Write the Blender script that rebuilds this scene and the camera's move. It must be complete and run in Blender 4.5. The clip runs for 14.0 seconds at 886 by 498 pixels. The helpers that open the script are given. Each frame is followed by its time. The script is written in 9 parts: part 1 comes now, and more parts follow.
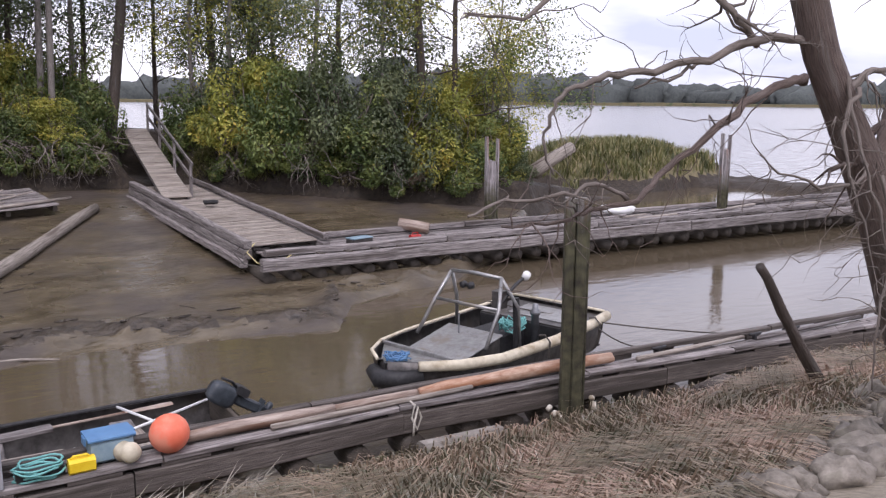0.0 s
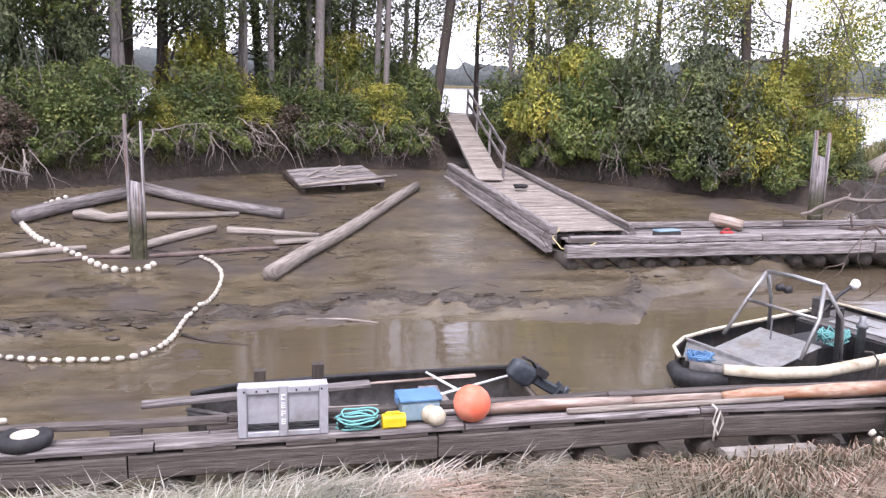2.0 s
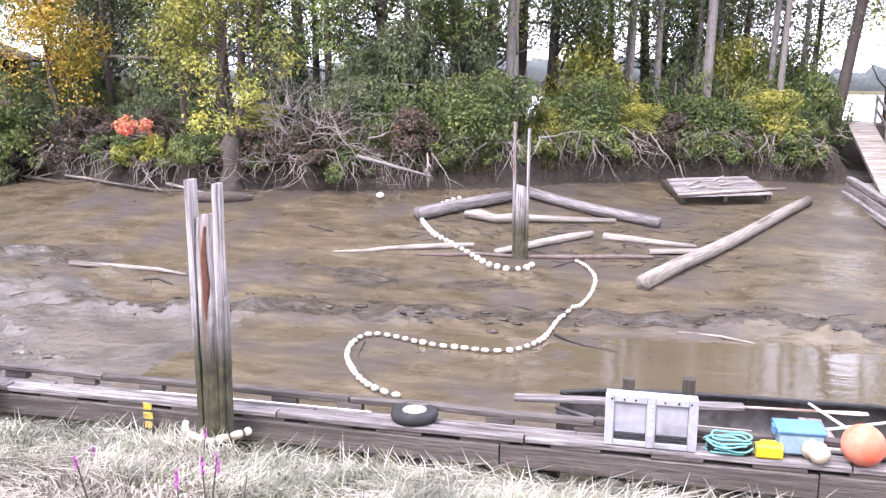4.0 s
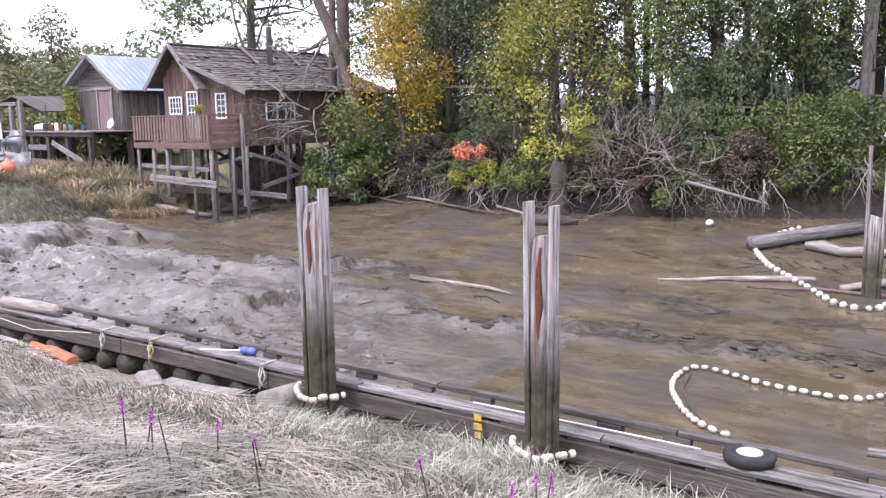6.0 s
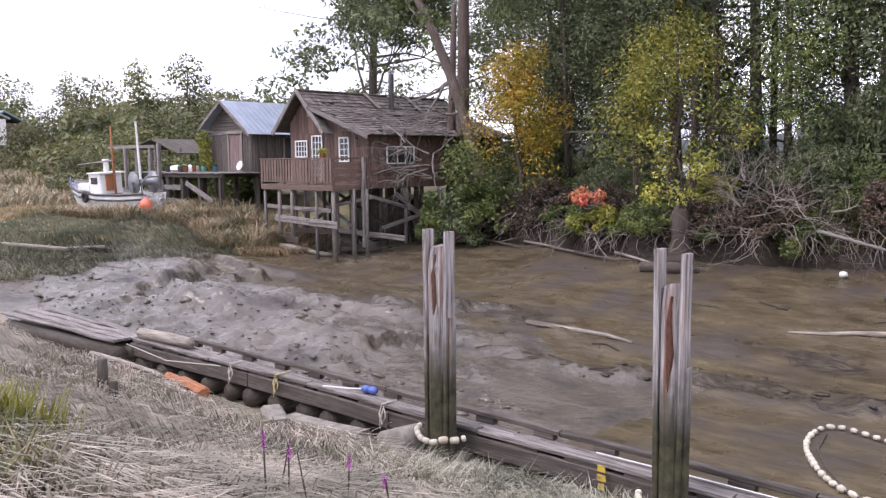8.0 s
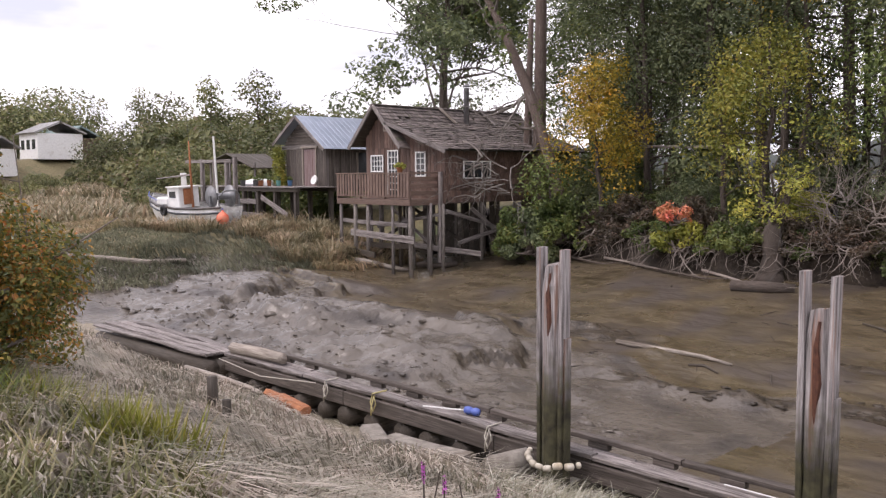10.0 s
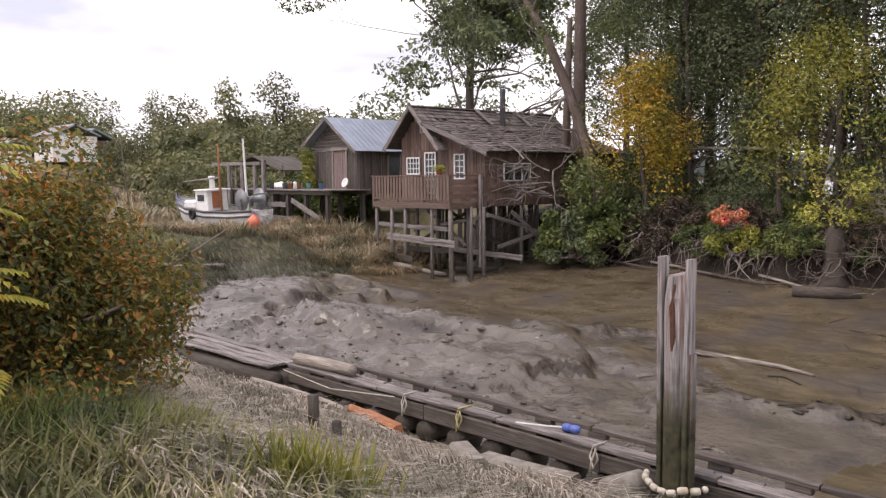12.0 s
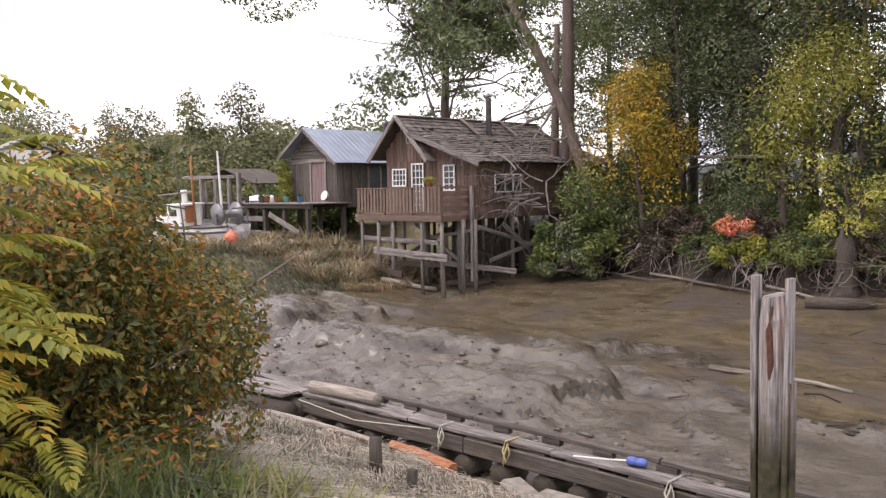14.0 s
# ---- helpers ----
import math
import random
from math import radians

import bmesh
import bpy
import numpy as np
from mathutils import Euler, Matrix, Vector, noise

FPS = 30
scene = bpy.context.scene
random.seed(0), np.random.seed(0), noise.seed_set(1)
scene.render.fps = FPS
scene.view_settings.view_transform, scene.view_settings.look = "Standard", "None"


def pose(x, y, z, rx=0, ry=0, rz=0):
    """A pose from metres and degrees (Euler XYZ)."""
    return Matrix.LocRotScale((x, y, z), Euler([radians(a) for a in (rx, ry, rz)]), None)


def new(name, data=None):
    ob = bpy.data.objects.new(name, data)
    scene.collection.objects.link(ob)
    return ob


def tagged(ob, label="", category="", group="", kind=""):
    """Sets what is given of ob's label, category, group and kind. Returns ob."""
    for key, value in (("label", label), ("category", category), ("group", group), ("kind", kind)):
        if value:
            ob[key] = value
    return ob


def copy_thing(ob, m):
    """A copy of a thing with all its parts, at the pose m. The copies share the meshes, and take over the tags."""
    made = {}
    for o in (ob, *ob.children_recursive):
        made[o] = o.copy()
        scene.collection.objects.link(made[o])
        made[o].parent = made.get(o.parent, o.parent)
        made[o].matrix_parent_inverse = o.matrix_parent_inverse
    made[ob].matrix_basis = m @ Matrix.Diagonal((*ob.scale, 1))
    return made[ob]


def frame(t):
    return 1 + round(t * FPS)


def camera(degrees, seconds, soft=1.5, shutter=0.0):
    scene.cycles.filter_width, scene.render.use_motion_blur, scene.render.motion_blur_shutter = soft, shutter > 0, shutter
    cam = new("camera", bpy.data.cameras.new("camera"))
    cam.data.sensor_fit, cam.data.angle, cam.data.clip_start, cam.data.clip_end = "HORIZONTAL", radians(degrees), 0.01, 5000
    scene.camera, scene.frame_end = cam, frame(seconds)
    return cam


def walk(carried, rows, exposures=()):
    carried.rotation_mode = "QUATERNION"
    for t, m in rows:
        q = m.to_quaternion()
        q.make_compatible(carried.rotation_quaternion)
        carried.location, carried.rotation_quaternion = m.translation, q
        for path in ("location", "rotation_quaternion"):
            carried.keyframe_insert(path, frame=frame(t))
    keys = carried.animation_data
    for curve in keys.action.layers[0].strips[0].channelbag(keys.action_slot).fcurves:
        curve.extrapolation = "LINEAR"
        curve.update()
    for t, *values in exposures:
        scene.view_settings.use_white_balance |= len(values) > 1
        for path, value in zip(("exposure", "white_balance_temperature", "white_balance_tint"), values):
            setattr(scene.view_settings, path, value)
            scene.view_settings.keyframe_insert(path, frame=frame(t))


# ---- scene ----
cam = camera(54.7, 14.0, soft=1.3)
METRES, EYE, TILT, LEAN, TURN = 4.40, 4.3, 0.0, 0.0, -30.8
ROWS = [
    (0.0, 0.0, 0.0, 0.0, 0.08, -9.96, -0.45),
    (0.5, -0.0054, 0.0007, -0.0018, 4.16, -10.51, -0.75),
    (1.0, -0.0119, 0.0005, -0.0023, 8.88, -10.81, -0.89),
    (1.5, -0.0172, -0.0006, -0.0041, 14.3, -10.87, -1.04),
    (2.0, -0.0205, -0.001, -0.004, 20.41, -10.99, -1.05),
    (2.5, -0.0244, 0.0008, -0.0045, 27.05, -11.15, -0.71),
    (3.0, -0.0278, -0.0019, -0.005, 34.76, -10.85, -0.27),
    (3.5, -0.0303, -0.0046, -0.0047, 39.93, -10.65, -0.18),
    (4.0, -0.0331, -0.0076, -0.0048, 45.2, -10.74, -0.23),
    (6.5, -0.0703, -0.0426, -0.0104, 69.44, -8.07, 0.93),
    (7.0, -0.0729, -0.0552, -0.0094, 71.05, -7.13, 0.68),
    (7.5, -0.0746, -0.0616, -0.0099, 72.14, -6.67, 0.42),
    (8.0, -0.077, -0.0717, -0.0085, 73.78, -5.92, 0.44),
    (8.5, -0.0832, -0.0932, -0.0109, 75.03, -5.37, 0.3),
    (9.0, -0.1097, -0.117, -0.0092, 76.38, -5.12, 0.13),
    (11.5, -0.3415, -0.4002, 0.0033, 78.06, -4.9, 0.43),
    (12.0, -0.4008, -0.4593, 0.006, 78.01, -4.83, 0.45),
    (12.5, -0.4791, -0.5096, 0.0106, 76.51, -4.28, 1.27),
    (13.0, -0.5487, -0.5685, 0.0126, 76.08, -4.11, 1.23),
    (13.5, -0.6227, -0.6226, 0.0116, 75.78, -4.13, 1.17),
    (14.0, -0.6965, -0.6809, 0.0183, 75.03, -4.16, 1.03),
]
walk(cam, [(t, pose(0, 0, EYE, TILT, LEAN, TURN) @ pose(METRES * x, METRES * y, METRES * z, 90 + pitch, roll, yaw)) for t, x, y, z, yaw, pitch, roll in ROWS],
     exposures=[(0.0, 0.32, 6050, 24), (1.5, 0.94, 6000, 25), (3.0, 1.70, 5920, 26), (4.2, 1.94, 5850, 26), (6.5, 1.12, 5850, 27), (7.5, 0.88, 5950, 25), (9.0, 0.55, 6350, 23), (12.0, 0.43, 6700, 22), (14.0, 0.66, 6700, 21)])


# ---- world and sun: a bright, thinly clouded sky ----
SUN_EL, SUN_AZ = 58.0, 205.0
world = bpy.data.worlds.new("sky")
scene.world = world
world.use_nodes = True
wn, wl = world.node_tree.nodes, world.node_tree.links
wn.clear()
sky = wn.new("ShaderNodeTexSky")
sky.sky_type, sky.sun_disc = "NISHITA", False
sky.sun_elevation, sky.sun_rotation = radians(SUN_EL), radians(SUN_AZ)
bg_sky = wn.new("ShaderNodeBackground")
bg_sky.inputs[1].default_value = 0.10
wl.new(sky.outputs[0], bg_sky.inputs[0])
wco = wn.new("ShaderNodeTexCoord")
wmap = wn.new("ShaderNodeMapping")
wmap.inputs["Scale"].default_value = (1.0, 1.0, 3.6)
wmap.inputs["Location"].default_value = (0.35, 0.2, 0.1)
wl.new(wco.outputs["Generated"], wmap.inputs[0])
wnoise = wn.new("ShaderNodeTexNoise")
wnoise.inputs["Scale"].default_value, wnoise.inputs["Detail"].default_value = 2.6, 5.0
wl.new(wmap.outputs[0], wnoise.inputs["Vector"])
wramp = wn.new("ShaderNodeValToRGB")
wramp.color_ramp.elements[0].position, wramp.color_ramp.elements[0].color = 0.36, (0.50, 0.53, 0.60, 1)
wramp.color_ramp.elements[1].position, wramp.color_ramp.elements[1].color = 0.56, (1.0, 1.0, 1.0, 1)
wl.new(wnoise.outputs["Fac"], wramp.inputs[0])
bg_cloud = wn.new("ShaderNodeBackground")
bg_cloud.inputs[1].default_value = 1.26
wl.new(wramp.outputs[0], bg_cloud.inputs[0])
wmix = wn.new("ShaderNodeMixShader")
wmix.inputs[0].default_value = 0.88
wl.new(bg_sky.outputs[0], wmix.inputs[1])
wl.new(bg_cloud.outputs[0], wmix.inputs[2])
wout = wn.new("ShaderNodeOutputWorld")
wl.new(wmix.outputs[0], wout.inputs[0])
sun = new("sun", bpy.data.lights.new("sun", "SUN"))
sun.data.energy, sun.data.angle, sun.data.color = 1.5, radians(22), (1.0, 0.96, 0.90)
sun.matrix_world = pose(0, 0, 60, 90 - SUN_EL, 0, 180 - SUN_AZ)


# ---- materials ----
def mat(name, c1, c2, rough=(0.6, 0.9), scale=6.0, stretch=(1, 1, 1), bump=0.3, bscale=None, coords="Object",
        spots=None, metal=0.0, ior=1.45, rand=0.0, island=0.0, bdist=0.02, spot_scale=1.2, spot_at=0.62, emit=None):
    """A surface of two colours in fine grain, with larger stains, uneven gloss and relief."""
    m = bpy.data.materials.new(name)
    m.use_nodes = True
    nt = m.node_tree
    bs = nt.nodes["Principled BSDF"]
    co = nt.nodes.new("ShaderNodeTexCoord")
    mp = nt.nodes.new("ShaderNodeMapping")
    mp.inputs["Scale"].default_value = stretch
    nt.links.new(co.outputs[coords], mp.inputs[0])
    fine = nt.nodes.new("ShaderNodeTexNoise")
    fine.inputs["Scale"].default_value, fine.inputs["Detail"].default_value = scale, 6.0
    fine.inputs["Roughness"].default_value = 0.65
    nt.links.new(mp.outputs[0], fine.inputs["Vector"])
    big = nt.nodes.new("ShaderNodeTexNoise")
    big.inputs["Scale"].default_value, big.inputs["Detail"].default_value = spot_scale, 4.0
    if coords == "UV":                          # long streaks along the grain
        mp2 = nt.nodes.new("ShaderNodeMapping")
        mp2.inputs["Scale"].default_value = tuple(0.42 * s for s in stretch)
        nt.links.new(co.outputs["UV"], mp2.inputs[0])
        nt.links.new(mp2.outputs[0], big.inputs["Vector"])
    else:
        nt.links.new(co.outputs["Object"], big.inputs["Vector"])
    ramp = nt.nodes.new("ShaderNodeValToRGB")
    ramp.color_ramp.elements[0].position, ramp.color_ramp.elements[0].color = 0.32, (*c1, 1)
    ramp.color_ramp.elements[1].position, ramp.color_ramp.elements[1].color = 0.68, (*c2, 1)
    nt.links.new(fine.outputs["Fac"], ramp.inputs[0])
    colour = ramp.outputs[0]
    if spots:
        sr = nt.nodes.new("ShaderNodeMapRange")
        sr.inputs["From Min"].default_value, sr.inputs["From Max"].default_value = spot_at - 0.08, spot_at + 0.08
        nt.links.new(big.outputs["Fac"], sr.inputs["Value"])
        mx = nt.nodes.new("ShaderNodeMix")
        mx.data_type = "RGBA"
        nt.links.new(sr.outputs[0], mx.inputs["Factor"])
        nt.links.new(colour, mx.inputs["A"])
        mx.inputs["B"].default_value = (*spots, 1)
        colour = mx.outputs["Result"]
    for amount, kind in ((rand, "object"), (island, "island")):
        if amount:
            if kind == "object":
                src = nt.nodes.new("ShaderNodeObjectInfo").outputs["Random"]
            else:
                src = nt.nodes.new("ShaderNodeNewGeometry").outputs["Random Per Island"]
            mr = nt.nodes.new("ShaderNodeMapRange")
            mr.inputs["To Min"].default_value, mr.inputs["To Max"].default_value = 1 - amount, 1 + amount
            nt.links.new(src, mr.inputs["Value"])
            hsv = nt.nodes.new("ShaderNodeHueSaturation")
            nt.links.new(colour, hsv.inputs["Color"])
            nt.links.new(mr.outputs[0], hsv.inputs["Value"])
            colour = hsv.outputs[0]
    nt.links.new(colour, bs.inputs["Base Color"])
    rr = nt.nodes.new("ShaderNodeMapRange")
    rr.inputs["From Min"].default_value, rr.inputs["From Max"].default_value = 0.35, 0.65
    rr.inputs["To Min"].default_value, rr.inputs["To Max"].default_value = rough
    nt.links.new(big.outputs["Fac"], rr.inputs["Value"])
    nt.links.new(rr.outputs[0], bs.inputs["Roughness"])
    bs.inputs["Metallic"].default_value, bs.inputs["IOR"].default_value = metal, ior
    if bump:
        bt = fine
        if bscale:
            bt = nt.nodes.new("ShaderNodeTexNoise")
            bt.inputs["Scale"].default_value, bt.inputs["Detail"].default_value = bscale, 5.0
            nt.links.new(mp.outputs[0], bt.inputs["Vector"])
        bn = nt.nodes.new("ShaderNodeBump")
        bn.inputs["Strength"].default_value, bn.inputs["Distance"].default_value = bump, bdist
        nt.links.new(bt.outputs["Fac"], bn.inputs["Height"])
        nt.links.new(bn.outputs[0], bs.inputs["Normal"])
    return m


def leaf_mat(name, c1, c2, accents=(), clump=1.2):
    """Leaves that vary one by one, some of them in autumn colours, and let light through."""
    m = bpy.data.materials.new(name)
    m.use_nodes = True
    nt = m.node_tree
    bs = nt.nodes["Principled BSDF"]
    geo = nt.nodes.new("ShaderNodeNewGeometry")
    ramp = nt.nodes.new("ShaderNodeValToRGB")
    els = ramp.color_ramp.elements
    els[0].position, els[0].color = 0.0, (*c1, 1)
    els[1].position, els[1].color = 1.0 if not accents else accents[0][0] - 0.02, (*c2, 1)
    for p, c in accents:
        e = els.new(p)
        e.color = (*c, 1)
    nt.links.new(geo.outputs["Random Per Island"], ramp.inputs[0])
    info = nt.nodes.new("ShaderNodeObjectInfo")
    mr = nt.nodes.new("ShaderNodeMapRange")
    mr.inputs["To Min"].default_value, mr.inputs["To Max"].default_value = 0.8, 1.2
    nt.links.new(info.outputs["Random"], mr.inputs["Value"])
    co = nt.nodes.new("ShaderNodeTexCoord")
    patch = nt.nodes.new("ShaderNodeTexNoise")
    patch.inputs["Scale"].default_value, patch.inputs["Detail"].default_value = clump, 2.0
    nt.links.new(co.outputs["Object"], patch.inputs["Vector"])
    pv = nt.nodes.new("ShaderNodeMapRange")
    pv.inputs["From Min"].default_value, pv.inputs["From Max"].default_value = 0.33, 0.67
    pv.inputs["To Min"].default_value, pv.inputs["To Max"].default_value = 0.55, 1.45
    nt.links.new(patch.outputs["Fac"], pv.inputs["Value"])
    both = nt.nodes.new("ShaderNodeMath")
    both.operation = "MULTIPLY"
    nt.links.new(mr.outputs[0], both.inputs[0])
    nt.links.new(pv.outputs[0], both.inputs[1])
    hue = nt.nodes.new("ShaderNodeMapRange")
    hue.inputs["From Min"].default_value, hue.inputs["From Max"].default_value = 0.33, 0.67
    hue.inputs["To Min"].default_value, hue.inputs["To Max"].default_value = 0.52, 0.475
    nt.links.new(patch.outputs["Fac"], hue.inputs["Value"])
    hsv = nt.nodes.new("ShaderNodeHueSaturation")
    nt.links.new(hue.outputs[0], hsv.inputs["Hue"])
    nt.links.new(ramp.outputs[0], hsv.inputs["Color"])
    nt.links.new(both.outputs[0], hsv.inputs["Value"])
    nt.links.new(hsv.outputs[0], bs.inputs["Base Color"])
    bs.inputs["Roughness"].default_value = 0.55
    tr = nt.nodes.new("ShaderNodeBsdfTranslucent")
    nt.links.new(hsv.outputs[0], tr.inputs["Color"])
    mix = nt.nodes.new("ShaderNodeMixShader")
    mix.inputs[0].default_value = 0.30
    nt.links.new(bs.outputs[0], mix.inputs[1])
    nt.links.new(tr.outputs[0], mix.inputs[2])
    nt.links.new(mix.outputs[0], nt.nodes["Material Output"].inputs[0])
    return m


MUD = mat("wet_mud", (0.054, 0.041, 0.024), (0.145, 0.116, 0.074), (0.14, 0.55), 1.4, (0.65, 1.25, 1), 0.60, 3.0,
          spots=(0.070, 0.056, 0.045), spot_scale=0.5, spot_at=0.55, bdist=0.10)
MUD_DARK = mat("dark_broken_mud_and_shade", (0.024, 0.019, 0.014), (0.088, 0.069, 0.048), (0.2, 0.6), 5.0, (0.8, 1.2, 1), 1.0, 5.0, bdist=0.10)
MUD_GREY = mat("grey_mud", (0.084, 0.072, 0.060), (0.150, 0.130, 0.108), (0.06, 0.40), 1.0, (1, 1, 1), 0.75, 5.5,
               spots=(0.06, 0.052, 0.046), spot_scale=0.8, spot_at=0.6, bdist=0.07)
SOIL = mat("bank_soil", (0.018, 0.013, 0.009), (0.058, 0.043, 0.029), (0.6, 0.9), 7.0, bump=0.8, bdist=0.08)
STRAW_SOIL = mat("straw_ground", (0.16, 0.135, 0.098), (0.32, 0.28, 0.215), (0.8, 0.95), 9.0, (4, 1, 1), 0.8, spots=(0.10, 0.10, 0.055), spot_scale=0.5)
MARSH = mat("marsh_ground", (0.10, 0.09, 0.045), (0.22, 0.18, 0.10), (0.8, 0.95), 5.0, bump=0.8, spots=(0.08, 0.10, 0.05), spot_scale=0.3)
WOOD = mat("weathered_wood", (0.048, 0.040, 0.037), (0.365, 0.328, 0.310), (0.6, 0.9), 2.4, (0.9, 14, 14), 0.9, coords="UV",
           spots=(0.062, 0.050, 0.043), spot_scale=1.3, spot_at=0.60, rand=0.25, island=0.16)
WOOD_PALE = mat("pale_wood", (0.14, 0.115, 0.094), (0.43, 0.38, 0.325), (0.6, 0.9), 2.4, (0.9, 12, 12), 0.9, coords="UV",
                spots=(0.12, 0.095, 0.076), spot_scale=1.3, spot_at=0.60, rand=0.2, island=0.15)
WOOD_DARK = mat("dark_wet_wood", (0.030, 0.024, 0.018), (0.085, 0.070, 0.055), (0.5, 0.85), 3.2, (0.9, 14, 14), 0.6, coords="UV", rand=0.2, island=0.2)
WOOD_GREEN = mat("algae_wood", (0.040, 0.034, 0.020), (0.105, 0.090, 0.050), (0.55, 0.9), 3.0, (0.8, 14, 14), 0.7, coords="UV",
                 spots=(0.055, 0.068, 0.022), spot_scale=2.5, spot_at=0.5, rand=0.15)
WOOD_RED = mat("brown_boards", (0.060, 0.036, 0.028), (0.195, 0.125, 0.098), (0.65, 0.9), 3.0, (1.0, 14, 14), 0.6, coords="UV",
               spots=(0.15, 0.115, 0.10), spot_scale=0.9, rand=0.28, island=0.2)
WOOD_RAIL = mat("reddish_rail_wood", (0.10, 0.066, 0.052), (0.23, 0.160, 0.128), (0.65, 0.9), 3.0, (1, 14, 14), 0.5, coords="UV", rand=0.2, island=0.15)
PEELED = mat("peeled_log", (0.17, 0.118, 0.092), (0.50, 0.415, 0.345), (0.5, 0.8), 2.4, (1.0, 7, 7), 0.8, coords="UV", spots=(0.17, 0.095, 0.06), spot_scale=1.6, spot_at=0.58)
PEELED_ORANGE = mat("orange_peeled_log", (0.27, 0.115, 0.055), (0.58, 0.43, 0.32), (0.5, 0.8), 2.6, (1.4, 6, 6), 0.8, coords="UV", spots=(0.36, 0.16, 0.075), spot_scale=2.0, spot_at=0.52)
BARK = mat("bark", (0.050, 0.038, 0.030), (0.135, 0.108, 0.090), (0.75, 0.95), 4.0, (1.2, 9, 9), 0.9, coords="UV", spots=(0.12, 0.11, 0.10), spot_scale=1.5, bdist=0.04)
BARK_PALE = mat("pale_bark", (0.085, 0.073, 0.064), (0.31, 0.28, 0.252), (0.7, 0.95), 4.0, (1.2, 9, 9), 0.8, coords="UV", island=0.15)
BARK_TREE = mat("brown_bark", (0.085, 0.060, 0.050), (0.205, 0.155, 0.130), (0.75, 0.95), 5.0, (1.4, 8, 8), 1.0, coords="UV", spots=(0.22, 0.19, 0.17), spot_scale=2.6, bdist=0.04)
SHAKE = mat("old_shakes", (0.075, 0.062, 0.058), (0.235, 0.200, 0.186), (0.7, 0.95), 3.0, (1, 10, 10), 0.6, coords="UV", spots=(0.08, 0.085, 0.05), spot_scale=0.9, rand=0.3, island=0.3)
TIN = mat("metal_roofing", (0.32, 0.37, 0.46), (0.43, 0.485, 0.58), (0.32, 0.5), 1.5, (1, 1, 1), 0.1, metal=0.35, spots=(0.33, 0.38, 0.45), spot_scale=0.7)
WHITE = mat("white_paint", (0.70, 0.70, 0.68), (0.84, 0.84, 0.82), (0.4, 0.7), 5.0, bump=0.1, spots=(0.60, 0.58, 0.54), spot_scale=2.0, spot_at=0.66)
HULL_GREY = mat("worn_grey_metal", (0.050, 0.046, 0.043), (0.140, 0.130, 0.122), (0.35, 0.6), 7.0, bump=0.15, metal=0.5, spots=(0.075, 0.062, 0.05), spot_scale=2.0)
ALU = mat("dull_aluminium", (0.24, 0.235, 0.225), (0.40, 0.395, 0.385), (0.3, 0.5), 9.0, bump=0.1, metal=0.7, spots=(0.26, 0.23, 0.19), spot_scale=3.0)
FENDER = mat("cream_fender", (0.48, 0.42, 0.30), (0.66, 0.60, 0.46), (0.4, 0.65), 7.0, bump=0.2, spots=(0.34, 0.27, 0.17), spot_scale=3.0, spot_at=0.6)
FLOATW = mat("cream_float", (0.42, 0.37, 0.29), (0.64, 0.60, 0.51), (0.5, 0.75), 8.0, bump=0.2, spots=(0.36, 0.30, 0.21), spot_scale=5.0, spot_at=0.62, rand=0.15)
BLACK = mat("black_rubber", (0.012, 0.012, 0.013), (0.035, 0.034, 0.034), (0.45, 0.8), 14.0, bump=0.3)
MOTOR = mat("outboard_cowl", (0.030, 0.036, 0.042), (0.060, 0.070, 0.080), (0.3, 0.5), 10.0, bump=0.05, spots=(0.09, 0.09, 0.09), spot_scale=5.0, spot_at=0.68)
TOTE = mat("grey_plastic", (0.33, 0.325, 0.34), (0.42, 0.415, 0.43), (0.45, 0.65), 9.0, bump=0.1, spots=(0.27, 0.255, 0.25), spot_scale=3.0, spot_at=0.63)
# darker copy of the bin plastic, with the recesses' shade in its colour
TOTE_SHADED = mat("grey_plastic_shaded", (0.31, 0.305, 0.32), (0.39, 0.385, 0.40), (0.5, 0.7), 9.0, bump=0.1, spots=(0.22, 0.21, 0.20), spot_scale=3.0)
ORANGE = mat("orange_buoy_vinyl", (0.74, 0.15, 0.075), (0.84, 0.22, 0.13), (0.4, 0.65), 5.0, bump=0.05, spots=(0.68, 0.24, 0.15), spot_scale=5.0, spot_at=0.56)
BLUE = mat("blue_plastic", (0.07, 0.17, 0.33), (0.12, 0.25, 0.43), (0.35, 0.6), 8.0, bump=0.1, spots=(0.10, 0.20, 0.30), spot_scale=4.0)
BLUE_CLEAR = mat("hazy_blue_plastic", (0.20, 0.30, 0.36), (0.30, 0.40, 0.46), (0.3, 0.5), 8.0, bump=0.1)
BLUE_DEEP = mat("blue_float", (0.06, 0.10, 0.36), (0.13, 0.19, 0.52), (0.4, 0.6), 8.0, bump=0.1)
YELLOW = mat("yellow_plastic", (0.80, 0.53, 0.01), (0.90, 0.65, 0.03), (0.35, 0.55), 8.0, bump=0.05)
YELLOW_PAINT = mat("worn_yellow_paint", (0.55, 0.36, 0.03), (0.72, 0.50, 0.07), (0.5, 0.8), 30.0, bump=0.3, spots=(0.2, 0.16, 0.12), spot_scale=9.0, spot_at=0.55)
TEAL = mat("teal_rope", (0.10, 0.36, 0.34), (0.25, 0.52, 0.49), (0.6, 0.85), 60.0, bump=0.5)
ROPE = mat("pale_rope", (0.44, 0.41, 0.35), (0.66, 0.62, 0.54), (0.7, 0.9), 60.0, bump=0.5)
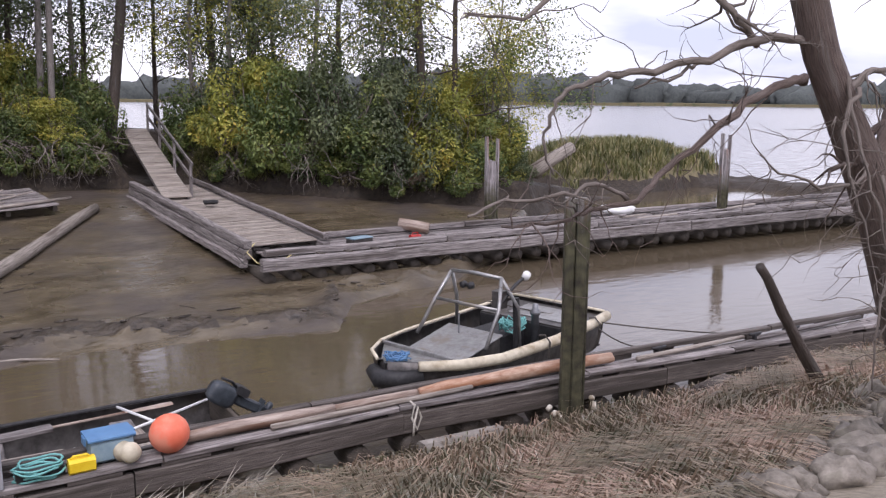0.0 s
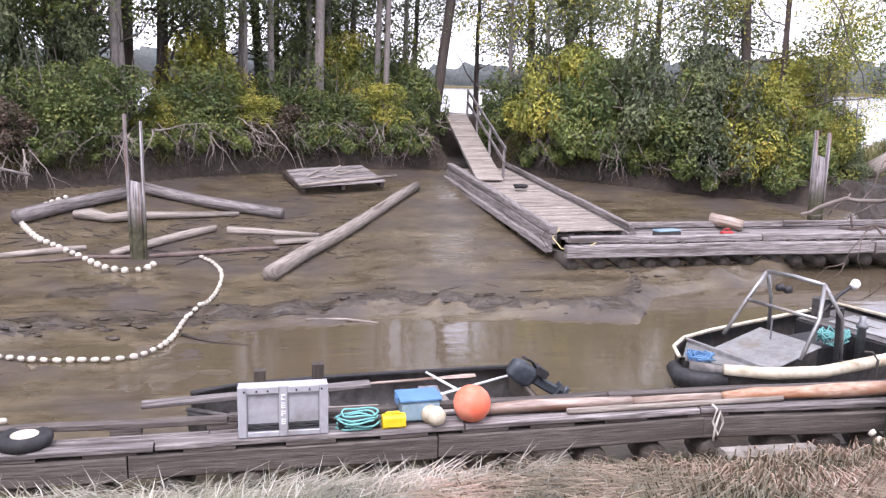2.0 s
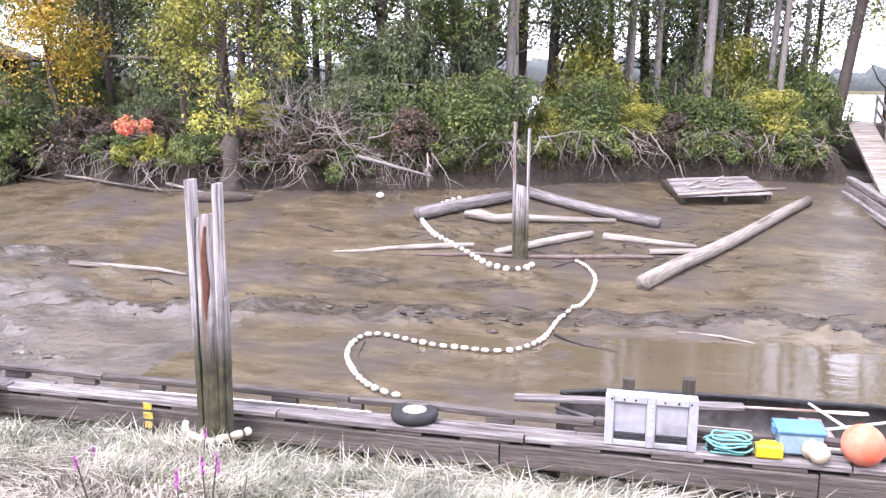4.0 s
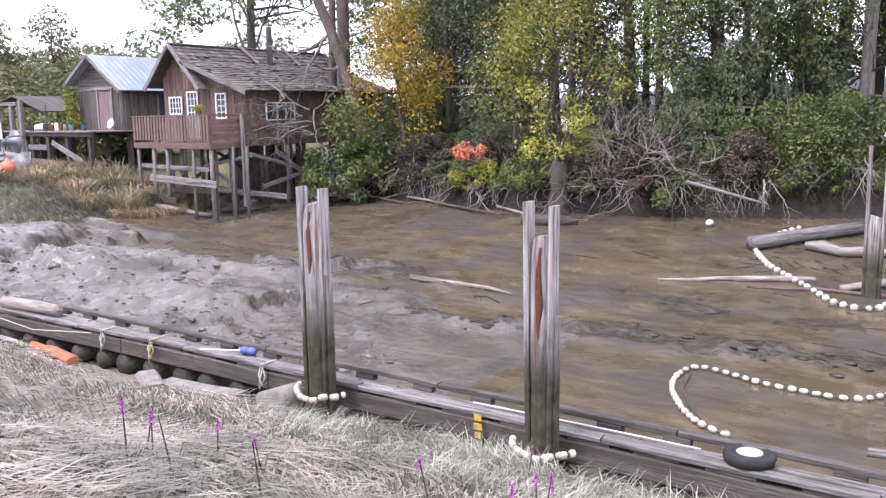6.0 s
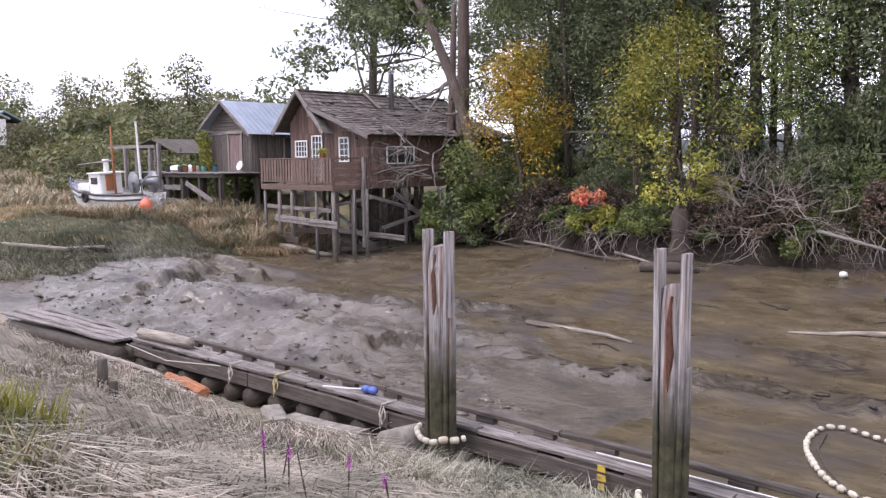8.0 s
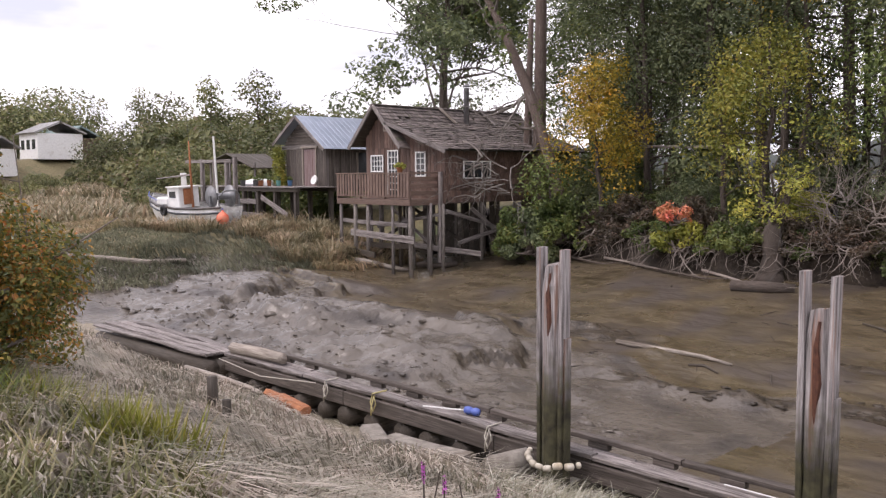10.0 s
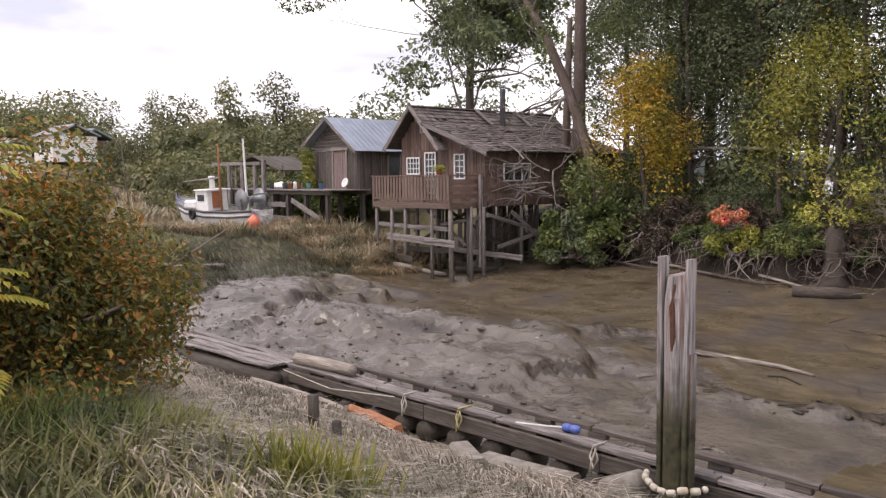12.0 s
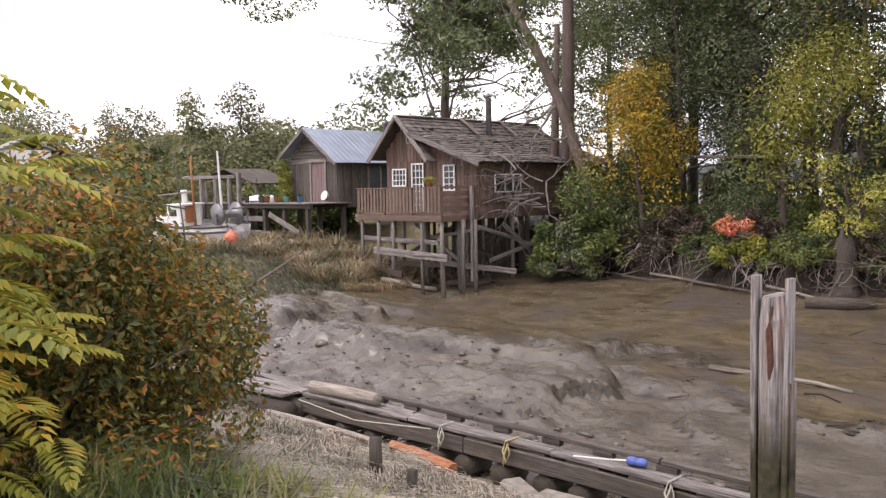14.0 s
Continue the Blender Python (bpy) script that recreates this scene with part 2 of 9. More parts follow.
ROPE_DARK = mat("dark_rope", (0.05, 0.045, 0.04), (0.12, 0.105, 0.09), (0.7, 0.9), 60.0, bump=0.5)
ROPE_YELLOW = mat("yellow_rope", (0.45, 0.38, 0.16), (0.62, 0.54, 0.28), (0.7, 0.9), 60.0, bump=0.5)
STONE = mat("grey_stone", (0.085, 0.072, 0.056), (0.27, 0.240, 0.200), (0.7, 0.9), 7.0, bump=0.8, spots=(0.17, 0.155, 0.115), spot_scale=4.5, rand=0.28)
SLAB = mat("old_block", (0.14, 0.122, 0.10), (0.30, 0.275, 0.24), (0.75, 0.95), 6.0, bump=0.7, spots=(0.15, 0.125, 0.10), spot_scale=2.5)
RUST = mat("rusty_wood", (0.22, 0.075, 0.030), (0.46, 0.20, 0.095), (0.7, 0.9), 6.0, (1, 6, 6), 0.6, coords="UV")
ROT = mat("rotten_heartwood", (0.045, 0.020, 0.014), (0.15, 0.062, 0.038), (0.75, 0.95), 8.0, (1, 6, 6), 0.8, coords="UV")
ROOF_GREEN = mat("dull_green_roofing", (0.17, 0.24, 0.24), (0.25, 0.33, 0.33), (0.4, 0.6), 1.5, bump=0.1)
REDPLASTIC = mat("red_plastic", (0.38, 0.03, 0.03), (0.5, 0.05, 0.04), (0.35, 0.6), 8.0, bump=0.05)
GLASS_DARK = mat("window_glass", (0.03, 0.034, 0.036), (0.055, 0.06, 0.065), (0.04, 0.09), 2.0, bump=0.04, ior=1.5)
CURTAIN = mat("faded_curtain", (0.085, 0.035, 0.035), (0.34, 0.27, 0.26), (0.8, 0.95), 2.0, (20, 20, 0.3), 0.4)
STEEL = mat("stovepipe_steel", (0.16, 0.165, 0.17), (0.28, 0.285, 0.29), (0.4, 0.6), 6.0, bump=0.1, metal=0.6)
GRASS_TAN = leaf_mat("tawny_blades", (0.22, 0.178, 0.105), (0.47, 0.395, 0.25), ((0.85, (0.26, 0.24, 0.14)), (1.0, (0.17, 0.18, 0.09))), 0.6)
PURPLE = mat("purple_flower", (0.36, 0.07, 0.32), (0.56, 0.17, 0.50), (0.6, 0.8), 20.0)
CHALK = mat("white_marker", (0.72, 0.72, 0.71), (0.85, 0.85, 0.84), (0.6, 0.8), 20.0, bump=0.1)
SKIN_SHRUB = mat("twig_bark", (0.09, 0.072, 0.06), (0.20, 0.17, 0.145), (0.75, 0.95), 4.0, (1.2, 9, 9), 0.5, coords="UV", island=0.2)
DEADTWIG = mat("dead_twigs", (0.20, 0.165, 0.14), (0.34, 0.295, 0.26), (0.75, 0.95), 4.0, (1.2, 9, 9), 0.5, coords="UV", island=0.2)
# greyed green with the distance haze mixed into the colour
FAR_TREES = mat("hazed_far_woods", (0.055, 0.062, 0.060), (0.090, 0.100, 0.092), (0.8, 0.95), 0.4, bump=0.6, bdist=0.6, island=0.25)
GRASS_STRAW = leaf_mat("straw_blades", (0.30, 0.262, 0.205), (0.56, 0.51, 0.425), ((0.9, (0.36, 0.34, 0.25)), (1.0, (0.22, 0.22, 0.14))))
GRASS_GREY = leaf_mat("grey_green_blades", (0.165, 0.165, 0.100), (0.35, 0.345, 0.245), ((0.72, (0.50, 0.505, 0.42)), (1.0, (0.60, 0.58, 0.50))))
GRASS_BROWN = leaf_mat("brown_matted_blades", (0.185, 0.138, 0.092), (0.42, 0.330, 0.228), ((0.85, (0.27, 0.235, 0.165)), (1.0, (0.15, 0.16, 0.085))))
GRASS_MARSH = leaf_mat("grey_green_marsh_blades", (0.17, 0.18, 0.12), (0.33, 0.335, 0.235), ((0.85, (0.28, 0.27, 0.19)), (1.0, (0.30, 0.27, 0.19))), 0.4)
GRASS_GREEN = leaf_mat("green_blades", (0.080, 0.090, 0.028), (0.175, 0.175, 0.065), ((0.8, (0.24, 0.22, 0.10)), (1.0, (0.30, 0.26, 0.14))))
GRASS_LUSH = leaf_mat("lush_blades", (0.12, 0.175, 0.042), (0.26, 0.33, 0.09), ((0.85, (0.26, 0.26, 0.10)), (1.0, (0.36, 0.31, 0.17))))
GRASS_BRIGHT = leaf_mat("yellow_green_blades", (0.20, 0.22, 0.03), (0.38, 0.37, 0.06), ((0.9, (0.42, 0.36, 0.12)), (1.0, (0.3, 0.25, 0.12))))
LEAF_MID = leaf_mat("green_leaves", (0.066, 0.098, 0.026), (0.172, 0.222, 0.062), ((0.92, (0.15, 0.17, 0.04)), (1.0, (0.22, 0.19, 0.04))))
LEAF_DARK = leaf_mat("dark_green_leaves", (0.070, 0.094, 0.044), (0.190, 0.228, 0.108), ((0.95, (0.08, 0.11, 0.03)), (1.0, (0.12, 0.13, 0.04))))
LEAF_LIME = leaf_mat("yellow_green_leaves", (0.20, 0.225, 0.04), (0.40, 0.40, 0.072), ((0.85, (0.28, 0.26, 0.04)), (1.0, (0.34, 0.27, 0.04))))
LEAF_GOLD = leaf_mat("golden_leaves", (0.26, 0.22, 0.03), (0.54, 0.39, 0.04), ((0.8, (0.50, 0.30, 0.02)), (1.0, (0.14, 0.15, 0.03))))
LEAF_SUMAC = leaf_mat("sumac_leaves", (0.24, 0.27, 0.035), (0.47, 0.45, 0.07), ((0.85, (0.50, 0.44, 0.06)), (1.0, (0.55, 0.40, 0.05))), 0.9)
LEAF_RED = leaf_mat("red_orange_leaves", (0.56, 0.20, 0.10), (0.72, 0.31, 0.18), ((0.9, (0.55, 0.2, 0.06)), (1.0, (0.25, 0.17, 0.05))))
LEAF_MIX = leaf_mat("turning_leaves", (0.060, 0.086, 0.022), (0.23, 0.215, 0.042), ((0.70, (0.36, 0.27, 0.04)), (0.93, (0.38, 0.165, 0.03)), (1.0, (0.36, 0.15, 0.04))))
LEAF_BROWN = leaf_mat("brown_leaves", (0.050, 0.038, 0.024), (0.140, 0.108, 0.068), ((0.9, (0.15, 0.08, 0.04)), (1.0, (0.19, 0.17, 0.15))))
LEAF_HAZE = leaf_mat("olive_scrub", (0.090, 0.108, 0.042), (0.205, 0.212, 0.088), ((0.9, (0.25, 0.22, 0.11)), (1.0, (0.16, 0.125, 0.085))), 0.25)


def water_mat(name, colour, bump, scale, rough=(0.06, 0.14), ior=1.33):
    m = mat(name, tuple(c * 0.85 for c in colour), colour, rough, 0.6, (1, 1, 1), 0.0, ior=ior)
    nt = m.node_tree
    co = nt.nodes.new("ShaderNodeTexCoord")
    mp = nt.nodes.new("ShaderNodeMapping")
    mp.inputs["Scale"].default_value = (1, 2.4, 1)
    nt.links.new(co.outputs["Object"], mp.inputs[0])
    ns = nt.nodes.new("ShaderNodeTexNoise")
    ns.inputs["Scale"].default_value, ns.inputs["Detail"].default_value = scale, 3.0
    nt.links.new(mp.outputs[0], ns.inputs["Vector"])
    bn = nt.nodes.new("ShaderNodeBump")
    bn.inputs["Strength"].default_value, bn.inputs["Distance"].default_value = bump, 0.05
    nt.links.new(ns.outputs["Fac"], bn.inputs["Height"])
    nt.links.new(bn.outputs[0], nt.nodes["Principled BSDF"].inputs["Normal"])
    return m


def pile_mat(name="tide_marked_timber", tide=0.75):
    """Timber that is green with algae up to an uneven tide line and bleached above it."""
    m = mat(name, (0.045, 0.036, 0.034), (0.56, 0.52, 0.51), (0.6, 0.9), 2.2, (0.6, 11, 11), 1.0, coords="UV", spots=(0.24, 0.105, 0.052), spot_scale=2.0, spot_at=0.61, rand=0.15, bdist=0.03)
    nt = m.node_tree
    bs = nt.nodes["Principled BSDF"]
    top = bs.inputs["Base Color"].links[0].from_socket
    co = nt.nodes.new("ShaderNodeTexCoord")
    ns = nt.nodes.new("ShaderNodeTexNoise")
    ns.inputs["Scale"].default_value, ns.inputs["Detail"].default_value = 7.0, 5.0
    nt.links.new(co.outputs["Object"], ns.inputs["Vector"])
    low = nt.nodes.new("ShaderNodeValToRGB")
    low.color_ramp.elements[0].position, low.color_ramp.elements[0].color = 0.35, (0.030, 0.026, 0.016, 1)
    low.color_ramp.elements[1].position, low.color_ramp.elements[1].color = 0.68, (0.098, 0.094, 0.050, 1)
    nt.links.new(ns.outputs["Fac"], low.inputs[0])
    sep = nt.nodes.new("ShaderNodeSeparateXYZ")
    nt.links.new(co.outputs["Object"], sep.inputs[0])
    wob = nt.nodes.new("ShaderNodeMath")
    wob.operation, wob.inputs[1].default_value = "MULTIPLY_ADD", -0.9
    nt.links.new(ns.outputs["Fac"], wob.inputs[0])
    nt.links.new(sep.outputs["Z"], wob.inputs[2])
    edge = nt.nodes.new("ShaderNodeMapRange")
    edge.inputs["From Min"].default_value, edge.inputs["From Max"].default_value = tide, tide + 0.7
    nt.links.new(wob.outputs[0], edge.inputs["Value"])
    mx = nt.nodes.new("ShaderNodeMix")
    mx.data_type = "RGBA"
    nt.links.new(edge.outputs[0], mx.inputs["Factor"])
    nt.links.new(low.outputs[0], mx.inputs["A"])
    nt.links.new(top, mx.inputs["B"])
    nt.links.new(mx.outputs["Result"], bs.inputs["Base Color"])
    return m


PILE = pile_mat()
PILE_WET = pile_mat("algae_dark_timber", 2.15)
WATER = water_mat("murky_water", (0.105, 0.082, 0.052), 0.14, 1.8, (0.05, 0.10), 1.65)
RIVER = water_mat("river_water", (0.24, 0.23, 0.215), 0.7, 0.5, (0.16, 0.26))
SIDE = mat("dark_side_timber", (0.036, 0.029, 0.025), (0.165, 0.140, 0.122), (0.6, 0.9), 3.2, (0.9, 16, 16), 0.6, coords="UV", spots=(0.06, 0.05, 0.042), spot_scale=1.2, spot_at=0.55, rand=0.25)


# ---- mesh helpers ----
class Mesh:
    """Collects vertices, faces, texture places (metres along and round a piece) and material slots of one part."""

    def __init__(self):
        self.v, self.f, self.uv, self.mi = [], [], [], []
        self.slot = 0

    def face(self, idx, uvs=None):
        self.f.append(tuple(idx))
        self.uv.extend(uvs if uvs else [(0.0, 0.0)] * len(idx))
        self.mi.append(self.slot)

    def rings(self, rings, lengths, caps=True):
        """Skins a row of closed rings with the same number of points."""
        base, n = len(self.v), len(rings[0])
        for r in rings:
            self.v.extend(tuple(p) for p in r)
        off = random.random() * 9
        per = [0.0]
        for k in range(n):
            per.append(per[-1] + (Vector(rings[0][(k + 1) % n]) - Vector(rings[0][k])).length)
        for i in range(len(rings) - 1):
            for k in range(n):
                a, b = base + i * n + k, base + i * n + (k + 1) % n
                u0, u1 = lengths[i] + off, lengths[i + 1] + off
                self.face((a, b, b + n, a + n), ((u0, per[k] + off), (u0, per[k + 1] + off), (u1, per[k + 1] + off), (u1, per[k] + off)))
        if caps:
            for i, rev in ((0, True), (len(rings) - 1, False)):
                ids = [base + i * n + k for k in range(n)]
                uvs = [(off + 0.02 * k, off + p) for k, p in zip(range(n), per)]
                self.face(ids[::-1] if rev else ids, uvs)
        return self

    def beam(self, p0, p1, w, h, ch=0.012, roll=0.0, rough=0.0, up=(0, 0, 1)):
        """A timber with broken edges from p0 to p1; w across, h upwards."""
        p0, p1 = Vector(p0), Vector(p1)
        d = (p1 - p0).normalized()
        side = d.cross(Vector(up))
        side = side.normalized() if side.length > 1e-4 else Vector((1, 0, 0))
        upv = side.cross(d)
        if roll:
            q = Matrix.Rotation(radians(roll), 3, d)
            side, upv = q @ side, q @ upv
        a, b = w / 2, h / 2
        ch = min(ch, a * 0.6, b * 0.6)
        sec = ((-a + ch, -b), (a - ch, -b), (a, -b + ch), (a, b - ch), (a - ch, b), (-a + ch, b), (-a, b - ch), (-a, -b + ch))
        length = (p1 - p0).length
        n = 2 if not rough else max(2, min(7, int(length / 0.7) + 1))
        rs, ls = [], []
        for i in range(n):
            t = i / (n - 1)
            c = p0.lerp(p1, t)
            if rough:
                c = c + side * random.uniform(-rough, rough) + upv * random.uniform(-rough, rough)
            rs.append([c + side * x + upv * y for x, y in sec])
            ls.append(length * t)
        return self.rings(rs, ls)

    def tube(self, pts, radii, n=8, caps=True, wob=0.0):
        """A round bar along points, with its radius at each."""
        pts = [Vector(p) for p in pts]
        if not hasattr(radii, "__len__"):
            radii = [radii] * len(pts)
        rs, ls, run = [], [], 0.0
        ref = Vector((0.13, 0.27, 0.95))
        for i, p in enumerate(pts):
            d = (pts[min(i + 1, len(pts) - 1)] - pts[max(i - 1, 0)]).normalized()
            s = d.cross(ref)
            if s.length < 0.1:
                s = d.cross(Vector((1, 0, 0)))
            s.normalize()
            u = s.cross(d)
            if i:
                run += (p - pts[i - 1]).length
            rs.append([p + (s * math.cos(k * math.tau / n) + u * math.sin(k * math.tau / n)) * radii[i] * (1 + random.uniform(-wob, wob)) for k in range(n)])
            ls.append(run)
        return self.rings(rs, ls, caps)

    def lathe(self, profile, n=16, m=None):
        """A turned shape: (radius, height) pairs about z, put in place by m."""
        m = m or Matrix()
        rs, ls, run = [], [], 0.0
        for i, (r, z) in enumerate(profile):
            if i:
                run += math.hypot(r - profile[i - 1][0], z - profile[i - 1][1])
            rs.append([m @ Vector((max(r, 0.0005) * math.cos(k * math.tau / n), max(r, 0.0005) * math.sin(k * math.tau / n), z)) for k in range(n)])
            ls.append(run)
        return self.rings(rs, ls)

    def blob(self, c, size, seed=0, sub=2, rough=0.18, freq=1.3, m=None):
        """An uneven lump, such as a stone."""
        bm = bmesh.new()
        bmesh.ops.create_icosphere(bm, subdivisions=sub, radius=1.0)
        off = Vector((seed * 3.7, seed * 1.3, seed * 2.1))
        base = len(self.v)
        for vv in bm.verts:
            k = 1 + rough * noise.fractal(vv.co * freq + off, 1.0, 2.0, 3)
            p = Vector((vv.co.x * size[0] * k, vv.co.y * size[1] * k, vv.co.z * size[2] * k))
            self.v.append(tuple((m @ p if m else p) + Vector(c)))
        for ff in bm.faces:
            self.face([base + vv.index for vv in ff.verts], [(vv.co.x, vv.co.y) for vv in ff.verts])
        bm.free()
        return self

    def quad(self, a, b, c, d):
        base = len(self.v)
        self.v.extend(tuple(p) for p in (a, b, c, d))
        w, h = (Vector(b) - Vector(a)).length, (Vector(d) - Vector(a)).length
        self.face((base, base + 1, base + 2, base + 3), ((0, 0), (w, 0), (w, h), (0, h)))
        return self

    def data(self, name, mats, smooth=False):
        me = bpy.data.meshes.new(name)
        me.from_pydata(self.v, [], self.f)
        layer = me.uv_layers.new(name="grain")
        layer.data.foreach_set("uv", np.array(self.uv, dtype=np.float32).ravel())
        for m in (mats if isinstance(mats, (list, tuple)) else [mats]):
            me.materials.append(m)
        me.polygons.foreach_set("material_index", self.mi)
        if smooth:
            me.polygons.foreach_set("use_smooth", [True] * len(self.f))
        me.update()
        return me


def raw(name, verts, faces, mats, smooth=False, idx=None):
    """A mesh straight from arrays, for leaves, blades and ground."""
    me = bpy.data.meshes.new(name)
    me.from_pydata(verts, [], faces)
    for m in (mats if isinstance(mats, (list, tuple)) else [mats]):
        me.materials.append(m)
    if idx is not None:
        me.polygons.foreach_set("material_index", idx)
    if smooth:
        me.polygons.foreach_set("use_smooth", [True] * len(me.polygons))
    me.update()
    return me


def part(name, mesh, mats, parent, label="", smooth=False):
    """One mesh object under a thing or under a part."""
    ob = new(name, mesh.data(name, mats, smooth) if isinstance(mesh, Mesh) else mesh)
    ob.parent = parent
    if label:
        tagged(ob, label)
    return ob


def thing(name, label, category, at=(0, 0, 0), group="", kind="", turn=0.0, tilt=(0.0, 0.0)):
    """The empty that carries the parts of one thing."""
    ob = new(name)
    ob.empty_display_size = 0.2
    ob.matrix_basis = pose(at[0], at[1], at[2], tilt[0], tilt[1], turn)
    return tagged(ob, label, category, group, kind)


def solid(name, mesh, mats, label, category, at=(0, 0, 0), group="", kind="", turn=0.0, smooth=False, tilt=(0.0, 0.0)):
    """A thing that is one mesh."""
    ob = new(name, mesh.data(name, mats, smooth) if isinstance(mesh, Mesh) else mesh)
    ob.matrix_basis = pose(at[0], at[1], at[2], tilt[0], tilt[1], turn)
    return tagged(ob, label, category, group, kind)


# ---- ground: one sheet of mud, banks, marsh and river bed ----
def smooth01(t):
    t = np.clip(t, 0, 1)
    return t * t * (3 - 2 * t)


LATTICE = np.random.RandomState(7).rand(256, 256)


def vnoise(x, y):
    xi, yi = np.floor(x).astype(int), np.floor(y).astype(int)
    fx, fy = smooth01(x - xi), smooth01(y - yi)
    g = lambda a, b: LATTICE[a % 256, b % 256]
    return (g(xi, yi) * (1 - fx) + g(xi + 1, yi) * fx) * (1 - fy) + (g(xi, yi + 1) * (1 - fx) + g(xi + 1, yi + 1) * fx) * fy


def fbm(x, y, f, octaves=4):
    s, a, tot = 0.0, 1.0, 0.0
    for k in range(octaves):
        s = s + a * vnoise(x * f + 17.3 * k, y * f + 5.1 * k)
        tot += a
        a, f = a * 0.5, f * 2.03
    return s / tot - 0.5


def bank_foot(x):
    return np.interp(x, [-90, -34, -29, -25, -19, -14, -9, -5, -2.5, 1.5, 5, 9, 12, 17, 22, 60],
                     [27, 26, 26, 25.5, 24.0, 22.6, 23.5, 25.2, 27.4, 29.4, 29.6, 28.2, 26.4, 24.8, 24.6, 24])


def creek_edges(x):
    upper = np.interp(x, [-10, -6, 0.7, 2, 4.4, 6.3, 7.4, 8.9, 10.2, 12, 14, 20, 60], [13.5, 14.4, 15.2, 15.8, 15.1, 14.7, 16.5, 17.0, 17.0, 18.6, 20.0, 27, 40])
    lower = np.interp(x, [-10, -6, -1, 1, 2, 60], [13.4, 12.6, 11.4, 10.2, 8.6, 8.0])
    return lower, upper


def mud_plates(x, y):
    """Rounded shelves of mud with steep broken edges, out on the flat."""
    area = np.exp(-((x + 19.5) / 8.5) ** 4) * np.exp(-((y - 14.2) / 3.1) ** 4)
    lobe = fbm(x * 0.75 + 3.1, y * 1.15, 0.33, 3) + 0.10 * fbm(x, y, 1.8, 4)
    return area, smooth01((lobe + 0.015) / 0.075)


def ground_h(x, y):
    x, y = np.asarray(x, float), np.asarray(y, float)
    yb = bank_foot(x)
    rise = np.interp(x, [-22, 5, 11, 16, 20], [1.25, 1.3, 1.0, 0.6, 0.25])
    h = 0.02 + rise * np.clip((y - 15.0) / (yb - 15.0), 0, 1) ** 1.35
    # wooded spit beyond the foot of the bank, falling to the river
    amp = np.interp(x, [13, 19, 24], [1.3, 0.9, 0.0])
    spit = np.interp(x, [-60, -30, 0, 10, 20], [40, 26, 11, 8, 3.5])
    gap = 1 - 0.9 * np.exp(-((x - 6.45) / 1.15) ** 4) * (y < 34.0)
    amp = amp * gap
    h = h + amp * smooth01((y - yb - 0.12) / 0.5) + 0.5 * smooth01((y - yb - 1) / 6) * (amp > 0.02) * gap
    h = h - 6.0 * smooth01((y - yb - spit) / 7.0)
    # marshy hump out by the river
    hump = np.exp(-(((x - 30.5) / 5.4) ** 2 + ((y - 34.5) / 4.6) ** 2) ** 2)
    ridge_x = np.interp(y, [20, 23, 33, 36], [39, 37.5, 34.5, 33])
    tail = np.exp(-((x - ridge_x) / 2.4) ** 4) * smooth01((y - 20) / 3) * smooth01((36 - y) / 3)
    h = np.maximum(h, 2.2 * hump - 0.3 + 0.35 * fbm(x, y, 0.5))
    h = np.maximum(h, 1.65 * tail - 0.3 + 0.7 * fbm(x, y, 0.6))
    # creek
    lo, up = creek_edges(x)
    d = np.minimum(y - lo, up - y)
    h = h - (0.22 + 0.75 * smooth01((x - 7.5) / 2.5)) * smooth01(d / 0.9) + 0.03 * smooth01(-d / 1.2) * (y < 16)
    # left: mud flat climbing to the marsh and the boat
    flat = np.interp(x + 0.9 * fbm(x, y, 0.25) * 4, [-60, -38, -33, -30, -27.6, -25, -18, -12, -4, 7, 9], [1.95, 1.95, 1.85, 1.5, 0.9, 0.5, 0.2, 0.0, 0.0, -0.035, -3.0])
    flat = flat + 0.55 * np.clip(fbm(x, y, 0.55), -0.1, 1) * smooth01((-27.5 - x) / 1.5)
    cut = np.interp(y, [5, 8, 10, 22, 26], [0.6, 0.8, 1, 1, 1])
    h = np.where(y < yb + 1, np.maximum(h, flat * cut), h)
    # banks and ruts in the mud
    ridge = np.exp(-((y - up - 0.5 - 0.8 * fbm(x, y, 0.4)) / 0.55) ** 2) * np.clip((x + 16) / 6, 0, 1) * np.clip((13 - x) / 3, 0, 1)
    h = h + 0.20 * ridge * (0.2 + 2.4 * np.clip(fbm(x, y, 1.7, 5) + 0.2, 0, 1))
    lumpy = np.exp(-((x + 19) / 7.5) ** 4) * np.exp(-((y - 12.2) / 3.4) ** 4)
    h = h + lumpy * (0.45 * np.clip(fbm(x, y, 0.42), 0, 1) + (0.26 + 0.26 * (y < 12.2)) * np.clip(fbm(x, y, 1.9), 0, 1) + 0.22 * np.clip(fbm(x, y * 1.4, 3.6, 3), -0.1, 1))
    area, plate = mud_plates(x, y)
    h = h + 0.40 * area * plate
    step = y - 13.0 - 1.3 * np.sin(x * 0.42 + 1.0) - 2.2 * fbm(x, y, 0.45, 3)
    h = h + 0.24 * smooth01(step / 0.35 + 0.5) * smooth01((1.9 - step) / 1.6) * np.exp(-((x + 20) / 7.5) ** 4)
    swell = np.exp(-((x + 14.0) / 6) ** 2 - ((y - 15.8 - 0.12 * (x + 14)) / 1.3) ** 2)
    h = h + swell * (0.22 + 0.45 * fbm(x, y, 0.7))
    wet = (y > 8.6) & (y < yb)
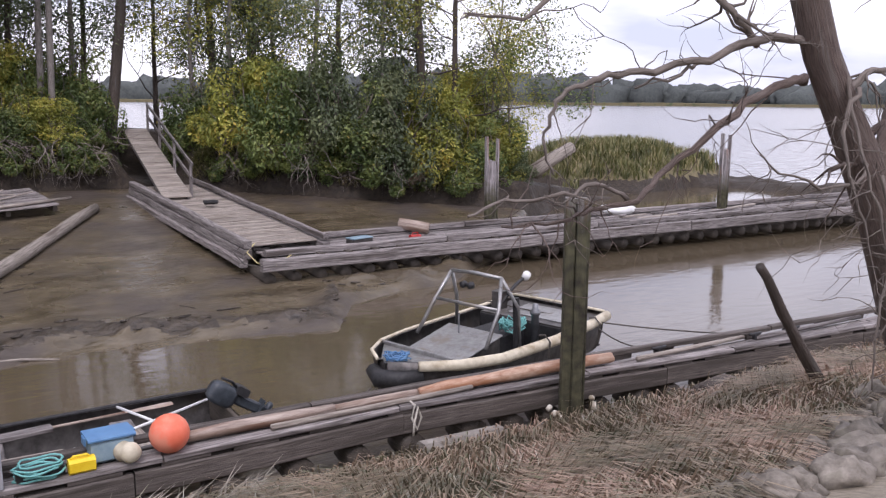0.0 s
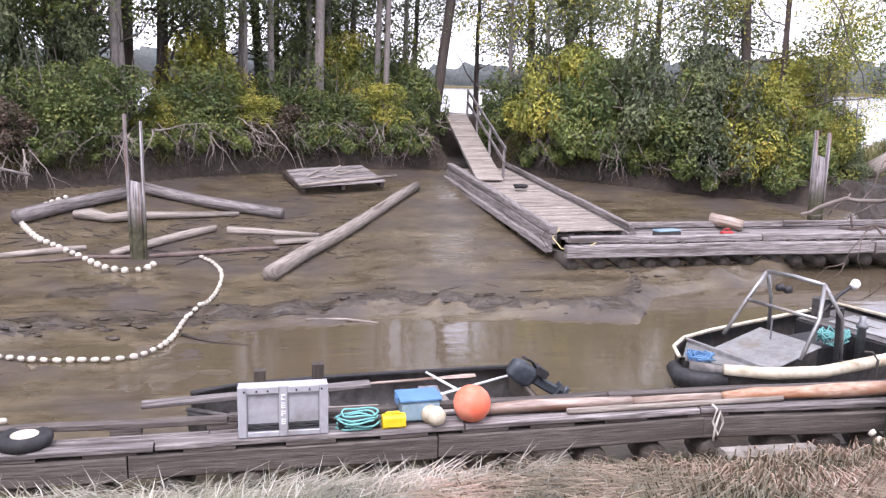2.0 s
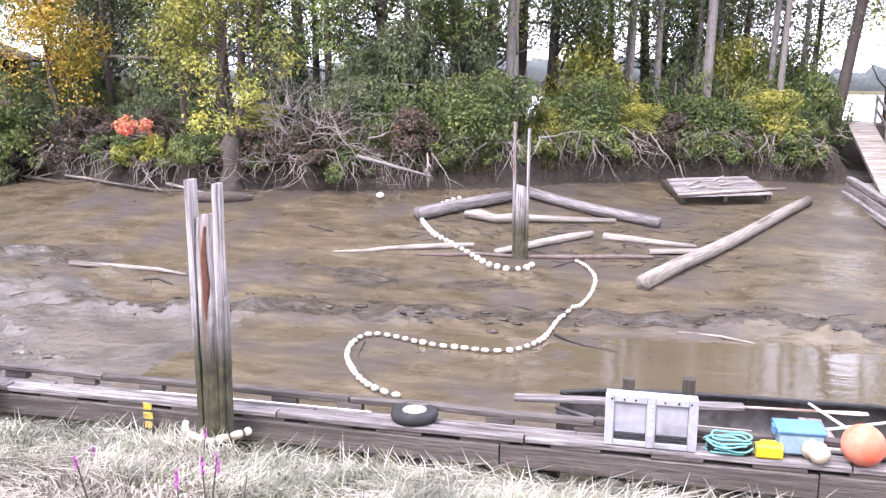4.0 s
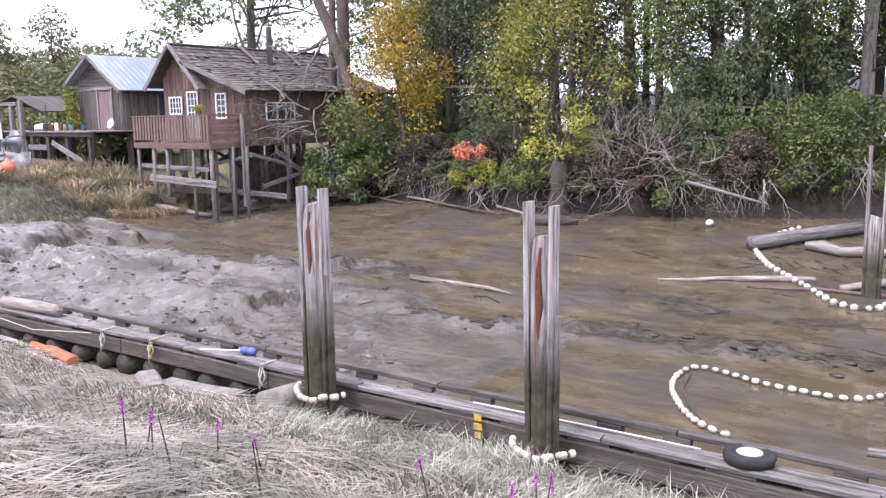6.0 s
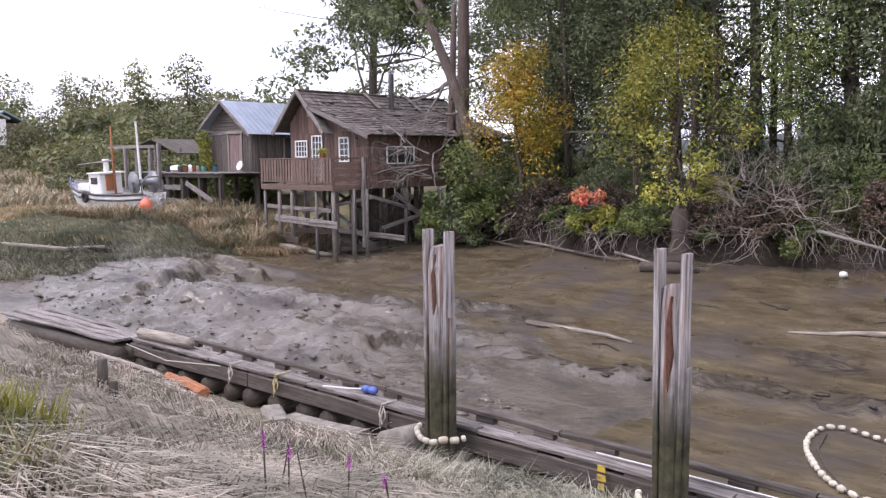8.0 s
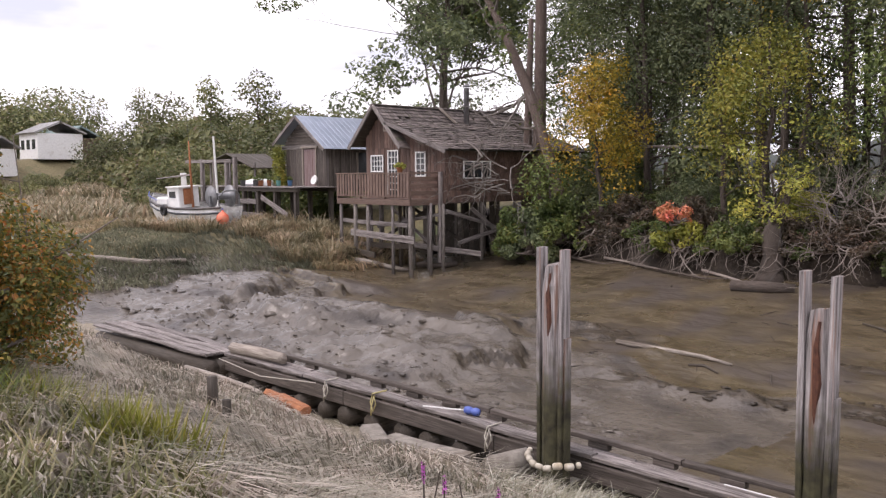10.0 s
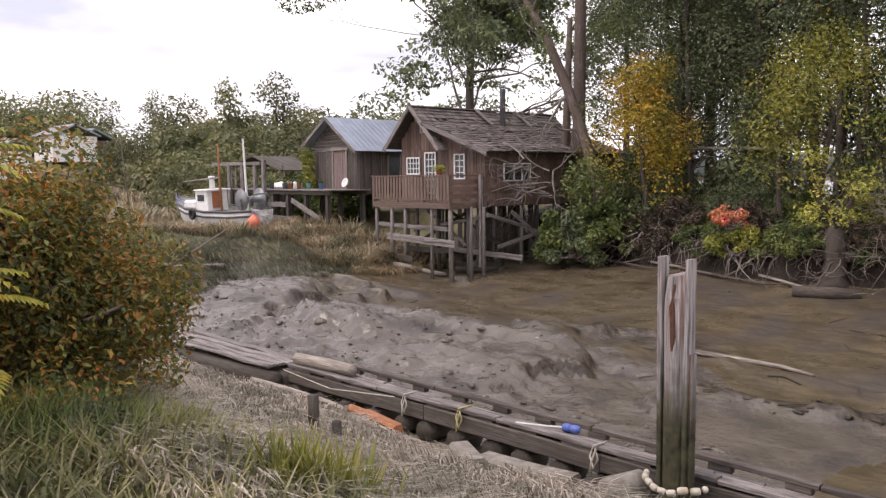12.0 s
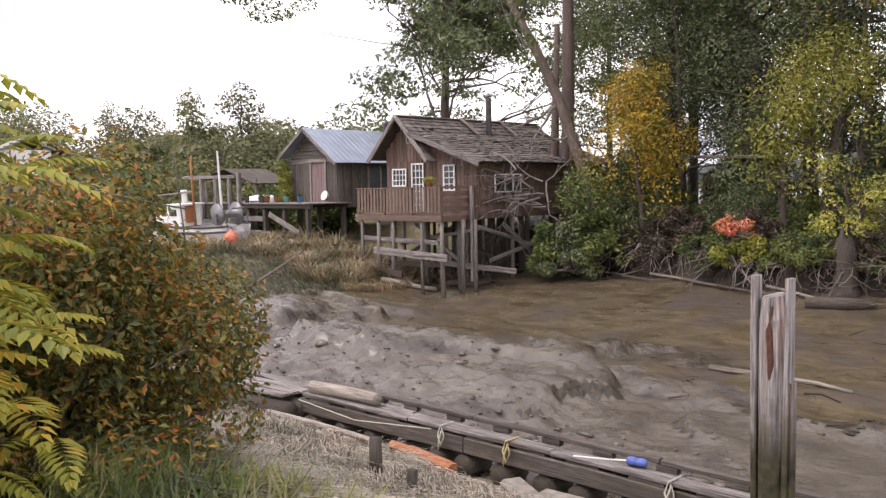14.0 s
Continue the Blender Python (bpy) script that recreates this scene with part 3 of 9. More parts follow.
    h = h + np.where(wet, 0.055 * fbm(x * 0.6, y, 1.1) + 0.020 * fbm(x, y * 1.6, 5.0), 0)
    # raised ground with the far cottages
    h = h + 3.4 * smooth01((-99 - x) / 9) * smooth01((y - 14) / 8) * (y < yb + 20)
    # the near bank up to the dike
    near = np.interp(y, [-60, -3, 0, 2.0, 3.5, 6, 7.3, 8.0, 8.4, 8.8, 9.4], [2.75, 2.75, 2.62, 2.3, 1.72, 0.86, 0.46, 0.27, 0.18, 0.05, 0.0])
    near = near + np.where(y < 8.2, 0.16 * fbm(x, y, 0.6), 0) * np.clip((8.2 - y), 0, 1)
    near = near - 0.27 * smooth01((y - 6.6) / 0.9) * smooth01((-6.6 - x) / 1.6)
    return np.where(y < 9.4, np.maximum(h, near), h)


def axis(*spans):
    out = []
    for a, b, n in spans:
        out.extend(np.linspace(a, b, n, endpoint=False))
    return np.array(out + [spans[-1][1]])


gx = axis((-600, -120, 8), (-120, -45, 50), (-45, -28, 70), (-28, 14, 330), (14, 32, 80), (32, 70, 50), (70, 140, 14), (140, 1500, 10))
gy = axis((-120, -8, 14), (-8, 7.5, 60), (7.5, 19, 120), (19, 33, 90), (33, 60, 34), (60, 1400, 14))
GX, GY = np.meshgrid(gx, gy, indexing="ij")
GZ = ground_h(GX, GY)
rough = np.exp(-((GX + 5.5) / 7) ** 2 - ((GY - 17.2) / 1.1) ** 2) + np.exp(-((GX + 14.5) / 4) ** 2 - ((GY - 16.6) / 1.0) ** 2)
GZ += 0.26 * np.clip(rough, 0, 1) * np.clip(fbm(GX * 0.7, GY, 2.2, 3), -0.05, 1)
GZ[(np.abs(GX) > 140) & (GY > 60)] = -4
nx, ny = len(gx), len(gy)
ids = np.arange(nx * ny).reshape(nx, ny)
gfaces = np.stack([ids[:-1, :-1], ids[1:, :-1], ids[1:, 1:], ids[:-1, 1:]], -1).reshape(-1, 4)
cx, cy = (GX[:-1, :-1] + GX[1:, 1:]) / 2, (GY[:-1, :-1] + GY[1:, 1:]) / 2
kind = np.zeros(cx.shape, int)
kind[(cx < -8.0 + 6 * fbm(cx, cy, 0.35)) & (cy < 15.2 + 3 * fbm(cx, cy, 0.4)) & (cx > -40)] = 1
cup = creek_edges(cx)[1]
band = np.exp(-((cy - cup - 0.55 - 0.8 * fbm(cx, cy, 0.4)) / 0.5) ** 2) * np.clip((cx + 14) / 4, 0, 1) * np.clip((8.5 - cx) / 2, 0, 1)
kind[(band * (0.75 + 1.6 * fbm(cx, cy, 1.3, 5)) > 0.42)] = 5
patchy = np.exp(-((cx + 5.5) / 7) ** 2 - ((cy - 17.2) / 0.9) ** 2) + np.exp(-((cx + 14.5) / 4) ** 2 - ((cy - 16.6) / 0.8) ** 2)
kind[(patchy * (0.8 + 2.6 * fbm(cx * 0.5, cy, 1.6, 5)) > 0.82)] = 5
area, plate = mud_plates(cx, cy)
# dark mud on the shelves' steep edges paints in their shade
kind[(area > 0.3) & (plate > 0.08) & (plate < 0.86) & (fbm(cx, cy, 1.1, 4) > -0.10)] = 5
kind[cy > bank_foot(cx) - 0.1] = 2
kind[(cx < -29.5 + 3 * fbm(cx, cy, 0.5)) & (cy < 60)] = 4
kind[(cx > 22) & (cy > 20) & (GZ[:-1, :-1] > 0.25)] = 2
kind[(cx > 22) & (cx < 35.5) & (cy > 28) & (GZ[:-1, :-1] > 0.5)] = 4
kind[cy < 8.15 + 0.5 * fbm(cx, cy, 1.5)] = 3
ground = new("ground", raw("ground", np.stack([GX, GY, GZ], -1).reshape(-1, 3).tolist(), gfaces.tolist(),
                           [MUD, MUD_GREY, SOIL, STRAW_SOIL, MARSH, MUD_DARK], True, kind.reshape(-1).tolist()))
tagged(ground, "tidal creek bed of wet brown mud between grassy banks", "ground", kind="structure")
water = new("water", raw("water", [(-30, 5, 0), (44, 5, 0), (44, 31, 0), (-30, 31, 0)], [(0, 1, 2, 3)], WATER))
tagged(water, "still murky brown creek water", "water", kind="structure")
river = new("river", raw("river", [(-600, 31, 0), (44, 31, 0), (1600, 31, 0), (1600, 1500, 0), (-600, 1500, 0), (44, 5, 0), (1600, 5, 0)],
                         [(0, 1, 2, 3, 4), (5, 6, 2, 1)], RIVER))
tagged(river, "broad pale river under a bright sky", "river", kind="structure")


def gz(x, y):
    return float(ground_h(x, y))


# ---- leaves, blades and branches ----
def leaf_cloud(centres, radii, count, size, rs, flat=0.55, droop=0.25, long=1.9, shell=0.55):
    """Small folded leaves in round clumps: vertices and faces."""
    centres, radii = np.asarray(centres, float), np.asarray(radii, float)
    w = radii[:, 0] * radii[:, 1] * radii[:, 2]
    pick = rs.choice(len(centres), count, p=w / w.sum())
    d = rs.normal(size=(count, 3))
    d /= np.linalg.norm(d, axis=1)[:, None]
    r = rs.rand(count) ** (1 / 3.0) * (1 - shell) + shell * rs.rand(count) ** 0.25
    pos = centres[pick] + d * r[:, None] * radii[pick]
    nrm = d * 0.6 + rs.normal(size=(count, 3)) * 0.5 + np.array([0, 0, flat])
    nrm /= np.linalg.norm(nrm, axis=1)[:, None]
    ax = rs.normal(size=(count, 3)) + np.array([0, 0, -droop])
    ax -= nrm * (ax * nrm).sum(1)[:, None]
    ax /= np.linalg.norm(ax, axis=1)[:, None] + 1e-9
    sd = np.cross(nrm, ax)
    s = size * (0.6 + 0.8 * rs.rand(count))[:, None]
    a, b = pos - ax * s * 0.5 * long / 1.5, pos + ax * s * 0.5 * long / 1.5
    c, e = pos + sd * s * 0.31 + nrm * s * 0.12, pos - sd * s * 0.31 + nrm * s * 0.12
    v = np.stack([a, c, b, e], 1).reshape(-1, 3)
    k = np.arange(count)[:, None] * 4
    f = np.concatenate([k + np.array([[0, 1, 2]]), k + np.array([[0, 2, 3]])], 1).reshape(-1, 3)
    return v, f


def blades(xy, length, rs, lean, heading, width=0.012, up=1.0, z0=None, sag=0.5):
    """Bent grass blades rooted on the ground: four verts and a tip each."""
    n = len(xy)
    z = ground_h(xy[:, 0], xy[:, 1]) - 0.02 if z0 is None else z0
    L = length * (0.55 + 0.75 * rs.rand(n))
    hd = np.stack([np.cos(heading), np.sin(heading), np.zeros(n)], 1)
    sd = np.stack([-np.sin(heading), np.cos(heading), np.zeros(n)], 1) * width * (0.7 + 0.6 * rs.rand(n))[:, None]
    ln = lean * (0.6 + 0.8 * rs.rand(n))
    p0 = np.stack([xy[:, 0], xy[:, 1], z], 1)
    rise1, rise2 = L * 0.5 * np.cos(ln * 0.6), L * 0.5 * np.cos(np.minimum(ln * (1 + sag), 1.62))
    p1 = p0 + hd * (L * 0.5 * np.sin(ln * 0.6))[:, None] + np.stack([0 * z, 0 * z, rise1 * up], 1)
    p2 = p1 + hd * (L * 0.5 * np.sin(np.minimum(ln * (1 + sag), 1.62)))[:, None] + np.stack([0 * z, 0 * z, rise2 * up], 1)
    lift = ground_h(p2[:, 0], p2[:, 1]) + 0.02
    p2[:, 2] = np.maximum(p2[:, 2], lift)
    p1[:, 2] = np.maximum(p1[:, 2], ground_h(p1[:, 0], p1[:, 1]) + 0.03)
    v = np.stack([p0 - sd, p0 + sd, p1 + sd * 0.9, p1 - sd * 0.9, p2], 1).reshape(-1, 3)
    k = np.arange(n)[:, None] * 5
    f = np.concatenate([k + np.array([[0, 1, 2]]), k + np.array([[0, 2, 3]]), k + np.array([[3, 2, 4]])], 1).reshape(-1, 3)
    return v, f


def branch(mesh, p, d, length, r, rs, depth, tips, bend=0.25, kids=(2, 4), n=6, up=0.15, shrink=0.62, wander=0.22):
    """A limb that wanders, tapers and splits; tips collects the ends."""
    pts, rad = [Vector(p)], [r]
    steps = 5 if depth > 0 else 4
    d = Vector(d).normalized()
    side = []
    for i in range(steps):
        d = (d + Vector(rs.normal(size=3)) * wander + Vector((0, 0, up * 0.3))).normalized()
        pts.append(pts[-1] + d * length / steps)
        rad.append(r * (1 - (0.62 if depth else 0.85) * (i + 1) / steps))
        if i > 0:
            side.append((pts[-1].copy(), d.copy(), rad[-1]))
    mesh.tube(pts, rad, n if depth > 1 else max(4, n - 2), wob=0.06)
    if depth == 0:
        tips.append(tuple(pts[-1]))
        tips.append(tuple(pts[2]))
        return
    for k in range(rs.randint(kids[0], kids[1] + 1)):
        q, qd, qr = side[rs.randint(len(side))] if k else side[-1]
        away = Vector(rs.normal(size=3))
        away = (away - qd * away.dot(qd)).normalized()
        branch(mesh, q, qd + away * (0.5 + 0.6 * rs.rand()) + Vector((0, 0, up)), length * shrink * (0.75 + 0.5 * rs.rand()),
               max(qr * 0.72, 0.004), rs, depth - 1, tips, bend, kids, n, up, shrink, wander)


def tree(name, label, seed, height, r, leaf, count, size, at, crown_from=0.35, spread=0.30, bark=BARK, lean=(0, 0), clump=(0.9, 0.65), category="tree", limbs=9, group="", depth=1):
    """A trunk with limbs and a crown of many small leaves in uneven clumps."""
    rs = np.random.RandomState(seed)
    t = thing(name, label, category, (at[0], at[1], gz(*at) - 0.15), group)
    wood, tips = Mesh(), []
    pts, rad = [], []
    for i in range(9):
        f = i / 8
        pts.append(Vector((lean[0] * f + 0.12 * rs.normal() * f, lean[1] * f + 0.12 * rs.normal() * f, height * f)))
        rad.append(r * (1.35 if i == 0 else 1) * (1 - 0.85 * f) + 0.015)
    wood.tube(pts, rad, 9, wob=0.06)
    for k in range(limbs):
        f = crown_from + (1 - crown_from) * (k + rs.rand()) / limbs
        i = min(int(f * 8), 7)
        p = pts[i].lerp(pts[i + 1], f * 8 - i)
        a = rs.rand() * math.tau
        reach = height * spread * (1.1 - 0.75 * abs(f - crown_from) / (1 - crown_from + 0.01)) * (0.7 + 0.6 * rs.rand())
        branch(wood, p, (math.cos(a), math.sin(a), 0.35 + 0.3 * rs.rand()), reach, r * 0.32 * (1.15 - f), rs, depth, tips, kids=(2, 4), n=5)
    tips.append(tuple(pts[-1]))
    tips = np.array(tips)
    tips = tips + rs.normal(size=tips.shape) * 0.12
    rr = np.stack([clump[0] * (0.6 + 0.7 * rs.rand(len(tips)))] * 3, 1) * np.array([1, 1, clump[1]])
    v, f = leaf_cloud(tips, rr, count, size, rs)
    part("trunk", wood, bark, t, "", True)
    part("crown", raw("crown", v.tolist(), f.tolist(), leaf), None, t)
    return t


def bush(name, label, seed, size, leaf, count, leaf_size, at, lumps=14, category="bush", z=None, group="", twig=True, drape=0.0):
    """A shrub: stems and uneven clumps of leaves that reach the ground in places."""
    rs = np.random.RandomState(seed)
    z = gz(*at) - 0.1 if z is None else z
    t = thing(name, label, category, (at[0], at[1], z), group)
    d = rs.normal(size=(lumps, 3))
    d /= np.linalg.norm(d, axis=1)[:, None]
    d[:, 2] = np.abs(d[:, 2])
    c = d * (0.35 + 0.65 * rs.rand(lumps) ** 0.6)[:, None] * np.array(size) * np.array([0.88, 0.88, 0.86])
    c[:, 2] += size[2] * 0.16
    c[:, 2] -= drape * rs.rand(lumps) * (np.hypot(c[:, 0], c[:, 1]) > 0.5 * size[0])
    rad = (0.13 + 0.21 * rs.rand(lumps))[:, None] * np.array([[1.0, 1.0, 0.85]]) * min(size[0], size[2]) * 1.15
    v, f = leaf_cloud(c, rad, count, leaf_size, rs, droop=0.5)
    if twig:
        w = Mesh()
        for k in range(lumps):
            p0 = Vector((rs.normal() * 0.15 * size[0], rs.normal() * 0.15 * size[1], 0))
            mid = p0.lerp(Vector(c[k]), 0.5) + Vector(rs.normal(size=3)) * 0.12
            w.tube([p0, mid, c[k], Vector(c[k]) + Vector(rs.normal(size=3)) * rad[k][0] * 0.8], [0.04, 0.03, 0.018, 0.006], 5)
        part("woody_stem", w, SKIN_SHRUB, t, "", True)
    part("foliage", raw("foliage", v.tolist(), f.tolist(), leaf), None, t)
    return t


# ---- near dock ----
DOCK_Z = 0.76


def near_y(x):
    return float(np.interp(x, [-17, -14.2, -12, -5, 0, 2, 4, 5.6, 7.3, 9.6, 12.5, 27], [7.96, 8.06, 8.14, 8.17, 8.26, 8.33, 8.41, 8.40, 8.30, 8.13, 7.97, 7.35]))


def back_y(x):
    return float(np.interp(x, [-17, -5, 0, 4, 6, 8.3, 10, 13.5, 27], [8.52, 8.56, 8.66, 8.76, 8.74, 8.62, 8.48, 8.40, 7.95]))


rs0 = np.random.RandomState(3)
dock = thing("long_dock", "long low float dock of weathered grey timbers beside a grassy bank", "dock")
x0, x1 = -16.6, 27.0
x = x0
while x < x1:                                   # tall side timber, bolted end to end
    L = min(rs0.uniform(3.0, 4.6), x1 - x)
    e = x + L - 0.015
    part("side_timber", Mesh().beam((x, near_y(x) + 0.07, 0.53), (e, near_y(e) + 0.07, 0.53 + rs0.uniform(-0.012, 0.012)), 0.14, 0.25, 0.018, rough=0.008), SIDE, dock)
    part("back_timber", Mesh().beam((x, back_y(x) + 0.03, 0.55), (e, back_y(e) + 0.03, 0.55), 0.12, 0.24, 0.02, rough=0.008), SIDE, dock)
    x += L
x = x0 + 0.1
while x < x1:                                   # cap laid on blocks along the front
    L = min(rs0.uniform(2.2, 3.6), x1 - x)
    e = x + L - 0.02
    part("cap_timber", Mesh().beam((x, near_y(x) + 0.07, DOCK_Z - 0.03), (e, near_y(e) + 0.07, DOCK_Z - 0.03 + rs0.uniform(-0.008, 0.008)), 0.145, 0.065, 0.012, rough=0.006), WOOD, dock)
    x += L
x = x0 + 0.05
while x < x1:                                   # raised rail along the back
    L = min(rs0.uniform(2.6, 4.2), x1 - x)
    e = x + L - 0.02
    part("bull_rail", Mesh().beam((x, back_y(x), DOCK_Z + 0.085), (e, back_y(e), DOCK_Z + 0.085 + rs0.uniform(-0.01, 0.01)), 0.11, 0.07, 0.012, rough=0.008), SIDE, dock)
    x += L
x = x0 + 0.3
while x < x1:
    part("spacer_block", Mesh().beam((x, near_y(x) + 0.075, 0.68), (x + 0.5, near_y(x + 0.5) + 0.075, 0.68), 0.12, 0.055, 0.008), SIDE, dock)
    part("rail_block", Mesh().beam((x + 0.2, back_y(x), DOCK_Z + 0.01), (x + 0.5, back_y(x), DOCK_Z + 0.01), 0.10, 0.085, 0.01), SIDE, dock)
    x += rs0.uniform(0.72, 1.0)
for k in range(3):                              # long deck boards between the edges
    x = x0 + rs0.uniform(0, 1.2)
    f = (k + 0.5) / 3
    while x < x1 - 0.3:
        L = min(rs0.uniform(2.0, 3.4), x1 - x)
        e = x + L - 0.012
        zz = DOCK_Z - 0.045 + rs0.uniform(-0.014, 0.014)
        ya, yb2 = near_y(x) + 0.145, near_y(e) + 0.145
        ra, rb = back_y(x) - 0.055 - ya, back_y(e) - 0.055 - yb2
        part("deck_board", Mesh().beam((x, ya + ra * f, zz), (e, yb2 + rb * f, zz + rs0.uniform(-0.01, 0.01)), (ra + rb) / 6 - 0.006, 0.045, 0.008, rough=0.003), WOOD, dock)
        x += L
x = x0 + 0.25
while x < x1:                                   # log floats
    r = rs0.uniform(0.15, 0.2)
    part("float_log", Mesh().tube([(x, near_y(x) + 0.03, 0.205), (x, near_y(x) + 0.3, 0.205), (x, back_y(x) + 0.08, 0.205)], [r, r * 1.03, r], 9, wob=0.04), WOOD_DARK, dock, "", True)
    x += rs0.uniform(0.55, 0.85)


# ---- piles ----
def pile(at, z0, top, group, planks=True, width=0.30, seed=0, tall=0.16, slim=1.0, split=False):
    rs = np.random.RandomState(seed)
    t = thing("mooring_pile", "split grey mooring pile, green with algae below", "pile", (at[0], at[1], z0), group)
    h = top - z0
    m = Mesh()
    r = width * 0.40
    rings, ls, n = [], [], 14
    steps = 12
    for i in range(steps + 1):
        f = i / steps
        ring = []
        for k in range(n):
            a = k * math.tau / n
            rr = r * (1 + 0.05 * math.sin(3 * a + seed) + 0.03 * rs.normal())
            if i == steps:
                rr *= 0.8
            zz = f * h
            if i >= steps - 1:
                zz += 0.035 * math.sin(a + seed) - 0.03 - 0.03 * abs(math.sin(2 * a))
            ring.append((rr * math.cos(a), rr * math.sin(a), zz))
        rings.append(ring)
        ls.append(f * h)
    m.rings(rings, ls)
    part("post", m, PILE, t)
    if planks:
        for sx, extra, w in ((-1, tall, 0.085), (1, tall * 0.9, 0.075)):
            part("plank", Mesh().beam((sx * width * 0.40, -0.04, 0.0), (sx * width * 0.46, -0.04, h + extra), w * 0.72, 0.17 * slim, 0.01, rough=0.005, up=(0, 1, 0)), PILE, t)
    if split:
        part("rotten_core", Mesh().tube([(0.0, -r * 0.86, h - 1.15), (0.025, -r * 0.90, h - 0.75), (0.01, -r * 0.90, h - 0.4), (0.03, -r * 0.86, h - 0.15)], [0.014, 0.036, 0.03, 0.014], 7, wob=0.3), ROT, t, "rust-red rotten streak")
        part("split_plank", Mesh().beam((width * 0.52, -0.02, 0.0), (width * 0.53, -0.02, h * 0.68), 0.04, 0.12, 0.008, rough=0.005, up=(0, 1, 0)), PILE, t)
    return t


def pile_collar(at, z, radius, n, spread=0.32, seed=0, sag=0.0):
    """A string of old net floats looped round a pile."""
    rs = np.random.RandomState(seed)
    t = thing("float_collar", "string of worn cream net floats looped round a pile", "float line", (at[0], at[1], z), "float collars")
    pts = []
    for i in range(n):
        a = math.pi * (1.02 + 0.96 * i / (n - 1))
        p = Vector((math.cos(a) * radius * (1 + spread * abs(math.cos(a)) ** 3), math.sin(a) * radius, 0.05 * abs(math.cos(a)) - sag * math.sin(a) * -0.1 + rs.normal() * 0.006))
        pts.append(p)
    for i, p in enumerate(pts):
        q = pts[min(i + 1, n - 1)] - pts[max(i - 1, 0)]
        m = Matrix.Translation(p) @ q.to_track_quat("Z", "Y").to_matrix().to_4x4()
        L = q.length * 0.5
        r = 0.042 * rs.uniform(0.9, 1.1)
        part("float", Mesh().lathe([(r * 0.45, -L * 0.46), (r * 0.85, -L * 0.40), (r, -L * 0.2), (r, L * 0.2), (r * 0.85, L * 0.40), (r * 0.45, L * 0.46)], 10, m), FLOATW, t, "", True)
    part("cord", Mesh().tube(pts, 0.009, 5), ROPE_DARK, t)
    return t


pile((-7.95, 7.89), 0.25, 3.22, "piles by the long dock", seed=1, width=0.40, split=True)
pile((-4.65, 7.88), 0.25, 3.02, "piles by the long dock", seed=2, width=0.325, tall=0.32, split=True)
pile_collar((-7.95, 7.89), 0.66, 0.30, 9, seed=1)
pile_collar((-4.65, 7.88), 0.62, 0.28, 8, seed=2)
pile((-3.25, 19.4), -0.1, 2.1, "piles on the mud", seed=4, width=0.36, tall=1.4, slim=0.7)
pile((13.88, 20.6), 0.2, 2.6, "piles by the far dock", seed=5, width=0.42, tall=0.64, slim=0.8)
pile((22.45, 19.6), 0.2, 2.8, "piles by the far dock", seed=6, width=0.38, tall=0.45, slim=0.8)
# a pile of four timbers bolted together, with a flat head
t = thing("mooring_pile", "dark algae-stained pile of bolted square timbers with a flat grey head", "pile", (6.66, 8.02, 0.2), "piles by the long dock", turn=-33)
for sx, sy, w, h, top in ((-0.072, 0.0, 0.125, 0.24, 2.93), (0.062, -0.012, 0.135, 0.26, 2.93), (0.148, 0.03, 0.04, 0.19, 2.86)):
    part("timber", Mesh().beam((sx, sy, 0), (sx, sy, top), w, h, 0.015, rough=0.005, up=(0, 1, 0)), PILE_WET, t)
pile_collar((6.66, 8.02), 0.50, 0.26, 9, seed=8, sag=2.0)


# ---- far dock along the creek ----
far = thing("far_dock", "long low dock of grey timbers on log floats", "dock")
for j, (yy, zz, w, h) in enumerate(((18.10, 0.60, 0.22, 0.28), (18.45, 0.80, 0.18, 0.16), (20.30, 0.62, 0.22, 0.22), (20.25, 0.82, 0.16, 0.14))):
    x = 6.1 + 0.2 * j
    while x < 30.5:
        L = min(rs0.uniform(4.5, 8), 30.6 - x)
        part("long_timber", Mesh().beam((x, yy, zz), (x + L - 0.04, yy + rs0.uniform(-0.04, 0.04), zz), w, h, 0.02, rough=0.012), WOOD, far)
        x += L
x = 6.3
while x < 30.4:
    part("float_log", Mesh().tube([(x, 18.12, 0.26), (x, 19.2, 0.26), (x, 20.4, 0.28)], [0.14, 0.15, 0.14], 9, wob=0.05), WOOD_DARK, far, "", True)
    x += 0.62
for k in range(9):
    x = 6.3 + rs0.uniform(0, 1)
    while x < 30:
        L = min(rs0.uniform(2.5, 5.5), 30.5 - x)
        part("deck_board", Mesh().beam((x, 18.72 + 0.165 * k, 0.67), (x + L - 0.03, 18.72 + 0.165 * k + rs0.uniform(-0.02, 0.02), 0.67 + rs0.uniform(-0.02, 0.02)), 0.15, 0.05, 0.01, rough=0.006), WOOD, far)
        x += L
for k in range(34):                             # blocks under the rail
    part("rail_block", Mesh().beam((6.8 + 0.7 * k, 18.3, 0.735), (6.95 + 0.7 * k, 18.3, 0.735), 0.3, 0.05, 0.01), WOOD_DARK, far)

# ---- landing float and gangway ----
FA, FB = Vector((5.98, 19.3, 0.84)), Vector((5.32, 28.3, 1.42))
fdir = (FB - FA).normalized()
fside = Vector((0.995, 0.07, 0)).normalized()


def on_float(a, s, z=0.0):
    return FA + fdir * a + fside * s + Vector((0, 0, z))


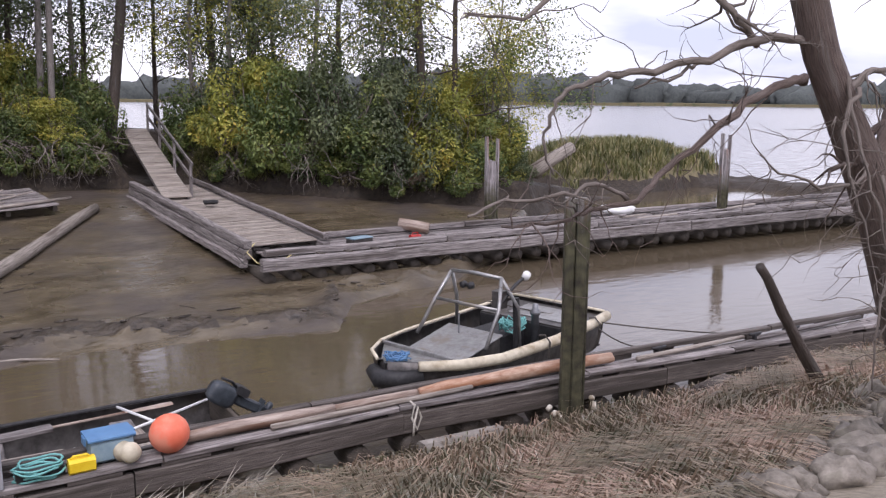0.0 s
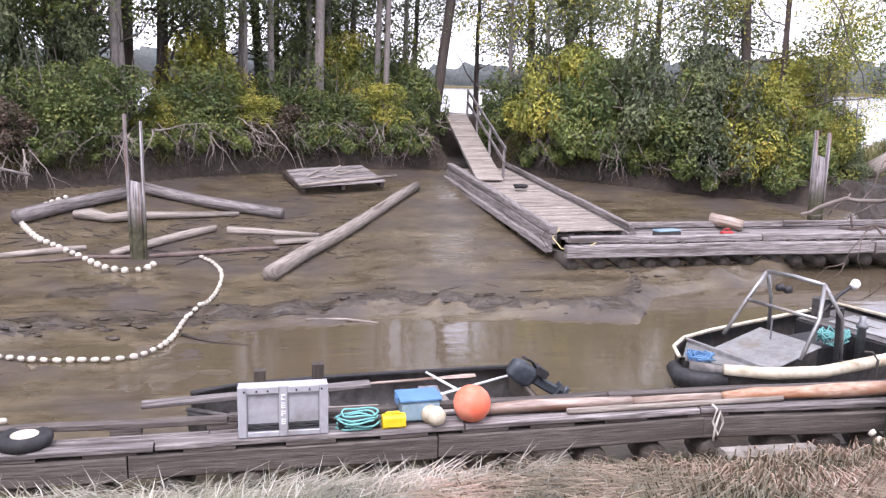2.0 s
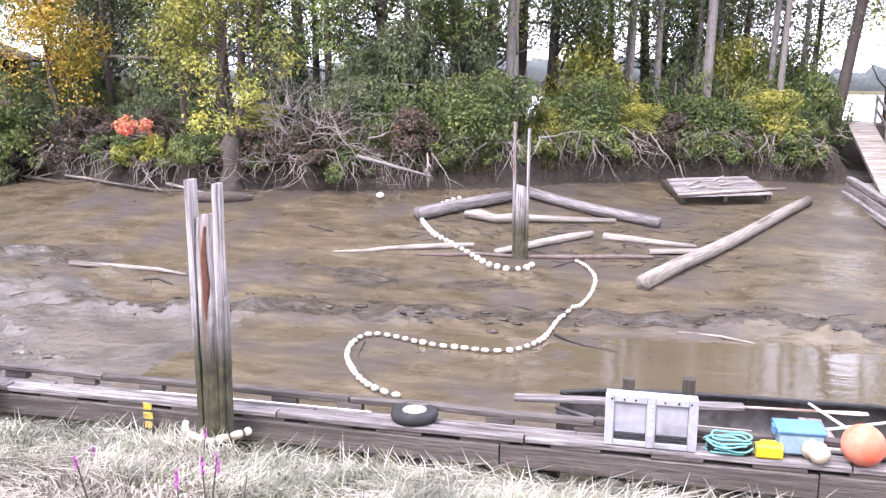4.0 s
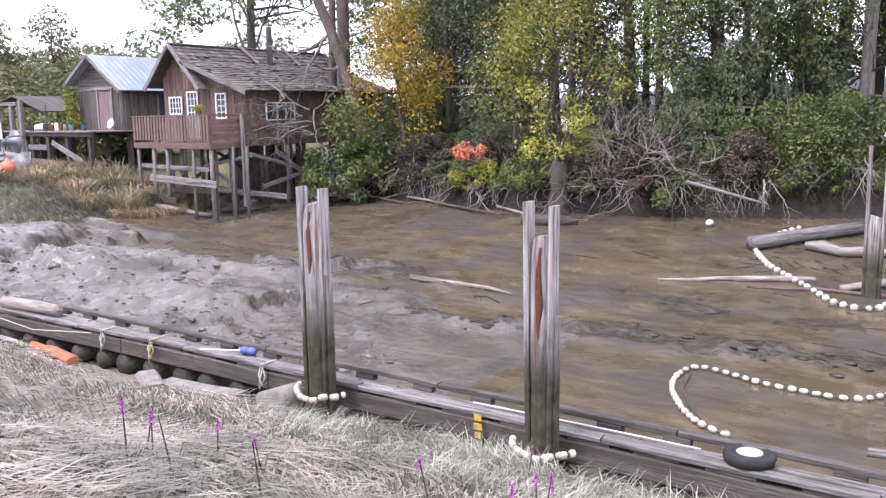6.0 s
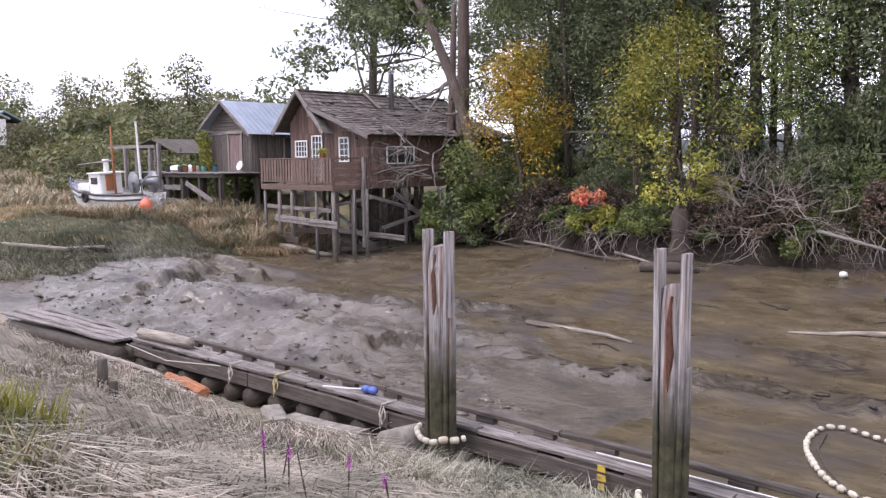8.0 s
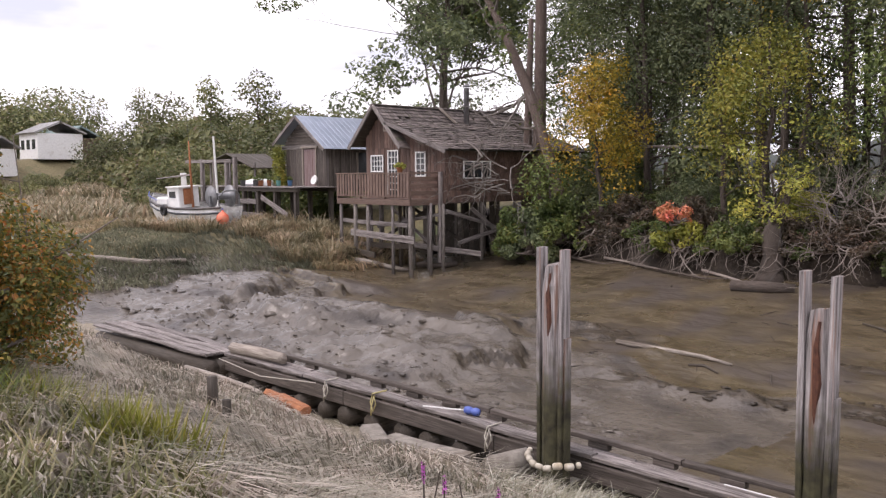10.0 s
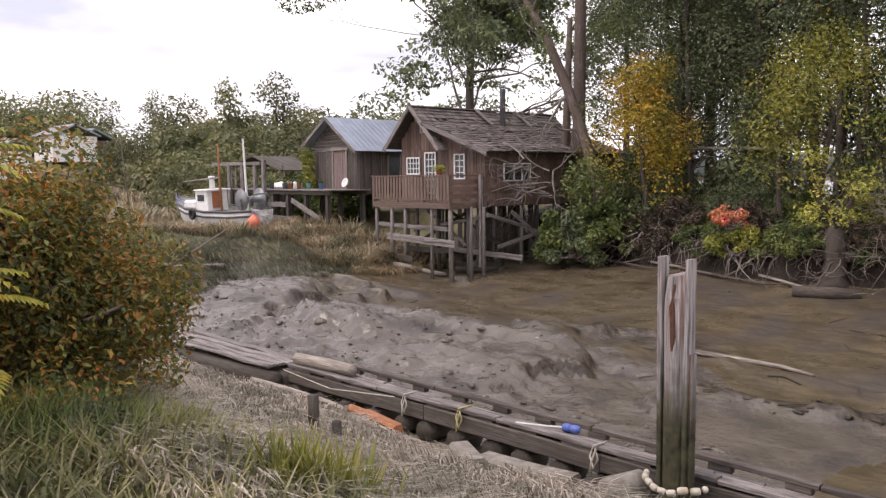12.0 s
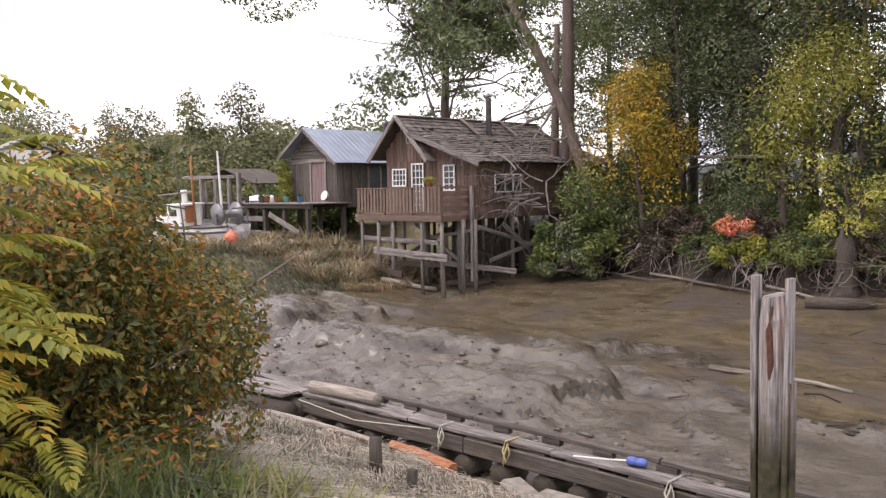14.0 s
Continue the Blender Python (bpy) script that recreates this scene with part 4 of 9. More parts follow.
flen = (FB - FA).length
landing = thing("landing_float", "grey plank landing float sloping up the mud to the bank", "dock")
for s, z, w, h in ((0.08, -0.10, 0.20, 0.22), (2.10, -0.10, 0.2, 0.22), (0.10, 0.12, 0.2, 0.18), (2.10, 0.14, 0.12, 0.14), (-0.02, -0.31, 0.2, 0.18)):
    part("side_timber", Mesh().beam(on_float(-0.3, s, z), on_float(flen + 0.1, s, z), w, h, 0.02, rough=0.012), WOOD, landing)
a = 0.1
while a < flen - 0.05:
    part("deck_board", Mesh().beam(on_float(a, 0.2, 0.01 + rs0.uniform(-0.008, 0.008)), on_float(a, 2.02, 0.01 + rs0.uniform(-0.008, 0.008)), 0.165, 0.045, 0.008, rough=0.004), WOOD_PALE, landing)
    a += 0.185
for s in (0.35, 1.1, 1.85):
    part("float_log", Mesh().tube([on_float(0.3, s, -0.3), on_float(flen, s, -0.3)], [0.2, 0.2], 10, wob=0.04), WOOD_DARK, landing, "", True)
GB, GT = Vector((6.15, 25.7, 1.36)), Vector((6.55, 33.4, 3.06))
gdir = (GT - GB).normalized()
gup = Vector((1, 0, 0)).cross(gdir).normalized()
gang = thing("gangway", "steep grey plank gangway with one wooden handrail", "gangway")
glen = (GT - GB).length
for s in (-0.34, 0.34):
    part("stringer", Mesh().beam(GB + Vector((s, 0, -0.09)), GT + Vector((s, 0, -0.09)), 0.08, 0.16, 0.01), WOOD, gang)
a = 0.05
while a < glen:
    c = GB + gdir * a + gup * 0.02
    part("tread_board", Mesh().beam(c + Vector((-0.42, 0, 0)), c + Vector((0.42, 0, 0)), 0.19, 0.04, 0.008, up=gup, rough=0.004), WOOD_PALE, gang)
    a += 0.21
for f in (0.03, 0.35, 0.68, 0.99):
    c = GB + gdir * glen * f + Vector((0.46, 0, -0.1))
    part("rail_post", Mesh().beam(c, c + Vector((0.02, 0, 1.05)), 0.08, 0.08, 0.008, up=(0, 1, 0)), WOOD, gang)
for hgt in (0.5, 0.95):
    part("handrail", Mesh().beam(GB + Vector((0.48, 0, hgt)), GT + Vector((0.48, 0, hgt)), 0.06, 0.10, 0.008), WOOD, gang)


# ---- stilt cabin ----
rs4 = np.random.RandomState(44)
cabin = thing("stilt_cabin", "brown board cabin with shake roof on tall stilts over the mud", "cabin")
CX0, CX1, CY0, CY1, CF = -29.2, -24.45, 21.6, 29.3, 3.42


def roof_z(x):
    return float(np.interp(x, [-29.6, -28.1, -27.35, -24.0], [5.48, 7.02, 6.36, 5.22]))


def prism(mesh, xs, y0, y1, zlow, ztop):
    """A wall panel between two depths whose top follows a roof line."""
    base = len(mesh.v)
    n = len(xs)
    for y in (y0, y1):
        mesh.v.extend([(x, y, zlow) for x in xs] + [(x, y, ztop(x)) for x in xs])
    for i in range(n - 1):
        a, b = base + i, base + 2 * n + i
        mesh.face((a, a + 1, a + n + 1, a + n), ((0, 0), (0, 1), (2, 1), (2, 0)))
        mesh.face((b + 1, b, b + n, b + n + 1), ((0, 0), (0, 1), (2, 1), (2, 0)))
        mesh.face((a + n, a + n + 1, b + n + 1, b + n))
        mesh.face((a, b, b + 1, a + 1))
    for i in (0, n - 1):
        a, b = base + i, base + 2 * n + i
        mesh.face((a, a + n, b + n, b))
    return mesh


part("front_wall", prism(Mesh(), [CX0, -28.1, -27.35, CX1], CY0 + 0.03, CY0 + 0.15, CF - 0.1, lambda x: roof_z(x) - 0.12), WOOD_RED, cabin)
part("back_wall", prism(Mesh(), [CX0, -28.1, -27.35, CX1], CY1 - 0.15, CY1, CF - 0.1, lambda x: roof_z(x) - 0.12), WOOD_RED, cabin)
part("side_wall", Mesh().beam((CX1 - 0.06, CY0 + 0.15, CF + 0.88), (CX1 - 0.06, CY1 - 0.15, CF + 0.88), 0.12, 1.96, 0.005), WOOD_RED, cabin)
part("side_wall", Mesh().beam((CX0 + 0.06, CY0 + 0.15, CF + 0.98), (CX0 + 0.06, CY1 - 0.15, CF + 0.98), 0.12, 2.1, 0.005), WOOD_RED, cabin)
part("floor", Mesh().beam((CX0, (CY0 + CY1) / 2, CF - 0.12), (CX1, (CY0 + CY1) / 2, CF - 0.12), CY1 - CY0, 0.16, 0.02), WOOD_DARK, cabin)
x = CX0
while x < CX1 - 0.02:                           # rough upright boards on the front
    w = min(rs4.uniform(0.13, 0.24), CX1 - x)
    mid = x + w / 2
    cut = rs4.uniform(-0.03, 0.03)
    split = CF + 1.0 + rs4.uniform(-0.05, 0.05)
    for z0, z1, o in ((CF - 0.22 + cut, split, 0.0), (split - 0.02, CF + 1.96, 0.012), (CF + 1.94, roof_z(mid) - 0.08, 0.024)):
        if z1 - z0 > 0.08:
            part("wall_board", Mesh().beam((mid, CY0 - o, z0), (mid, CY0 - o, z1), w - 0.012, 0.03, 0.006, up=(0, 1, 0)), WOOD_RED, cabin)
    x += w
for r in range(9):                              # shakes on the side wall
    z = CF - 0.15 + r * 0.22
    y = CY0 + rs4.uniform(0, 0.1)
    m = Mesh()
    while y < CY1:
        w = rs4.uniform(0.12, 0.26)
        m.beam((CX1 + 0.03, y + w / 2, z - 0.02 + rs4.uniform(-0.012, 0.012)), (CX1 + 0.004, y + w / 2, z + 0.25), w - 0.01, 0.02, 0.004, up=(1, 0, 0))
        y += w
    tagged(part("shake_course", m, WOOD_RED, cabin), kind="stuff")


def shingles(parent, t0, t1, b0, b1, courses, material, lift=0.03, loss=0.04, wid=(0.12, 0.26)):
    """Overlapping courses of split shakes on a roof slope; t: the upper edge, b: the lower one."""
    t0, t1, b0, b1 = (Vector(p) for p in (t0, t1, b0, b1))
    nrm = (t1 - t0).cross(b0 - t0).normalized()
    if nrm.z < 0:
        nrm = -nrm
    for c in range(courses):
        f0, f1 = (c - 0.25) / courses, (c + 1.08) / courses
        m = Mesh()
        L = (t1 - t0).length
        a = 0.0
        while a < L:
            w = min(rs4.uniform(*wid), L - a)
            if rs4.rand() > loss:
                s = (a + w / 2) / L
                up = t0.lerp(t1, s).lerp(b0.lerp(b1, s), max(f0, 0))
                dn = t0.lerp(t1, s).lerp(b0.lerp(b1, s), f1 + rs4.uniform(-0.015, 0.02))
                m.beam(up + nrm * 0.01, dn + nrm * (lift + rs4.uniform(0, 0.03)), w - 0.012, 0.022, 0.004, up=nrm)
            a += w
        tagged(part("shake_course", m, material, parent), kind="stuff")


RY0, RY1 = 21.1, 29.7
for pa, pb in (((-28.1, 7.02), (-29.6, 5.48)), ((-28.1, 7.02), (-27.3, 6.32)), ((-27.35, 6.36), (-24.0, 5.22))):
    sl = Mesh()
    mx, mz = (pa[0] + pb[0]) / 2, (pa[1] + pb[1]) / 2
    ang = Vector((pb[0] - pa[0], 0, pb[1] - pa[1]))
    nr = Vector((-ang.z, 0, ang.x)).normalized()
    if nr.z < 0:
        nr = -nr
    sl.beam((mx - nr.x * 0.04, RY0, mz - nr.z * 0.04), (mx - nr.x * 0.04, RY1, mz - nr.z * 0.04), ang.length, 0.05, 0.01, up=nr)
    part("roof_deck", sl, WOOD_DARK, cabin)
shingles(cabin, (-28.1, RY0, 7.02), (-28.1, RY1, 7.02), (-29.6, RY0, 5.48), (-29.6, RY1, 5.48), 9, SHAKE)
shingles(cabin, (-28.1, RY0, 7.04), (-28.1, RY1, 7.04), (-27.3, RY0 + 0.0, 6.32), (-27.3, RY1, 6.32), 5, SHAKE)
shingles(cabin, (-27.4, RY0, 6.40), (-27.4, RY1, 6.40), (-23.95, RY0, 5.20), (-23.95, RY1, 5.20), 13, SHAKE, 0.035)
part("ridge_board", Mesh().beam((-28.1, RY0 - 0.05, 7.08), (-28.1, RY1, 7.08), 0.22, 0.05, 0.01), SHAKE, cabin)
for p, q in (((-28.13, 7.06), (-29.72, 5.42)), ((-28.07, 7.06), (-26.45, 5.38)), ((-27.4, 6.42), (-23.9, 5.18))):
    part("barge_board", Mesh().beam((p[0], RY0 - 0.05, p[1] - 0.05), (q[0], RY0 - 0.05, q[1] - 0.05), 0.05, 0.17, 0.01), WOOD, cabin)
part("porch_roof", Mesh().beam((-27.0, RY0, 5.93), (-27.0, RY0 + 0.55, 5.93), 1.7, 0.05, 0.01, roll=46), SHAKE, cabin)
part("roof_plank", Mesh().beam((-28.0, 24.6, 7.10), (-27.0, 24.6, 6.42), 0.18, 0.05, 0.01), WOOD_PALE, cabin)
part("roof_plank", Mesh().beam((-28.0, 27.0, 7.12), (-27.0, 27.0, 6.42), 0.16, 0.05, 0.01), WOOD, cabin)
pipe = part("stovepipe", Mesh().lathe([(0.12, 6.2), (0.12, 7.95), (0.125, 7.96)], 12, Matrix.Translation((-27.4, 25.6, 0))), STEEL, cabin, "grey steel stovepipe", True)
part("cap", Mesh().lathe([(0.17, 8.0), (0.17, 8.04), (0.03, 8.12)], 12, Matrix.Translation((-27.4, 25.6, 0))), STEEL, pipe, "", True)
part("gable_hook", Mesh().beam((-28.0, CY0 - 0.05, 6.05), (-28.0, CY0 - 0.05, 6.35), 0.06, 0.06, 0.01, up=(0, 1, 0)).beam((-28.02, CY0 - 0.05, 6.06), (-27.7, CY0 - 0.05, 6.06), 0.05, 0.05), WOOD_PALE, cabin)


def window(parent, name, x0, x1, z0, z1, y, cols, rows, axis_y=False, pane=GLASS_DARK, fw=0.055, label="white-painted small-paned window"):
    """A small-paned window set on a wall: casing, bars and panes."""
    w = part(name, Mesh().beam(((x0 + x1) / 2, y + 0.01, z0), ((x0 + x1) / 2, y + 0.01, z1), x1 - x0, 0.02, 0.003, up=(0, 1, 0)), pane, parent, label)
    for xx in (x0, x1):
        part("casing", Mesh().beam((xx, y - 0.03, z0 - fw / 2), (xx, y - 0.03, z1 + fw / 2), fw, 0.05, 0.006, up=(0, 1, 0)), WHITE, w)
    for zz in (z0, z1):
        part("casing", Mesh().beam((x0 + fw / 2, y - 0.028, zz), (x1 - fw / 2, y - 0.028, zz), 0.05, fw, 0.006), WHITE, w)
    for i in range(1, cols):
        xx = x0 + (x1 - x0) * i / cols
        part("glazing_bar", Mesh().beam((xx, y - 0.022, z0), (xx, y - 0.022, z1), 0.028, 0.03, 0.004, up=(0, 1, 0)), WHITE, w)
    for i in range(1, rows):
        zz = z0 + (z1 - z0) * i / rows
        part("glazing_bar", Mesh().beam((x0, y - 0.018, zz), (x1, y - 0.018, zz), 0.03, 0.028, 0.004), WHITE, w)
    return w


window(cabin, "window", -28.80, -28.06, 4.44, 5.07, CY0 - 0.05, 4, 3)
dr = window(cabin, "door", -27.72, -27.12, 3.46, 5.25, CY0 - 0.05, 3, 7, label="narrow white glazed door")
window(cabin, "window", -26.05, -25.52, 4.25, 5.15, CY0 - 0.05, 2, 4)
sw = part("window", Mesh().beam((CX1 + 0.05, 22.45, 4.48), (CX1 + 0.05, 23.9, 4.48), 0.02, 0.62, 0.004), GLASS_DARK, cabin, "wide side window with white frame")
for yy in (22.45, 23.0, 23.45, 23.9):
    part("casing", Mesh().beam((CX1 + 0.08, yy, 4.15), (CX1 + 0.08, yy, 4.8), 0.05, 0.05, 0.005, up=(1, 0, 0)), WHITE, sw)
for zz in (4.16, 4.79):
    part("casing", Mesh().beam((CX1 + 0.085, 22.45, zz), (CX1 + 0.085, 23.9, zz), 0.05, 0.05, 0.005), WHITE, sw)

# porch and its rail
DX0, DX1, DY0, DZ = -29.35, -24.95, 20.2, 3.36
x = DX0 + 0.07
while x < DX1:
    part("porch_board", Mesh().beam((x, DY0, DZ), (x, CY0, DZ), 0.13, 0.04, 0.006), WOOD_RAIL, cabin)
    x += 0.142
for yy in (DY0 + 0.02, CY0 - 0.15):
    part("porch_joist", Mesh().beam((DX0, yy, DZ - 0.11), (DX1 + 0.02, yy, DZ - 0.11), 0.06, 0.18, 0.008), WOOD_RAIL, cabin)
part("porch_joist", Mesh().beam((DX1, DY0 + 0.06, DZ - 0.11), (DX1, CY0, DZ - 0.11), 0.06, 0.18, 0.008), WOOD_RAIL, cabin)
part("top_rail", Mesh().beam((DX0 - 0.05, DY0, DZ + 1.0), (DX1 + 0.05, DY0, DZ + 1.0), 0.12, 0.045, 0.008), WOOD_RAIL, cabin)
part("bottom_rail", Mesh().beam((DX0, DY0, DZ + 0.14), (DX1, DY0, DZ + 0.14), 0.05, 0.08, 0.008), WOOD_RAIL, cabin)
x = DX0 + 0.1
while x < DX1:
    part("baluster", Mesh().beam((x, DY0 - 0.035, DZ + 0.1), (x, DY0 - 0.035, DZ + 0.97 + rs4.uniform(-0.01, 0.01)), 0.115, 0.022, 0.004, up=(0, 1, 0)), WOOD_RAIL, cabin)
    x += 0.178
for xx in (DX0, DX0 + 1.45, DX0 + 2.95, DX1):
    part("rail_post", Mesh().beam((xx, DY0 + 0.04, DZ - 0.2), (xx, DY0 + 0.04, DZ + 1.02), 0.09, 0.09, 0.008, up=(0, 1, 0)), WOOD_RAIL, cabin)
for zz in (0.25, 0.52, 0.78, 1.0):
    part("side_rail", Mesh().beam((DX1 + 0.04, DY0, DZ + zz), (DX1 + 0.04, CY0 - 0.02, DZ + zz), 0.035, 0.17 if zz < 1 else 0.06, 0.006), WOOD_RAIL, cabin)
part("corner_post", Mesh().beam((DX1 + 0.3, CY0 - 0.1, 1.0), (DX1 + 0.3, CY0 - 0.1, 4.4), 0.12, 0.12, 0.01, up=(0, 1, 0)), WOOD, cabin)
for k, (xx, yy) in enumerate(((DX0 + 0.1, DY0 + 0.1), (-28.3, DY0 + 0.1), (-27.5, DY0 + 0.1), (-26.0, DY0 + 0.1), (-25.0, DY0 + 0.1), (-28.9, 21.5), (-28.2, 21.5), (-27.0, 21.5), (-26.2, 21.5), (-25.3, 21.5), (-24.5, 21.5),
                              (-29, 23.6), (-27.6, 23.6), (-26, 23.6), (-24.55, 23.6), (-24.55, 25.5), (-24.55, 27.5), (-27, 26), (-29, 27))):
    r = rs4.uniform(0.06, 0.085)
    lean = rs4.uniform(-0.06, 0.06)
    part("stilt", Mesh().tube([(xx + lean, yy, gz(xx, yy) - 0.2), (xx, yy, 2.3), (xx, yy, DZ - 0.15)], [r * 1.1, r, r * 0.9], 8, wob=0.03), BARK_PALE if k % 3 else WOOD, cabin, "", True)
for p, q, w in (((-29.3, 20.35, 2.5), (-25.2, 20.35, 2.42), 0.16), ((-28.6, 20.3, 2.05), (-24.6, 20.15, 1.9), 0.26), ((-28.4, 21.5, 2.2), (-24.3, 21.6, 2.9), 0.12), ((-27.8, 21.7, 3.0), (-25.2, 21.6, 1.6), 0.12),
                ((-24.5, 21.6, 2.95), (-24.5, 25.6, 1.9), 0.14), ((-24.45, 22.2, 1.7), (-24.45, 26.4, 2.5), 0.14), ((-24.5, 23, 3.0), (-24.5, 25.2, 1.5), 0.16), ((-26, 21.3, 1.6), (-23.4, 22.4, 1.35), 0.2)):
    part("brace", Mesh().beam(p, q, 0.07, w, 0.01, rough=0.01), WOOD, cabin)
x = CX0 + 0.1
while x < CX1 - 0.1:                            # broken row of dark boards, added to stand in for underfloor shade
    w = rs4.uniform(0.16, 0.3)
    if rs4.rand() < 0.8:
        part("skirt_board", Mesh().beam((x + w / 2, 24.6, gz(x, 24.6) - 0.1), (x + w / 2 + rs4.uniform(-0.05, 0.05), 24.6, CF - 0.2), w - 0.015, 0.03, 0.006, up=(0, 1, 0)), WOOD_DARK, cabin)
    x += w
for k in range(9):
    xx, yy = -29.2 + 0.58 * k, (22.4, 23.1, 20.9)[k % 3]
    part("stilt", Mesh().tube([(xx + rs4.uniform(-0.08, 0.08), yy, gz(xx, yy) - 0.2), (xx, yy, 2.2), (xx + rs4.uniform(-0.05, 0.05), yy, DZ - 0.12)], [0.07, 0.06, 0.055], 7, wob=0.04), WOOD_DARK if k % 2 else WOOD, cabin, "", True)
for p, q, w in (((-29.2, 22.3, 1.6), (-26.4, 22.4, 2.9), 0.13), ((-28.9, 20.9, 1.5), (-25.4, 20.8, 1.6), 0.2), ((-27.4, 22.6, 2.9), (-24.6, 22.7, 1.7), 0.13), ((-29.3, 20.25, 1.35), (-26.8, 20.05, 1.25), 0.22)):
    part("brace", Mesh().beam(p, q, 0.07, w, 0.01, rough=0.015), WOOD_DARK, cabin)
planter = thing("flower_pot", "yellow-green plant in a pot on the porch rail", "plant pot", (-25.55, 20.28, DZ + 1.02))
part("pot", Mesh().lathe([(0.09, 0), (0.13, 0.18), (0.14, 0.19)], 12), RUST, planter, "", True)
v, f = leaf_cloud([(0, 0, 0.28), (-0.14, 0, 0.26), (0.15, 0, 0.24)], [(0.17, 0.14, 0.12)] * 3, 240, 0.07, rs4)
part("plant", raw("plant", v.tolist(), f.tolist(), LEAF_LIME), None, planter)

# ---- shed with a metal roof ----
shed = thing("shed", "grey board shed with blue-grey metal roof beside the cabin", "shed")
SX0, SX1, SXR, SY0, SY1, SF = -37.75, -34.35, -36.25, 23.25, 28.3, 3.80


def shed_z(x):
    return float(np.interp(x, [-38.25, SXR, -33.9], [5.86, 7.14, 5.52]))


part("front_wall", prism(Mesh(), [SX0, SXR, SX1], SY0 + 0.03, SY0 + 0.13, SF - 0.1, lambda x: shed_z(x) - 0.1), WOOD, shed)
part("back_wall", prism(Mesh(), [SX0, SXR, SX1], SY1 - 0.12, SY1, SF - 0.1, lambda x: shed_z(x) - 0.1), WOOD, shed)
for xx in (SX0 + 0.05, SX1 - 0.05):
    part("side_wall", Mesh().beam((xx, SY0 + 0.13, SF + 0.85), (xx, SY1 - 0.12, SF + 0.85), 0.1, 1.9, 0.005), WOOD, shed)
x = SX0
while x < SX1 - 0.02:
    w = min(rs4.uniform(0.12, 0.2), SX1 - x)
    if not (-36.35 < x < -35.15):
        part("wall_board", Mesh().beam((x + w / 2, SY0, SF - 0.2), (x + w / 2, SY0, SF + 1.78), w - 0.01, 0.03, 0.005, up=(0, 1, 0)), SIDE, shed)
    x += w
for k in range(6):
    zz = SF + 1.86 + 0.2 * k
    half = max(0.1, (7.0 - zz) / 0.68)
    part("gable_board", Mesh().beam((SXR - half * 0.92, SY0 - 0.02, zz), (SXR + half * 0.98, SY0 - 0.02, zz), 0.03, 0.19, 0.006), WOOD if k == 0 else SIDE, shed)
door = part("door", Mesh().beam((-35.7, SY0 + 0.0, SF - 0.1), (-35.7, SY0 + 0.0, SF + 1.75), 1.0, 0.03, 0.005, up=(0, 1, 0)), CURTAIN, shed, "doorway hung with a striped faded curtain")
for xx in (-36.25, -35.15):
    part("jamb", Mesh().beam((xx, SY0 - 0.04, SF - 0.1), (xx, SY0 - 0.04, SF + 1.82), 0.1, 0.06, 0.006, up=(0, 1, 0)), WOOD_PALE, door)
part("lintel", Mesh().beam((-36.4, SY0 - 0.05, SF + 1.84), (-35.0, SY0 - 0.05, SF + 1.84), 0.08, 0.1, 0.006), WOOD_PALE, door)
y = SY0 + 0.1
while y < SY1:
    w = rs4.uniform(0.14, 0.22)
    part("wall_board", Mesh().beam((SX1 + 0.02, y + w / 2, SF - 0.25), (SX1 + 0.02, y + w / 2, SF + 1.72), w - 0.01, 0.03, 0.005, up=(1, 0, 0)), SIDE, shed)
    y += w
win = part("window", Mesh().beam((SX1 + 0.05, 25.0, SF + 0.95), (SX1 + 0.05, 27.2, SF + 0.95), 0.02, 1.25, 0.004), GLASS_DARK, shed, "row of tall pale-framed panes")
for yy in (25.0, 25.75, 26.5, 27.2):
    part("casing", Mesh().beam((SX1 + 0.08, yy, SF + 0.3), (SX1 + 0.08, yy, SF + 1.6), 0.08, 0.05, 0.005, up=(1, 0, 0)), WOOD_PALE, win)
for xe, ze in ((-38.25, 5.86), (-33.9, 5.52)):
    m = Mesh()
    a = Vector((SXR, SY0 - 0.45, 7.16))
    b = Vector((xe, SY0 - 0.45, ze))
    d = (b - a)
    L = SY1 + 0.25 - SY0 + 0.45
    nrm = Vector((-d.z, 0, d.x)).normalized()
    nrm = nrm if nrm.z > 0 else -nrm
    m.beam((a + b) / 2 + Vector((0, 0, 0)), (a + b) / 2 + Vector((0, L, 0)), d.length, 0.03, 0.004, up=nrm)
    sheet = part("roof_sheet", m, TIN, shed, "blue-grey metal roofing")
    k = 0.0
    while k <= L:
        part("seam", Mesh().beam(a + Vector((0, k, 0)) + nrm * 0.018, b + Vector((0, k, 0)) + nrm * 0.018, 0.018, 0.014, 0.004, up=nrm), TIN, sheet)
        k += 0.3
    part("barge_board", Mesh().beam(a + Vector((0, -0.03, -0.06)), b + Vector((0, -0.03, -0.06)), 0.04, 0.15, 0.008), WOOD, shed)
part("stovepipe", Mesh().lathe([(0.11, 6.0), (0.11, 7.35), (0.17, 7.38), (0.16, 7.5)], 12, Matrix.Translation((-34.6, 26.4, 0))), STEEL, shed, "", True)
part("dormer_sheet", Mesh().beam((-34.6, 26.2, 6.35), (-34.6, 28.4, 6.35), 1.5, 0.04, 0.01, roll=-22), SHAKE, shed)
v, f = leaf_cloud([(-37.9, 22.9, 4.2), (-37.9, 22.9, 4.8), (-38.0, 22.9, 5.3), (-37.9, 23.1, 3.9)], [(0.4, 0.3, 0.45)] * 4, 1500, 0.12, rs4)
vine = thing("climbing_vine", "bright green climbing vine on the shed corner", "vine")
